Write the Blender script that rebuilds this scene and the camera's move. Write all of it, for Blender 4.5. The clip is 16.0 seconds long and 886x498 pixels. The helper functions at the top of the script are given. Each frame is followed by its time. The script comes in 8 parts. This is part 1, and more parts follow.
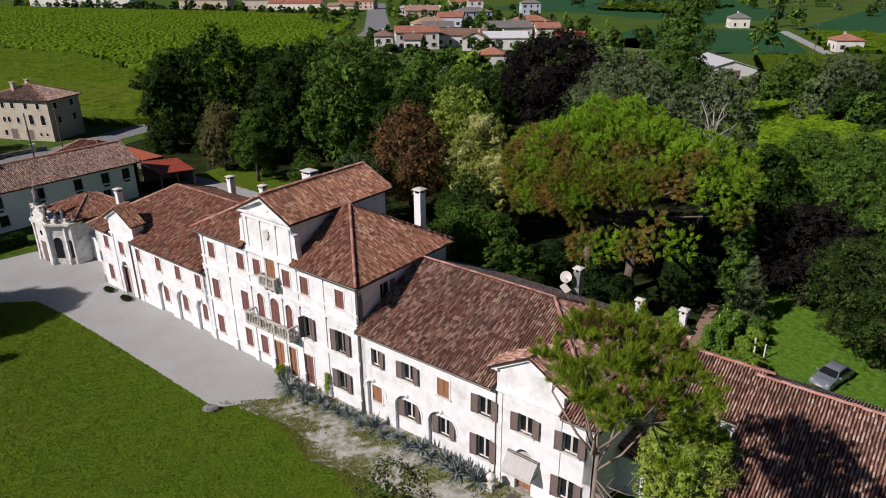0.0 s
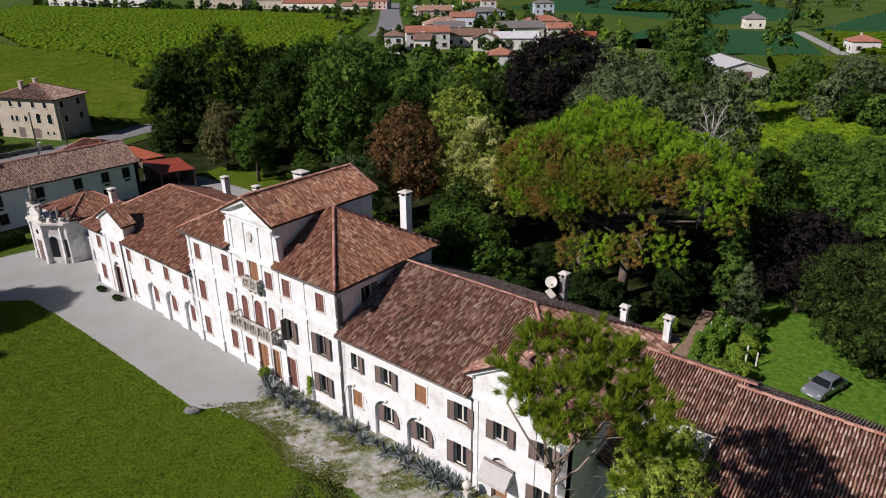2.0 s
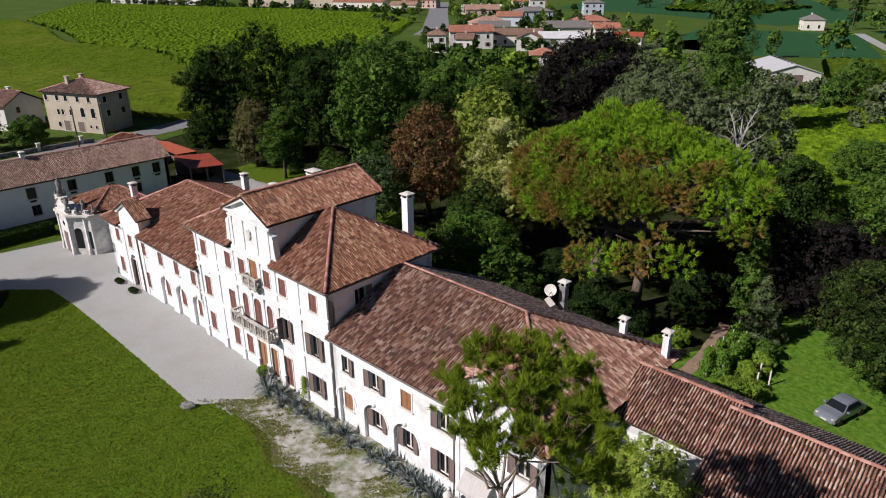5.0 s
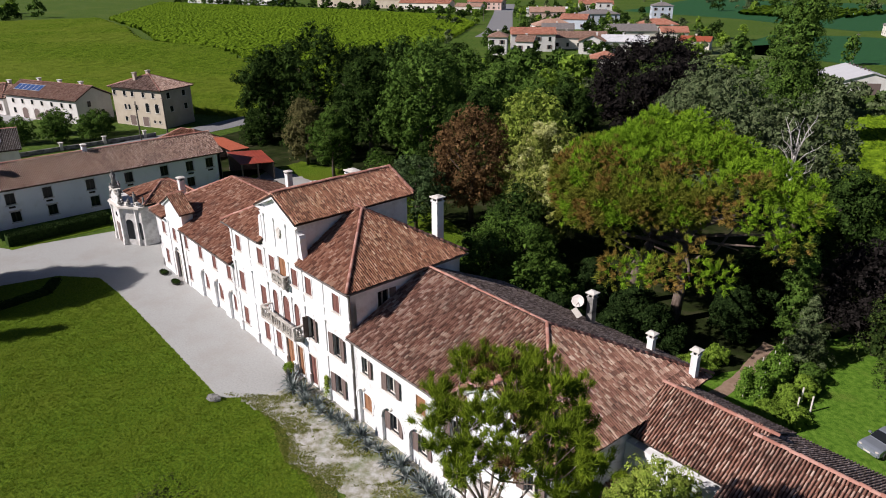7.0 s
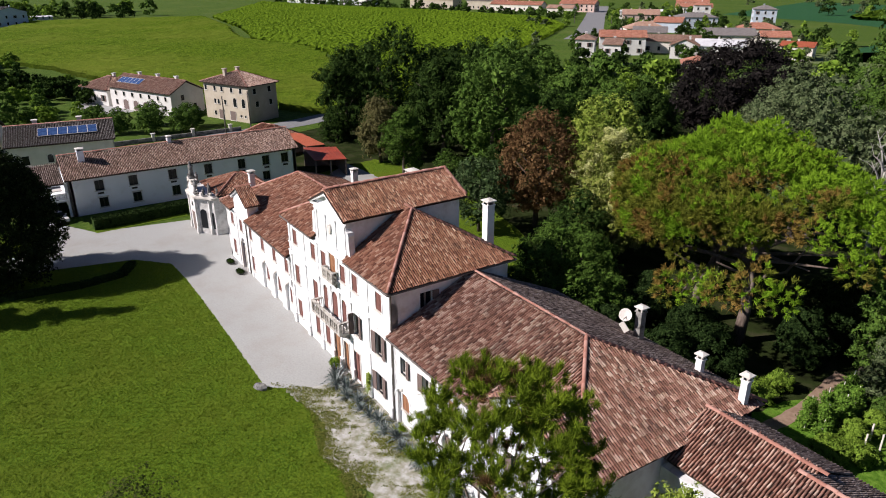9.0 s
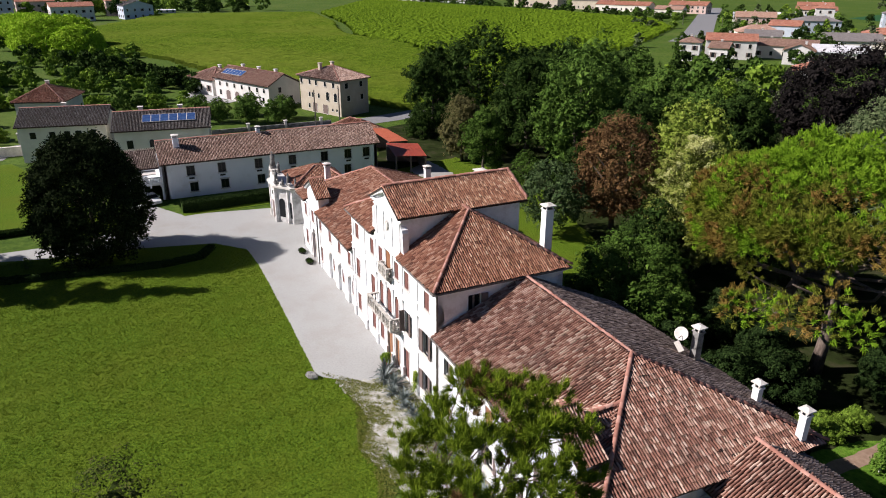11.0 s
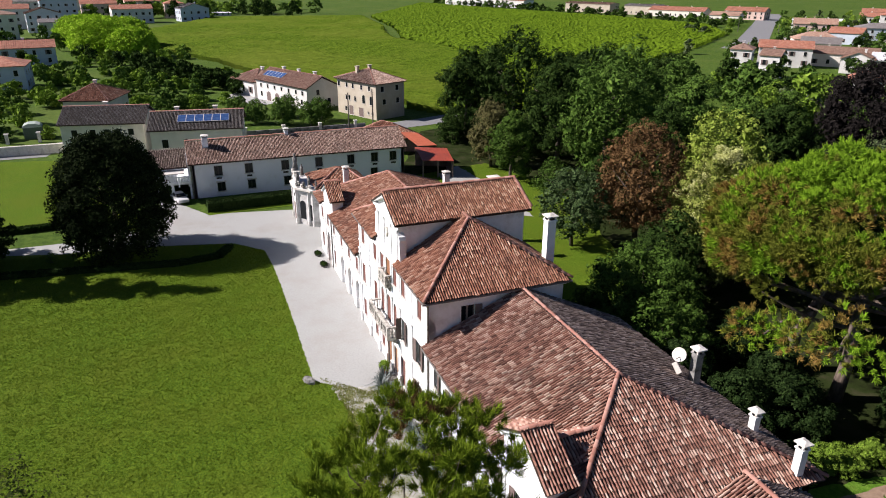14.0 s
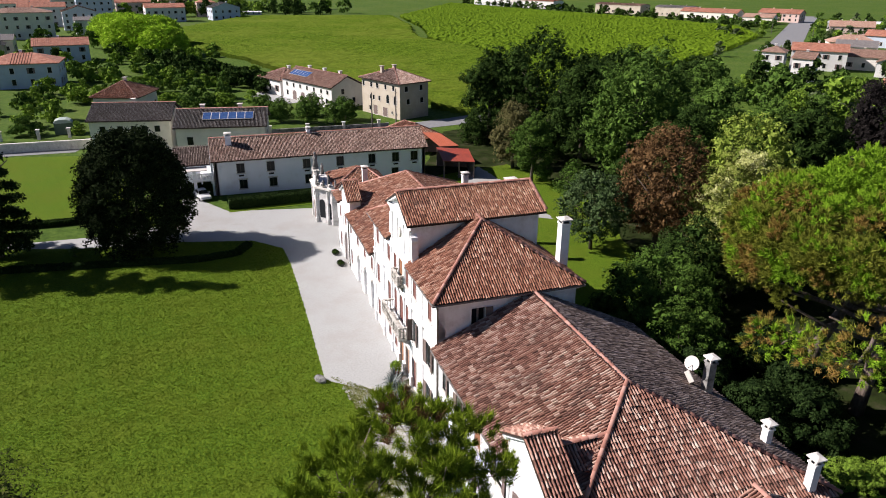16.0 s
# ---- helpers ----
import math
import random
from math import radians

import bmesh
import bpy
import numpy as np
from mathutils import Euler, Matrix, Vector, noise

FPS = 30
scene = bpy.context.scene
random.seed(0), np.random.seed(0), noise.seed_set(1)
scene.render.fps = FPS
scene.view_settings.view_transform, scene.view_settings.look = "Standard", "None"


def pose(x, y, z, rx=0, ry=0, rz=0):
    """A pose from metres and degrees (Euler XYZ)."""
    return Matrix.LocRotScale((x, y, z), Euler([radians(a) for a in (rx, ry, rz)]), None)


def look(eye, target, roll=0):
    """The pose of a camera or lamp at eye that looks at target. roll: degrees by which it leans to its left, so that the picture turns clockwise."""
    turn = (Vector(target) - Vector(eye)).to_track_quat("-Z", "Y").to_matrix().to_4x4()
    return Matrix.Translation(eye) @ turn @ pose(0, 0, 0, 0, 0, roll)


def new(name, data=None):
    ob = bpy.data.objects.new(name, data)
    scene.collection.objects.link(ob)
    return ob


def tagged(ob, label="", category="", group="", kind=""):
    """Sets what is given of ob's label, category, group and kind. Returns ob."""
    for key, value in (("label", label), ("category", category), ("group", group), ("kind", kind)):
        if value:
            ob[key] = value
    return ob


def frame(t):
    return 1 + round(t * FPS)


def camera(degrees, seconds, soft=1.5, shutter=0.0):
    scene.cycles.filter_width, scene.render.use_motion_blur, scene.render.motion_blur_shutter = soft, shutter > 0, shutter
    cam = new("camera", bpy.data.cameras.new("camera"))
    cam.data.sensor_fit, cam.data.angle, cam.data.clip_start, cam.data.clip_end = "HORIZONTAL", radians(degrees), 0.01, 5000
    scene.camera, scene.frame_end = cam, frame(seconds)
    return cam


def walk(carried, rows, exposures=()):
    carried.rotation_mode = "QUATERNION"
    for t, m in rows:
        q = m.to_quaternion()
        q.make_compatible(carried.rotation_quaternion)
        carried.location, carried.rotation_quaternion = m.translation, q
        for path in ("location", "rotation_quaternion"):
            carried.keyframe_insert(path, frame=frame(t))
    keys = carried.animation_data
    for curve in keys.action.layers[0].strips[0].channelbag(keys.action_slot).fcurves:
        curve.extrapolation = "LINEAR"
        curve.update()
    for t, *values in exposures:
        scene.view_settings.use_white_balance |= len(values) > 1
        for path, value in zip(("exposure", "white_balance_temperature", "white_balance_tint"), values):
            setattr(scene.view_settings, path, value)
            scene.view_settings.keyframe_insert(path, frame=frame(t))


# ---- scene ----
cam = camera(66.1, 16.0, 1.0)
PATH = [
    (0, (28.772, -27.661, 28.688), (27.634, -26.206, 27.920), -0.5),
    (0.5, (29.140, -27.236, 28.742), (27.995, -25.789, 27.973), -0.5),
    (1, (29.463, -26.797, 28.748), (28.310, -25.356, 27.979), -0.5),
    (1.5, (29.764, -26.305, 28.719), (28.602, -24.870, 27.950), -0.5),
    (2, (30.079, -25.838, 28.706), (28.908, -24.410, 27.938), -0.5),
    (2.5, (30.418, -25.375, 28.731), (29.239, -23.954, 27.962), -0.5),
    (3, (30.755, -24.946, 28.695), (29.567, -23.531, 27.928), -0.4),
    (3.5, (31.059, -24.417, 28.688), (29.861, -23.012, 27.919), -0.5),
    (6, (32.576, -21.953, 28.619), (31.240, -20.677, 27.854), -0.3),
    (6.5, (32.798, -21.394, 28.577), (31.433, -20.148, 27.813), -0.3),
    (7, (33.126, -20.926, 28.628), (31.732, -19.712, 27.864), -0.3),
    (7.5, (33.405, -20.360, 28.604), (31.977, -19.186, 27.840), -0.3),
    (8, (33.710, -19.853, 28.573), (32.245, -18.724, 27.812), -0.3),
    (8.5, (33.898, -19.307, 28.574), (32.397, -18.227, 27.812), -0.2),
    (9, (34.175, -18.689, 28.562), (32.634, -17.665, 27.802), -0.2),
    (9.5, (34.410, -18.092, 28.529), (32.831, -17.128, 27.770), -0.1),
    (10, (34.622, -17.307, 28.492), (33.003, -16.411, 27.734), -0.2),
    (10.2, (34.726, -17.076, 28.561), (33.093, -16.207, 27.801), -0.1),
    (12.5, (35.126, -14.237, 28.405), (33.419, -13.518, 27.650), 0.2),
    (13, (35.249, -13.705, 28.424), (33.535, -13.003, 27.671), 0.2),
    (13.5, (35.317, -13.174, 28.433), (33.596, -12.488, 27.680), 0.2),
    (14, (35.354, -12.593, 28.438), (33.624, -11.930, 27.685), 0.3),
    (14.5, (35.445, -12.020, 28.423), (33.707, -11.378, 27.671), 0.3),
    (15, (35.454, -11.607, 28.364), (33.709, -10.982, 27.613), 0.4),
    (15.5, (35.426, -11.592, 28.376), (33.675, -10.983, 27.625), 0.4),
    (16, (35.385, -11.663, 28.416), (33.629, -11.070, 27.663), 0.5),
]
walk(cam, [(t, look(eye, target, roll)) for t, eye, target, roll in PATH],
     [(0, 0.0, 6450, 17), (3.7, 0.09, 6450, 17), (7, 0.31, 6450, 17), (10, 0.55, 6450, 17), (13, 0.71, 6450, 17), (16, 0.77, 6450, 17)])

# ---- light ----
SUN_AZ = math.atan2(0.93, 0.37)          # the way in which shadows fall, seen from above
SUN_EL = radians(37)
world = bpy.data.worlds.new("sky")
scene.world = world
world.use_nodes = True
_n = world.node_tree.nodes
_sky = _n.new("ShaderNodeTexSky")
_sky.sky_type = "NISHITA"
_sky.sun_disc = False
_sky.ozone_density = 4.0
_sky.dust_density = 0.3
_sky.air_density = 0.55
_sky.sun_elevation = SUN_EL
_sky.sun_rotation = math.atan2(-math.cos(SUN_AZ), -math.sin(SUN_AZ))
_n["Background"].inputs["Strength"].default_value = 0.05
world.node_tree.links.new(_sky.outputs[0], _n["Background"].inputs["Color"])
_sun = bpy.data.lights.new("sun", "SUN")
_sun.energy, _sun.angle, _sun.color = 5.0, radians(0.55), (1.0, 0.955, 0.90)
sun = new("sun", _sun)
_d = Vector((math.cos(SUN_AZ) * math.cos(SUN_EL), math.sin(SUN_AZ) * math.cos(SUN_EL), -math.sin(SUN_EL)))
sun.matrix_world = Matrix.Translation((0, 0, 60)) @ _d.to_track_quat("-Z", "Y").to_matrix().to_4x4()


# ---- materials ----
def material(name, colours, scale=1.0, detail=6.0, rough=0.85, bump=0.0, bump_scale=None, spread=0.0, island=False,
             metal=0.0, stain=None, stain_scale=0.3, translucent=0.0, spec=0.35, stretch=(1, 1, 1), stain_at=(0.45, 0.75)):
    """A surface whose colour runs through colours by noise, by piece (island) or both, with larger stains and a fine relief."""
    m = bpy.data.materials.new(name)
    m.use_nodes = True
    nt = m.node_tree
    nd, lk = nt.nodes, nt.links
    bsdf = nd["Principled BSDF"]
    bsdf.inputs["Roughness"].default_value = rough
    bsdf.inputs["Metallic"].default_value = metal
    bsdf.inputs["Specular IOR Level"].default_value = spec
    geo = nd.new("ShaderNodeNewGeometry")
    co = nd.new("ShaderNodeTexCoord")
    mp = nd.new("ShaderNodeMapping")
    mp.inputs["Scale"].default_value = stretch
    lk.new(co.outputs["Object"], mp.inputs["Vector"])
    nz = nd.new("ShaderNodeTexNoise")
    nz.inputs["Scale"].default_value = scale
    nz.inputs["Detail"].default_value = detail
    nz.inputs["Roughness"].default_value = 0.62
    lk.new(mp.outputs[0], nz.inputs["Vector"])
    fac = nz.outputs["Fac"]
    if island:
        info = nd.new("ShaderNodeObjectInfo")
        add = nd.new("ShaderNodeMath")
        add.operation = "ADD"
        lk.new(geo.outputs["Random Per Island"], add.inputs[0])
        lk.new(info.outputs["Random"], add.inputs[1])
        fr = nd.new("ShaderNodeMath")
        fr.operation = "FRACT"
        lk.new(add.outputs[0], fr.inputs[0])
        mx = nd.new("ShaderNodeMix")
        mx.inputs[0].default_value = 1 - spread
        lk.new(nz.outputs["Fac"], mx.inputs[2])
        lk.new(fr.outputs[0], mx.inputs[3])
        fac = mx.outputs[0]
    ramp = nd.new("ShaderNodeValToRGB")
    els = ramp.color_ramp.elements
    lo, hi = (0.05, 0.95) if island else (0.32, 0.68)
    while len(els) < len(colours):
        els.new(0.5)
    for k, c in enumerate(colours):
        els[k].position = lo + (hi - lo) * k / max(1, len(colours) - 1)
        els[k].color = (*c, 1)
    lk.new(fac, ramp.inputs["Fac"])
    col = ramp.outputs["Color"]
    if stain:
        n2 = nd.new("ShaderNodeTexNoise")
        n2.inputs["Scale"].default_value = stain_scale
        n2.inputs["Detail"].default_value = 8.0
        n2.inputs["Roughness"].default_value = 0.7
        lk.new(co.outputs["Object"], n2.inputs["Vector"])
        r2 = nd.new("ShaderNodeMapRange")
        r2.inputs["From Min"].default_value, r2.inputs["From Max"].default_value = stain_at
        lk.new(n2.outputs["Fac"], r2.inputs["Value"])
        m2 = nd.new("ShaderNodeMix")
        m2.data_type = "RGBA"
        m2.inputs["B"].default_value = (*stain, 1)
        lk.new(r2.outputs["Result"], m2.inputs["Factor"])
        lk.new(col, m2.inputs["A"])
        col = m2.outputs["Result"]
    lk.new(col, bsdf.inputs["Base Color"])
    if bump:
        nb = nd.new("ShaderNodeTexNoise")
        nb.inputs["Scale"].default_value = bump_scale or scale * 4
        nb.inputs["Detail"].default_value = 6.0
        lk.new(mp.outputs[0], nb.inputs["Vector"])
        bp = nd.new("ShaderNodeBump")
        bp.inputs["Strength"].default_value = 1.0
        bp.inputs["Distance"].default_value = bump
        lk.new(nb.outputs["Fac"], bp.inputs["Height"])
        lk.new(bp.outputs["Normal"], bsdf.inputs["Normal"])
    if translucent:
        tr = nd.new("ShaderNodeBsdfTranslucent")
        lk.new(col, tr.inputs["Color"])
        ms = nd.new("ShaderNodeMixShader")
        ms.inputs[0].default_value = translucent
        lk.new(bsdf.outputs[0], ms.inputs[1])
        lk.new(tr.outputs[0], ms.inputs[2])
        lk.new(ms.outputs[0], nd["Material Output"].inputs["Surface"])
    return m


STUCCO = material("lime_stucco", [(0.625, 0.615, 0.60), (0.74, 0.745, 0.74), (0.78, 0.79, 0.795)], 0.9, bump=0.006, bump_scale=9, stain=(0.46, 0.42, 0.38), stain_scale=0.7, stain_at=(0.53, 0.85))
STUCCO_W = material("white_stucco", [(0.82, 0.84, 0.87), (0.86, 0.88, 0.91)], 0.7, bump=0.003, bump_scale=8, stain=(0.6, 0.58, 0.55), stain_scale=0.4, stain_at=(0.55, 0.9))
STONE = material("pale_stone", [(0.52, 0.49, 0.44), (0.68, 0.65, 0.60)], 2.5, bump=0.006, bump_scale=14, stain=(0.30, 0.27, 0.23), stain_scale=1.6, stain_at=(0.52, 0.8))
STONE_B = material("stained_balcony_stone", [(0.40, 0.37, 0.33), (0.58, 0.55, 0.50)], 2.5, bump=0.008, bump_scale=14, stain=(0.10, 0.09, 0.08), stain_scale=2.2, stain_at=(0.46, 0.66))
CHAPEL = material("weathered_chapel_stucco", [(0.50, 0.485, 0.46), (0.66, 0.645, 0.62), (0.72, 0.71, 0.69)], 1.6, bump=0.01, bump_scale=8, stain=(0.22, 0.205, 0.185), stain_scale=0.9, stain_at=(0.50, 0.78))
STATUE = material("weathered_statue_stone", [(0.20, 0.195, 0.185), (0.44, 0.425, 0.40)], 3.0, bump=0.01, bump_scale=12, stain=(0.06, 0.058, 0.055), stain_scale=1.5, stain_at=(0.40, 0.62))
BASE = material("roof_underlay", [(0.030, 0.019, 0.015), (0.055, 0.032, 0.024)], 2.0, rough=0.95)
TILE = material("roof_tile_brown", [(0.066, 0.034, 0.026), (0.165, 0.078, 0.056), (0.25, 0.120, 0.085), (0.335, 0.180, 0.133), (0.47, 0.320, 0.250), (0.68, 0.55, 0.45)], 0.55, island=True, spread=0.34, rough=0.9, bump=0.004, bump_scale=20, stain=(0.085, 0.06, 0.05), stain_scale=0.5, stain_at=(0.5, 0.85))
TILE_R = material("roof_tile_red", [(0.085, 0.036, 0.024), (0.205, 0.084, 0.052), (0.30, 0.132, 0.082), (0.40, 0.212, 0.140), (0.66, 0.49, 0.37)], 0.6, island=True, spread=0.34, rough=0.9, bump=0.004, bump_scale=20, stain=(0.12, 0.075, 0.06), stain_scale=0.5, stain_at=(0.5, 0.85))
TILE_P = material("roof_tile_pale", [(0.10, 0.055, 0.042), (0.22, 0.135, 0.103), (0.33, 0.215, 0.170), (0.43, 0.305, 0.250), (0.58, 0.46, 0.39)], 0.55, island=True, spread=0.34, rough=0.9, bump=0.004, bump_scale=20, stain=(0.12, 0.085, 0.07), stain_scale=0.5, stain_at=(0.5, 0.85))
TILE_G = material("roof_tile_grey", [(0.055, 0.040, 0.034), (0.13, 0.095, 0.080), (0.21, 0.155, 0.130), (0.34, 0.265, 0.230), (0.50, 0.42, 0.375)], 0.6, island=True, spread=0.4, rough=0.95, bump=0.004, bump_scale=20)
TILE_S = material("roof_tile_slate_grey", [(0.075, 0.066, 0.062), (0.125, 0.112, 0.105), (0.175, 0.158, 0.148), (0.26, 0.235, 0.22)], 0.6, island=True, spread=0.4, rough=0.95, bump=0.004, bump_scale=20, stain=(0.09, 0.085, 0.07), stain_scale=0.4, stain_at=(0.5, 0.85))
TILE_T = material("roof_tile_tan", [(0.20, 0.105, 0.075), (0.33, 0.195, 0.145), (0.43, 0.275, 0.21), (0.55, 0.41, 0.33)], 0.55, island=True, spread=0.34, rough=0.9, bump=0.004, bump_scale=20, stain=(0.22, 0.14, 0.10), stain_scale=0.5, stain_at=(0.5, 0.85))
RIDGE = material("ridge_tile", [(0.22, 0.095, 0.07), (0.34, 0.16, 0.12), (0.46, 0.28, 0.23)], 2.0, island=True, spread=0.4, rough=0.9, bump=0.006, bump_scale=14)
SHUT = material("shutter_burgundy", [(0.15, 0.062, 0.052), (0.21, 0.095, 0.078)], 3.0, rough=0.7, bump=0.002, bump_scale=30, stretch=(6, 6, 1))
SHUT_B = material("shutter_brown", [(0.125, 0.090, 0.080), (0.195, 0.145, 0.130)], 3.0, rough=0.7, bump=0.002, bump_scale=30, stretch=(6, 6, 1))
WOOD = material("wood_orange", [(0.22, 0.10, 0.05), (0.34, 0.17, 0.09)], 4.0, rough=0.6, bump=0.002, stretch=(8, 8, 1))
SASH = material("brown_sash", [(0.16, 0.13, 0.11), (0.26, 0.22, 0.19)], 5.0, rough=0.5)
FRAME_W = material("painted_sash", [(0.55, 0.50, 0.45), (0.66, 0.62, 0.57)], 5.0, rough=0.5)
BLACK = material("black_painted_wood", [(0.012, 0.012, 0.012), (0.022, 0.021, 0.020)], 5.0, rough=0.6)
IRON = material("dark_iron", [(0.03, 0.03, 0.03), (0.06, 0.055, 0.05)], 8.0, rough=0.6, metal=0.6)
ZINC = material("grey_gutter", [(0.10, 0.085, 0.075), (0.17, 0.15, 0.135)], 4.0, rough=0.55, metal=0.4)
GRAVEL = material("drive_gravel", [(0.286, 0.288, 0.278), (0.331, 0.334, 0.322), (0.368, 0.371, 0.357)], 7.0, detail=12, bump=0.006, bump_scale=60, rough=0.95, stain=(0.285, 0.268, 0.245), stain_scale=0.16, stain_at=(0.46, 0.72))
GRAVEL_G = material("gravel_and_weeds", [(0.15, 0.15, 0.075), (0.27, 0.26, 0.20), (0.38, 0.37, 0.34), (0.46, 0.45, 0.43)], 1.6, detail=12, bump=0.03, bump_scale=25, rough=0.95, stain=(0.10, 0.135, 0.03), stain_scale=0.35, stain_at=(0.50, 0.68))
LAWN = material("mown_lawn", [(0.038, 0.076, 0.006), (0.084, 0.146, 0.010), (0.142, 0.205, 0.016)], 6.0, detail=14, bump=0.14, bump_scale=14, rough=0.9, stain=(0.118, 0.138, 0.014), stain_scale=0.16, stain_at=(0.42, 0.9), spec=0.05)
FIELD = material("meadow_ground", [(0.030, 0.062, 0.008), (0.055, 0.100, 0.012), (0.088, 0.130, 0.020)], 0.9, detail=14, bump=0.12, bump_scale=5.0, rough=0.95, spec=0.1, stain=(0.100, 0.130, 0.028), stain_scale=0.03, stain_at=(0.48, 0.75))
# park floor: near-black, with the trees' shade put into the ground colour
EARTH = material("litter_with_shade", [(0.012, 0.014, 0.006), (0.022, 0.032, 0.009), (0.050, 0.046, 0.026)], 0.4, detail=10, bump=0.05, bump_scale=6, rough=0.95, spec=0.02)
ASPHALT = material("old_asphalt", [(0.16, 0.16, 0.165), (0.22, 0.22, 0.22)], 1.5, bump=0.01, bump_scale=20, rough=0.9)
GLASS = bpy.data.materials.new("dark_window_glass")
GLASS.use_nodes = True
_b = GLASS.node_tree.nodes["Principled BSDF"]
_b.inputs["Base Color"].default_value = (0.012, 0.014, 0.016, 1)
_b.inputs["Roughness"].default_value = 0.12
_b.inputs["Specular IOR Level"].default_value = 0.25


def leaf(name, a, b, c, translucent=0.08):
    a, b, c = [(1.15 * k[0], k[1], 1.25 * k[2]) for k in (a, b, c)]
    return material(name, [a, b, c], 0.35, island=True, spread=0.45, rough=0.8, translucent=translucent, spec=0.02)


L_DARK = leaf("leaf_dark", (0.005, 0.013, 0.003), (0.020, 0.046, 0.007), (0.056, 0.110, 0.018))
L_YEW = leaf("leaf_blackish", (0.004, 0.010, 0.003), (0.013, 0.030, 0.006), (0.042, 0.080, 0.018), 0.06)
L_MID = leaf("leaf_mid", (0.017, 0.042, 0.007), (0.055, 0.120, 0.016), (0.115, 0.215, 0.030))
L_LIGHT = leaf("leaf_light", (0.045, 0.100, 0.009), (0.125, 0.235, 0.022), (0.22, 0.35, 0.040))
L_YEL = leaf("leaf_yellowgreen", (0.105, 0.184, 0.0192), (0.18, 0.28, 0.0336), (0.2775, 0.36, 0.06))
L_GREY = leaf("leaf_greygreen", (0.022, 0.042, 0.013), (0.075, 0.118, 0.040), (0.150, 0.200, 0.080))
L_OLIVE = leaf("leaf_olive", (0.0585, 0.065, 0.0198), (0.0975, 0.1066, 0.033), (0.1365, 0.1365, 0.0462))
L_RUST = leaf("leaf_rust", (0.044, 0.029, 0.010), (0.116, 0.076, 0.026), (0.186, 0.128, 0.046))
L_PURP = leaf("leaf_dark_purple", (0.004, 0.004, 0.003), (0.012, 0.012, 0.009), (0.032, 0.031, 0.023))
L_BLOOM = leaf("leaf_with_blossom", (0.045, 0.080, 0.010), (0.135, 0.190, 0.028), (0.29, 0.33, 0.08))
L_PINE = material("pine_needles", [(0.030, 0.066, 0.006), (0.115, 0.215, 0.013), (0.215, 0.360, 0.022), (0.38, 0.52, 0.040)], 0.9, island=True, spread=0.75, rough=0.8, translucent=0.06, spec=0.02)
L_PINE_Y = material("pine_needles_yellowing", [(0.055, 0.038, 0.012), (0.165, 0.125, 0.025), (0.270, 0.170, 0.045), (0.38, 0.20, 0.085)], 0.9, island=True, spread=0.7, rough=0.8, translucent=0.06, spec=0.02)
L_AGAVE = leaf("agave_blade", (0.050, 0.080, 0.055), (0.150, 0.205, 0.155), (0.36, 0.43, 0.34), 0.05)
BARK = material("bark", [(0.055, 0.042, 0.032), (0.12, 0.095, 0.075)], 3.0, bump=0.03, bump_scale=9, rough=0.95, stretch=(2, 2, 0.5))
BARK_P = material("pine_bark", [(0.09, 0.065, 0.05), (0.20, 0.155, 0.125)], 3.0, bump=0.03, bump_scale=9, rough=0.95, stretch=(2, 2, 0.6))


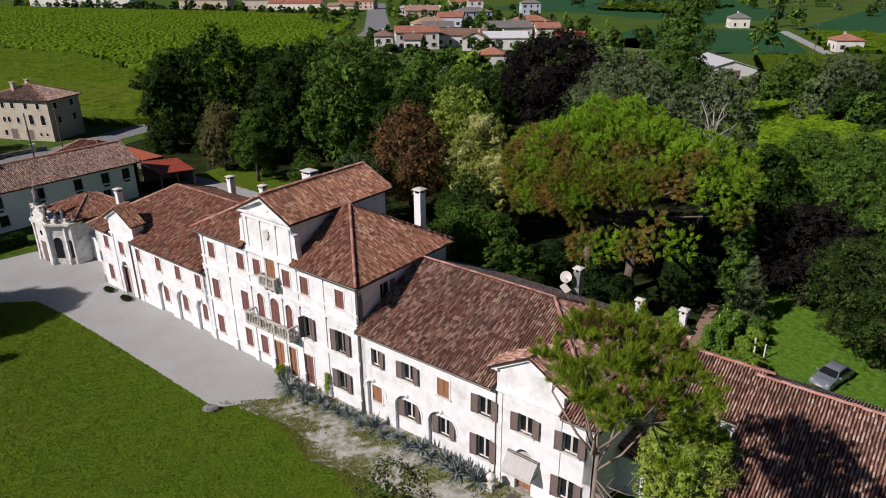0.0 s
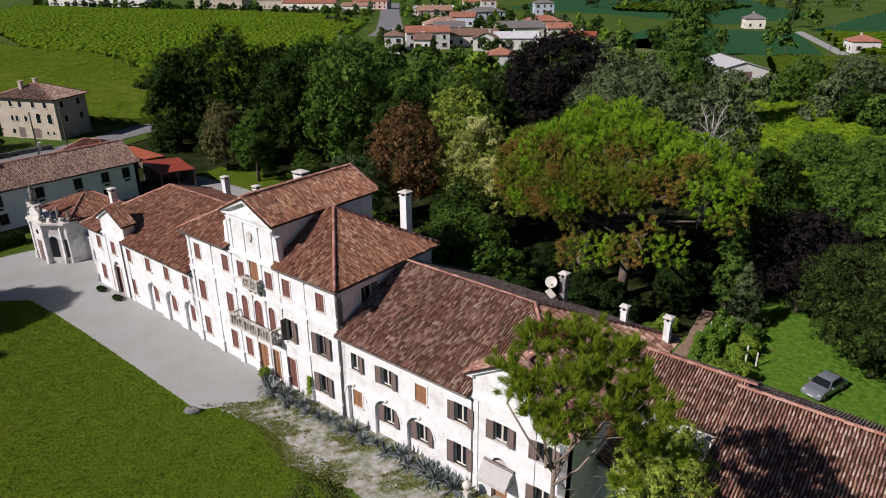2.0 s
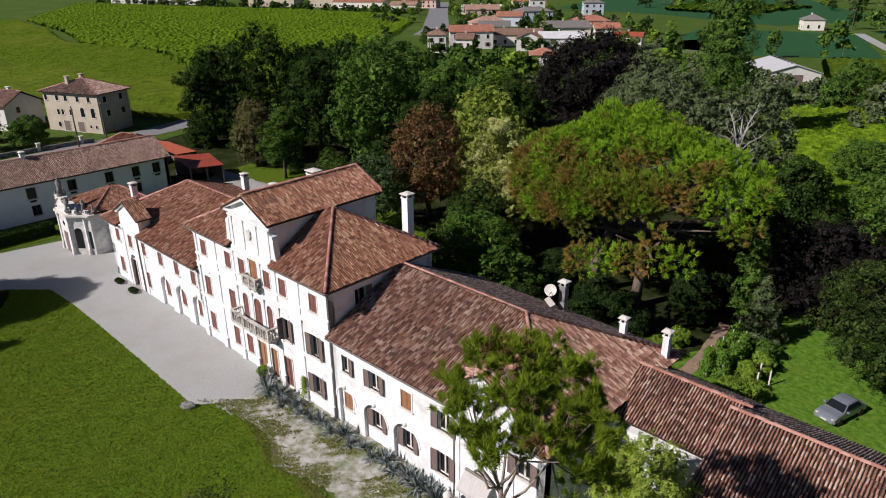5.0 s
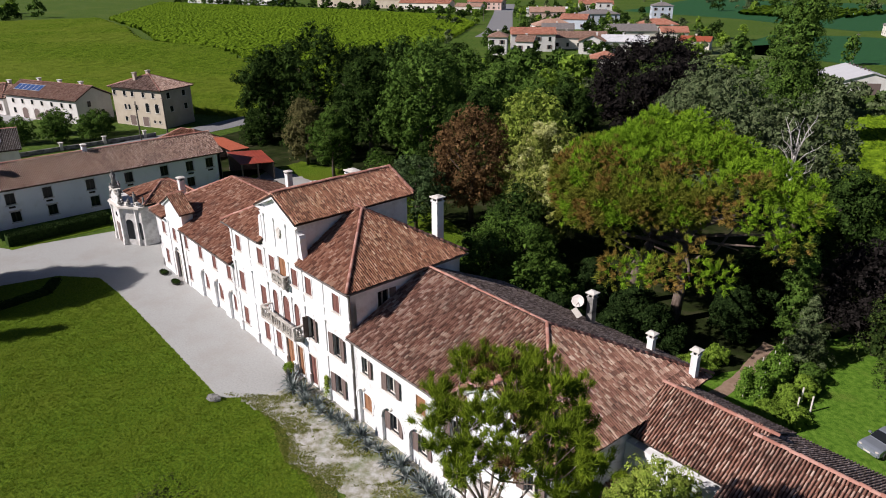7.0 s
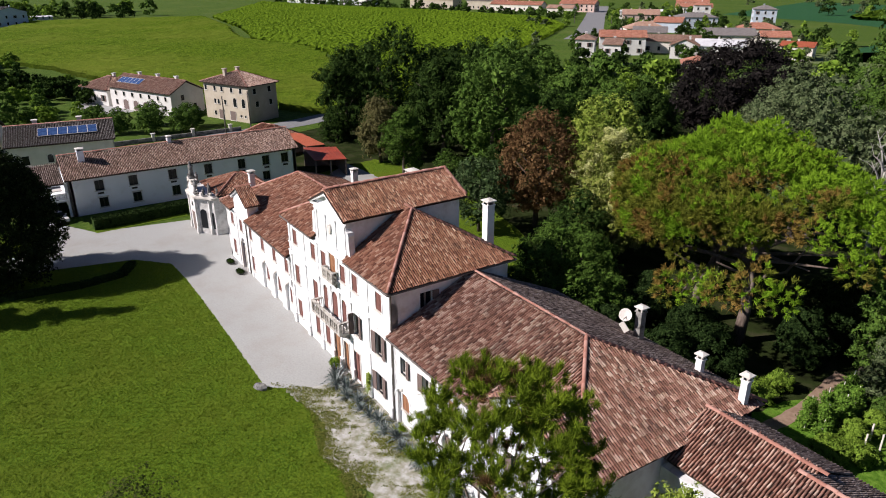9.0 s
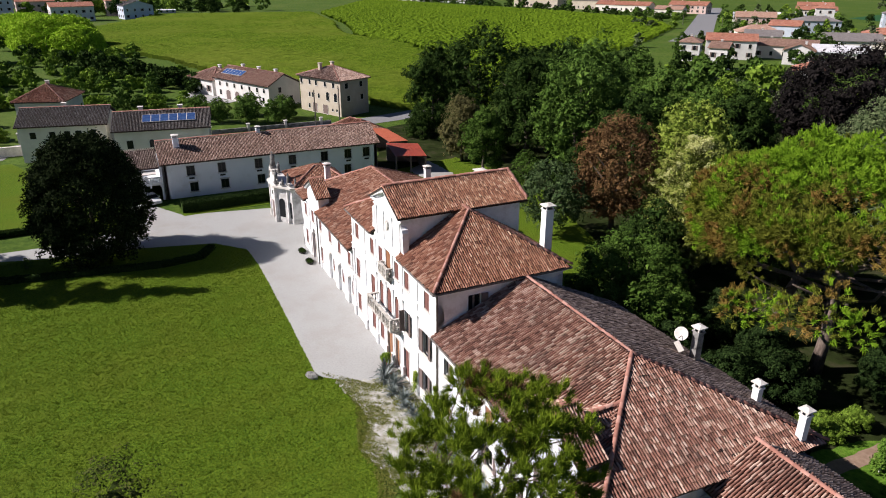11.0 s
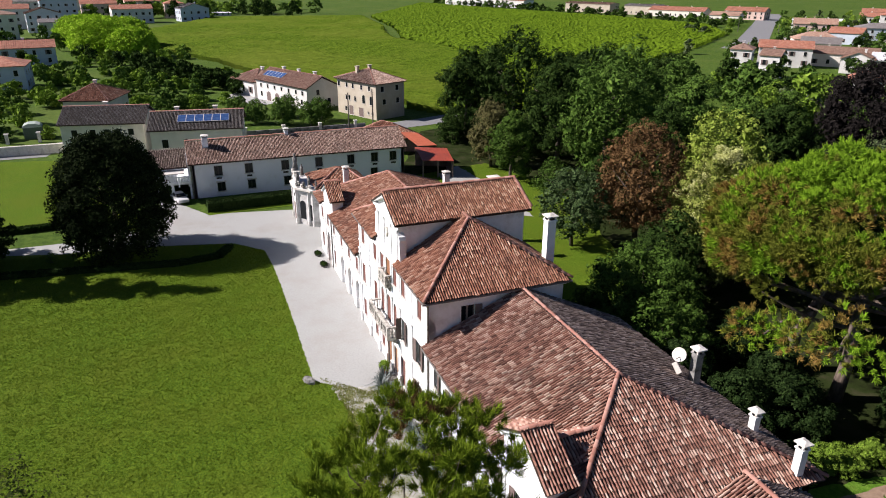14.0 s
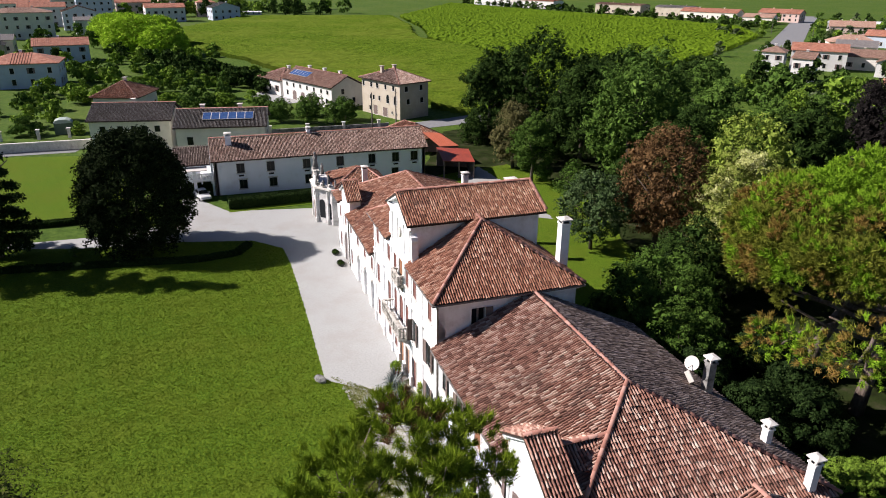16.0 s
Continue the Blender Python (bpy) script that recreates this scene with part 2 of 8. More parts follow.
# ---- mesh helpers ----
class Mb:
    """Vertices and faces that are gathered into one mesh."""

    def __init__(self):
        self.v, self.f = [], []

    def add(self, vs, fs):
        n = len(self.v)
        self.v += [tuple(p) for p in vs]
        self.f += [tuple(i + n for i in f) for f in fs]
        return self

    def box(self, x0, x1, y0, y1, z0, z1):
        return self.add([(x0, y0, z0), (x1, y0, z0), (x1, y1, z0), (x0, y1, z0), (x0, y0, z1), (x1, y0, z1), (x1, y1, z1), (x0, y1, z1)],
                        [(0, 3, 2, 1), (4, 5, 6, 7), (0, 1, 5, 4), (1, 2, 6, 5), (2, 3, 7, 6), (3, 0, 4, 7)])

    def prism(self, poly, a, b, axis="y"):
        """A flat outline, swept from a to b along an axis."""
        put = {"y": lambda p, s: (p[0], s, p[1]), "x": lambda p, s: (s, p[0], p[1]), "z": lambda p, s: (p[0], p[1], s)}[axis]
        n = len(poly)
        return self.add([put(p, a) for p in poly] + [put(p, b) for p in poly],
                        [tuple(range(n)), tuple(range(2 * n - 1, n - 1, -1))] + [(i, (i + 1) % n, n + (i + 1) % n, n + i) for i in range(n)])

    def slab(self, pts, drop):
        """A sloping polygon with thickness, measured straight down."""
        n = len(pts)
        return self.add([tuple(p) for p in pts] + [(p[0], p[1], p[2] - drop) for p in pts],
                        [tuple(range(n)), tuple(range(2 * n - 1, n - 1, -1))] + [(i, (i + 1) % n, n + (i + 1) % n, n + i) for i in range(n)])

    def lathe(self, profile, c=(0, 0, 0), n=10):
        vs, fs = [], []
        for r, z in profile:
            vs += [(c[0] + r * math.cos(2 * math.pi * k / n), c[1] + r * math.sin(2 * math.pi * k / n), c[2] + z) for k in range(n)]
        for i in range(len(profile) - 1):
            fs += [(i * n + k, i * n + (k + 1) % n, (i + 1) * n + (k + 1) % n, (i + 1) * n + k) for k in range(n)]
        fs += [tuple(range(n - 1, -1, -1)), tuple(range((len(profile) - 1) * n, len(profile) * n))]
        return self.add(vs, fs)

    def tube(self, pts, radii, n=7):
        pts = [Vector(p) for p in pts]
        vs, fs = [], []
        for i, p in enumerate(pts):
            d = (pts[min(i + 1, len(pts) - 1)] - pts[max(i - 1, 0)]).normalized()
            a = d.orthogonal().normalized() if abs(d.z) < 0.9 else Vector((1, 0, 0)).cross(d).normalized()
            b = d.cross(a)
            vs += [p + radii[i] * (math.cos(2 * math.pi * k / n) * a + math.sin(2 * math.pi * k / n) * b) for k in range(n)]
        for i in range(len(pts) - 1):
            fs += [(i * n + k, i * n + (k + 1) % n, (i + 1) * n + (k + 1) % n, (i + 1) * n + k) for k in range(n)]
        fs += [tuple(range(n - 1, -1, -1)), tuple(range((len(pts) - 1) * n, len(pts) * n))]
        return self.add(vs, fs)

    def turned(self, m):
        self.v = [tuple(m @ Vector(p)) for p in self.v]
        return self


def mesh_of(name, mb, mat, smooth=False):
    me = bpy.data.meshes.new(name)
    me.from_pydata(mb.v, [], mb.f)
    if len(mb.f) < 4000:
        bm = bmesh.new()
        bm.from_mesh(me)
        bmesh.ops.recalc_face_normals(bm, faces=bm.faces)
        bm.to_mesh(me)
        bm.free()
    me.materials.append(mat)
    if smooth:
        me.polygons.foreach_set("use_smooth", [True] * len(me.polygons))
    return me


def part(name, mb, mat, parent=None, label="", smooth=False):
    """One mesh object, under a thing or under a part."""
    ob = new(name, mesh_of(name, mb, mat, smooth) if isinstance(mb, Mb) else mb)
    ob.parent = parent
    return tagged(ob, label)


def thing(name, label, category, group="", at=(0, 0, 0), turn=0.0, kind=""):
    ob = new(name)
    ob.empty_display_size = 0.2
    ob.matrix_basis = pose(*at, 0, 0, turn)
    return tagged(ob, label, category, group, kind)


def sheet(name, outline, z, mat, label, category, ragged=0.0, step=0.6, kind="structure", seed=1):
    """A flat piece of ground with an uneven edge."""
    rng = random.Random(seed)
    pts = []
    for i, p in enumerate(outline):
        q = outline[(i + 1) % len(outline)]
        n = max(1, int(math.dist(p, q) / step)) if ragged else 1
        for k in range(n):
            x, y = p[0] + (q[0] - p[0]) * k / n, p[1] + (q[1] - p[1]) * k / n
            pts.append((x + rng.uniform(-ragged, ragged), y + rng.uniform(-ragged, ragged), z))
    mb = Mb().add(pts, [tuple(range(len(pts)))])
    me = bpy.data.meshes.new(name)
    me.from_pydata(mb.v, [], mb.f)
    bm = bmesh.new()
    bm.from_mesh(me)
    bmesh.ops.triangulate(bm, faces=bm.faces)
    bmesh.ops.recalc_face_normals(bm, faces=bm.faces)
    if bm.faces and sum(f.normal.z for f in bm.faces) < 0:
        bmesh.ops.reverse_faces(bm, faces=bm.faces)
    bm.to_mesh(me)
    bm.free()
    me.materials.append(mat)
    return tagged(new(name, me), label, category, kind=kind)


def wall(mb, length, z0, z1, thick, openings, m):
    """An upright wall along local x with its outer face at y = 0, pierced by openings (u0, u1, za, zb, arched), placed by m."""
    w = Mb()
    us = sorted({0, length, *(o[0] for o in openings), *(o[1] for o in openings)})
    zs = sorted({z0, z1, *(o[2] for o in openings), *(o[3] for o in openings)})
    for a, b in zip(us, us[1:]):
        for c, d in zip(zs, zs[1:]):
            if any(o[0] <= (a + b) / 2 <= o[1] and o[2] <= (c + d) / 2 <= o[3] for o in openings):
                continue
            w.add([(a, 0, c), (b, 0, c), (b, 0, d), (a, 0, d)], [(0, 1, 2, 3)])
            w.add([(a, thick, c), (b, thick, c), (b, thick, d), (a, thick, d)], [(3, 2, 1, 0)])
    for u0, u1, za, zb, arched in openings:
        r = (u1 - u0) / 2
        top = zb - r if arched else zb
        w.add([(u0, 0, za), (u0, thick, za), (u0, thick, top), (u0, 0, top)], [(0, 1, 2, 3)])
        w.add([(u1, 0, za), (u1, thick, za), (u1, thick, top), (u1, 0, top)], [(3, 2, 1, 0)])
        w.add([(u0, 0, za), (u1, 0, za), (u1, thick, za), (u0, thick, za)], [(0, 1, 2, 3)])
        if not arched:
            w.add([(u0, 0, zb), (u1, 0, zb), (u1, thick, zb), (u0, thick, zb)], [(3, 2, 1, 0)])
            continue
        arc = [(u0 + r - r * math.cos(math.pi * k / 10), top + r * math.sin(math.pi * k / 10)) for k in range(11)]
        for k in range(10):
            (xa, ha), (xb, hb) = arc[k], arc[k + 1]
            w.add([(xa, 0, ha), (xb, 0, hb), (xb, thick, hb), (xa, thick, ha)], [(0, 1, 2, 3)])
            for y in (0, thick):
                w.add([(xa, y, ha), (xb, y, hb), (xb, y, zb), (xa, y, zb)], [(0, 1, 2, 3)])
    for u in (0, length):
        w.add([(u, 0, z0), (u, thick, z0), (u, thick, z1), (u, 0, z1)], [(0, 1, 2, 3)])
    w.add([(0, 0, z1), (length, 0, z1), (length, thick, z1), (0, thick, z1)], [(0, 1, 2, 3)])
    w.turned(m)
    return mb.add(w.v, w.f)


# ---- tiled roofs ----
_kinds = {}


def tile_mesh(mat, length=0.38, r=0.061):
    mb = Mb()
    vs = []
    for s, k, h in ((0, 1.0, 0.03), (length, 0.82, 0.0)):
        vs += [(-r * k * math.cos(math.pi * j / 4), s, h + r * 1.55 * k * math.sin(math.pi * j / 4)) for j in range(5)]
    mb.add(vs, [(j, j + 1, j + 6, j + 5) for j in range(4)])
    mb.add([vs[j] for j in range(5)] + [(vs[0][0] * 0.75, 0, 0.02), (vs[4][0] * 0.75, 0, 0.02)], [(0, 5, 6, 4)])
    return mesh_of("tile", mb, mat, True)


def inside(poly, x, y):
    ok = np.zeros(len(x), bool)
    for (x0, y0), (x1, y1) in zip(poly, poly[1:] + poly[:1]):
        cut = (y0 > y) != (y1 > y)
        with np.errstate(divide="ignore", invalid="ignore"):
            ok ^= cut & (x < (x1 - x0) * (y - y0) / (y1 - y0) + x0)
    return ok


def tiled(parent, slopes, mat, seed=1, pitch=0.168, course=0.315, thick=0.14, near=None, label="", ridge=(), name="roof", ridge_r=0.125, ridge_mat=None, back=None):
    """A roof: a slab with barrel tiles laid in columns down each slope (eave start, eave end, other corners round), and
    ridge caps.
    near: a test on a place; up to 300 tiles for which it holds are objects of their own.
    back: greyer tiles for slopes facing +y, away from the sun; part of their shade is in this colour."""
    rng = np.random.default_rng(seed)
    slab = Mb()
    for pts in slopes:
        slab.slab(pts, thick)
    roof = part(name, slab, BASE, parent, label)
    tile = tile_mesh(mat)
    tv = np.array([v.co[:] for v in tile.vertices])
    tf = np.array([[*p.vertices] for p in tile.polygons])
    allv, single, kinds = [], [], []
    for pts in slopes:
        o = Vector(pts[0])
        e = (Vector(pts[1]) - o).normalized()
        nrm = e.cross(Vector(pts[2]) - o).normalized()
        nrm = nrm if nrm.z > 0 else -nrm
        s = nrm.cross(e)
        s = s if s.z > 0 else -s
        loc = [((Vector(p) - o) @ e, (Vector(p) - o) @ s) for p in pts]
        u0, u1, s1 = min(p[0] for p in loc), max(p[0] for p in loc), max(p[1] for p in loc)
        us, ss = np.meshgrid(np.arange(u0 + pitch / 2, u1, pitch), np.arange(-0.06, s1 - 0.1, course))
        us, ss = us.ravel(), ss.ravel()
        ok = inside(loc, us, np.clip(ss + 0.25, 0.02, s1 - 0.02)) 
        us, ss = us[ok], ss[ok]
        n = len(us)
        us = us + rng.normal(0, 0.008, n)
        ss = ss + rng.normal(0, 0.022, n)
        yaw = rng.normal(0, 0.03, n)
        up = rng.normal(0.03, 0.009, n)
        ev, sv, nv = np.array(e), np.array(s), np.array(nrm)
        org = np.array(o) + us[:, None] * ev + ss[:, None] * sv + up[:, None] * nv
        a = np.cos(yaw)[:, None] * ev + np.sin(yaw)[:, None] * sv
        b = -np.sin(yaw)[:, None] * ev + np.cos(yaw)[:, None] * sv
        for i in range(n):
            if near and len(single) < 300 and near(org[i]):
                single.append((org[i].copy(), a[i].copy(), b[i].copy(), nv))
                org[i] = np.nan
        keep = ~np.isnan(org[:, 0])
        # slopes turned from the sun get the greyer tiles, shade partly in the colour
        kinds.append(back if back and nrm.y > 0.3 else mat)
        allv.append((org[keep, None] + tv[None, :, :1] * a[keep, None] + tv[None, :, 1:2] * b[keep, None] + tv[None, :, 2:] * nv).reshape(-1, 3))
    for m in dict.fromkeys(kinds):
        vs = np.concatenate([v for v, kd in zip(allv, kinds) if kd is m])
        k = len(vs) // len(tv)
        fs = (np.arange(k)[:, None, None] * len(tv) + tf[None]).reshape(-1, 4)
        me = bpy.data.meshes.new("tiles")
        me.from_pydata(vs.tolist(), [], fs.tolist())
        me.materials.append(m)
        me.polygons.foreach_set("use_smooth", [True] * len(me.polygons))
        tagged(part("tiles", me, m, roof), kind="stuff")
    for p, a, b, c in single:
        ob = part("tile", tile, mat, roof)
        ob.matrix_basis = Matrix(((a[0], b[0], c[0], p[0]), (a[1], b[1], c[1], p[1]), (a[2], b[2], c[2], p[2]), (0, 0, 0, 1)))
    if ridge:
        rm = ridge_mat or RIDGE
        key = ("ridge", rm.name, ridge_r)
        if key not in _kinds:
            vs = []
            for c, r in ((0.0, ridge_r), (0.47, ridge_r * 0.86)):
                vs += [(r * math.cos(math.pi * j / 5), c, r * (math.sin(math.pi * j / 5) * 0.9 - 0.1) + 0.04) for j in range(6)]
            _kinds[key] = mesh_of("ridge_tile", Mb().add(vs, [(j, j + 1, j + 7, j + 6) for j in range(5)] + [(0, 5, 4, 3, 2, 1)]), rm, True)
        for p, q in ridge:
            p, q = Vector(p), Vector(q)
            d = (q - p).normalized()
            side = d.cross(Vector((0, 0, 1))).normalized()
            up = side.cross(d)
            count = max(1, round((q - p).length / 0.42))
            for i in range(count):
                c = p + (q - p) * (i / count) + up * rng.normal(0.065, 0.01)
                ob = part("ridge_tile", _kinds[key], None, roof)
                ob.matrix_basis = Matrix(((side.x, d.x, up.x, c.x), (side.y, d.y, up.y, c.y), (side.z, d.z, up.z, c.z), (0, 0, 0, 1)))
    return roof


# ---- windows, doors, chimneys ----


def window(parent, x, y, z, w, h, look_of="closed", turn=0, arched=False, shut=None, leaves=(True, True), sill=True, ajar=0.0, sash_mat=None):
    """A window with its foot's middle at (x, y, z) in a wall that faces local -y."""
    shut = shut or SHUT
    key = (round(w, 2), round(h, 2), look_of, arched, shut.name, leaves, sill, sash_mat and sash_mat.name)
    if key not in _kinds:
        fr, pane, sl = Mb(), Mb(), Mb()
        t = 0.09
        hh = h - (w / 2 if arched else 0)
        for a, b in ((-w / 2 - t, -w / 2), (w / 2, w / 2 + t)):
            fr.box(a, b, -0.035, 0.10, 0, hh)
        if arched:
            n = 8
            for k in range(n):
                a0, a1 = math.pi * k / n, math.pi * (k + 1) / n
                ring = [(-math.cos(a) * r, hh + math.sin(a) * r) for a, r in ((a0, w / 2), (a1, w / 2), (a1, w / 2 + t), (a0, w / 2 + t))]
                fr.prism(ring, -0.035, 0.10)
        else:
            fr.box(-w / 2 - t, w / 2 + t, -0.035, 0.10, h, h + t)
        body = mesh_of("window", fr, STUCCO)
        sl.box(-w / 2 - 0.14, w / 2 + 0.14, -0.12, 0.12, -0.08, 0.0)
        sash = Mb()
        for a, b in ((-w / 2, -w / 2 + 0.06), (-0.06, 0.06), (w / 2 - 0.06, w / 2)):
            sash.box(a, b, 0.14, 0.19, 0, hh)
        for a, b in ((0, 0.06), (hh - 0.06, hh)):
            sash.box(-w / 2 + 0.004, w / 2 - 0.004, 0.144, 0.186, a, b)
        pane.box(-w / 2, w / 2, 0.2, 0.215, 0, hh)
        if arched:
            pane.prism([(-w / 2 * math.cos(math.pi * k / 8), hh + w / 2 * math.sin(math.pi * k / 8)) for k in range(9)], 0.2, 0.215)
        lf = Mb()                                      # one leaf, hinged at x = 0, closed towards +x
        lw = w / 2 - 0.008
        lf.box(0, lw, -0.02, 0.02, 0.01, hh - 0.01)
        for a, b in ((0.0, 0.07), (lw - 0.07, lw)):
            lf.box(a, b, -0.032, 0.032, 0.01, hh - 0.01)
        for zc in (0.05, hh * 0.5, hh - 0.06):
            lf.box(0.07, lw - 0.07, -0.032, 0.032, zc - 0.04, zc + 0.04)
        k = max(3, int(hh / 0.16))
        for j in range(k):
            zc = 0.1 + (hh - 0.2) * (j + 0.5) / k
            lf.box(0.07, lw - 0.07, -0.028, 0.0, zc - 0.02, zc + 0.01)
        fan = Mb()
        if arched:
            fan.prism([(-w / 2 * math.cos(math.pi * k / 8), hh + w / 2 * math.sin(math.pi * k / 8)) for k in range(9)], 0.06, 0.10)
        _kinds[key] = (body, mesh_of("pane", pane, GLASS), mesh_of("sill", sl, STONE), mesh_of("shutter", lf, shut), mesh_of("sash", sash, sash_mat or SASH), mesh_of("fanlight", fan, shut) if arched else None)
    body, pane, sl, lf, sash, fan = _kinds[key]
    ob = part("window", body, None, parent)
    ob.matrix_basis = pose(x, y, z, 0, 0, turn)
    if sill:
        part("sill", sl, None, ob)
    part("pane", pane, None, ob)
    if look_of == "closed":
        angles = (0.0, 0.0)
    else:
        part("sash", sash, None, ob)
        angles = (172.0 - ajar, 172.0)
    hh = h - (w / 2 if arched else 0)
    for side, on, ang in ((-1, leaves[0], angles[0]), (1, leaves[1], angles[1])):
        if not on:
            continue
        s = part("shutter", lf, None, ob)
        yy = 0.05 if look_of == "closed" else -0.06
        if side < 0:
            s.matrix_basis = pose(-w / 2, yy, 0, 0, 0, -ang)
        else:
            s.matrix_basis = pose(w / 2, yy, 0, 0, 0, ang) @ Matrix.Diagonal((-1, 1, 1, 1))
    if fan and look_of == "closed":
        part("fanlight", fan, None, ob)
    return ob


def chimney(parent, x, y, z0, z1, a=0.5, b=0.5, mat=None):
    """A rendered stack with a projecting cap slab on four stubs."""
    st = Mb().box(x - a / 2, x + a / 2, y - b / 2, y + b / 2, z0, z1 - 0.35)
    st.box(x - a / 2 - 0.05, x + a / 2 + 0.05, y - b / 2 - 0.05, y + b / 2 + 0.05, z1 - 0.45, z1 - 0.35)
    ch = part("chimney", st, mat or STUCCO, parent, "whitewashed chimney stack")
    cap = Mb()
    for sx in (-1, 1):
        for sy in (-1, 1):
            cx, cy = x + sx * (a / 2 - 0.06), y + sy * (b / 2 - 0.06)
            cap.box(cx - 0.05, cx + 0.05, cy - 0.05, cy + 0.05, z1 - 0.36, z1 - 0.13)
    e = 0.11
    cap.add([(x - a / 2 - e, y - b / 2 - e, z1 - 0.14), (x + a / 2 + e, y - b / 2 - e, z1 - 0.14), (x + a / 2 + e, y + b / 2 + e, z1 - 0.14), (x - a / 2 - e, y + b / 2 + e, z1 - 0.14),
             (x - a / 2 - e, y - b / 2 - e, z1 - 0.07), (x + a / 2 + e, y - b / 2 - e, z1 - 0.07), (x + a / 2 + e, y + b / 2 + e, z1 - 0.07), (x - a / 2 - e, y + b / 2 + e, z1 - 0.07),
             (x - a / 5, y, z1 + 0.04), (x + a / 5, y, z1 + 0.04)],
            [(0, 3, 2, 1), (0, 1, 5, 4), (1, 2, 6, 5), (2, 3, 7, 6), (3, 0, 4, 7), (4, 5, 9, 8), (5, 6, 9), (6, 7, 8, 9), (7, 4, 8)])
    part("cap", cap, STONE, ch, "grey stone cap slab")
    return ch


# ---- plants ----
def blades(name, v, mat):
    """A mesh of loose flat blades from an array of corners (blade, corner, xyz)."""
    n, k = v.shape[:2]
    me = bpy.data.meshes.new(name)
    me.vertices.add(n * k)
    me.vertices.foreach_set("co", v.astype(np.float32).ravel())
    me.loops.add(n * k)
    me.loops.foreach_set("vertex_index", np.arange(n * k, dtype=np.int32))
    me.polygons.add(n)
    me.polygons.foreach_set("loop_start", np.arange(0, n * k, k, dtype=np.int32))
    me.update(calc_edges=True)
    me.materials.append(mat)
    return me


def unit(a):
    return a / np.linalg.norm(a, axis=1)[:, None]


def sprays(c, nd, per, size, rng, name, mat, reach=1.3):
    """Small leaves set round in flat sprays, each with its middle at c and facing nd."""
    n = len(c) * per
    c, nd = np.repeat(c, per, 0), np.repeat(nd, per, 0)
    out = unit(np.cross(nd, rng.normal(size=(n, 3))))
    p = c + out * (size * reach * rng.random(n) ** 0.5)[:, None] + nd * rng.normal(0, size * 0.35, n)[:, None]
    nm = unit(nd + rng.normal(0, 0.5, (n, 3)))
    ax = unit(out + rng.normal(0, 0.5, (n, 3)) - nm * 0.2)
    t = unit(np.cross(nm, ax))
    s = (0.63 * size * rng.uniform(0.6, 1.35, n))[:, None]
    return blades(name, np.stack([p - t * s * 0.62, p + t * s * 0.62, p + ax * s * 1.7], 1), mat)


def crown_mesh(name, blobs, count, size, mat, seed, flat=1.0, lift=0.15, hollow=0.55):
    """Leaf sprays on and in a set of lumps (x, y, z, rx, ry, rz), with gaps between."""
    rng = np.random.default_rng(seed)
    vol = np.array([(b[3] * b[4] + b[4] * b[5] + b[3] * b[5]) for b in blobs])
    count = max(20, count // 4)
    bl = np.array(blobs)[rng.choice(len(blobs), count, p=vol / vol.sum())]
    d = unit(rng.normal(size=(count, 3)))
    d[:, 2] = np.where(d[:, 2] < -0.5, -d[:, 2], d[:, 2])
    rad = hollow + (1.08 - hollow) * rng.random(count) ** 0.6
    ripple = 1 + 0.2 * np.sin(5 * d[:, 0] + bl[:, 0]) * np.sin(5 * d[:, 1] + bl[:, 1]) * np.sin(4 * d[:, 2] + bl[:, 2])
    c = bl[:, :3] + d * bl[:, 3:6] * (rad * ripple)[:, None]
    nd = unit(d + rng.normal(0, 0.35, (count, 3)) + np.array([0, 0, lift]))
    return sprays(c, nd, 8, size, rng, name, mat)


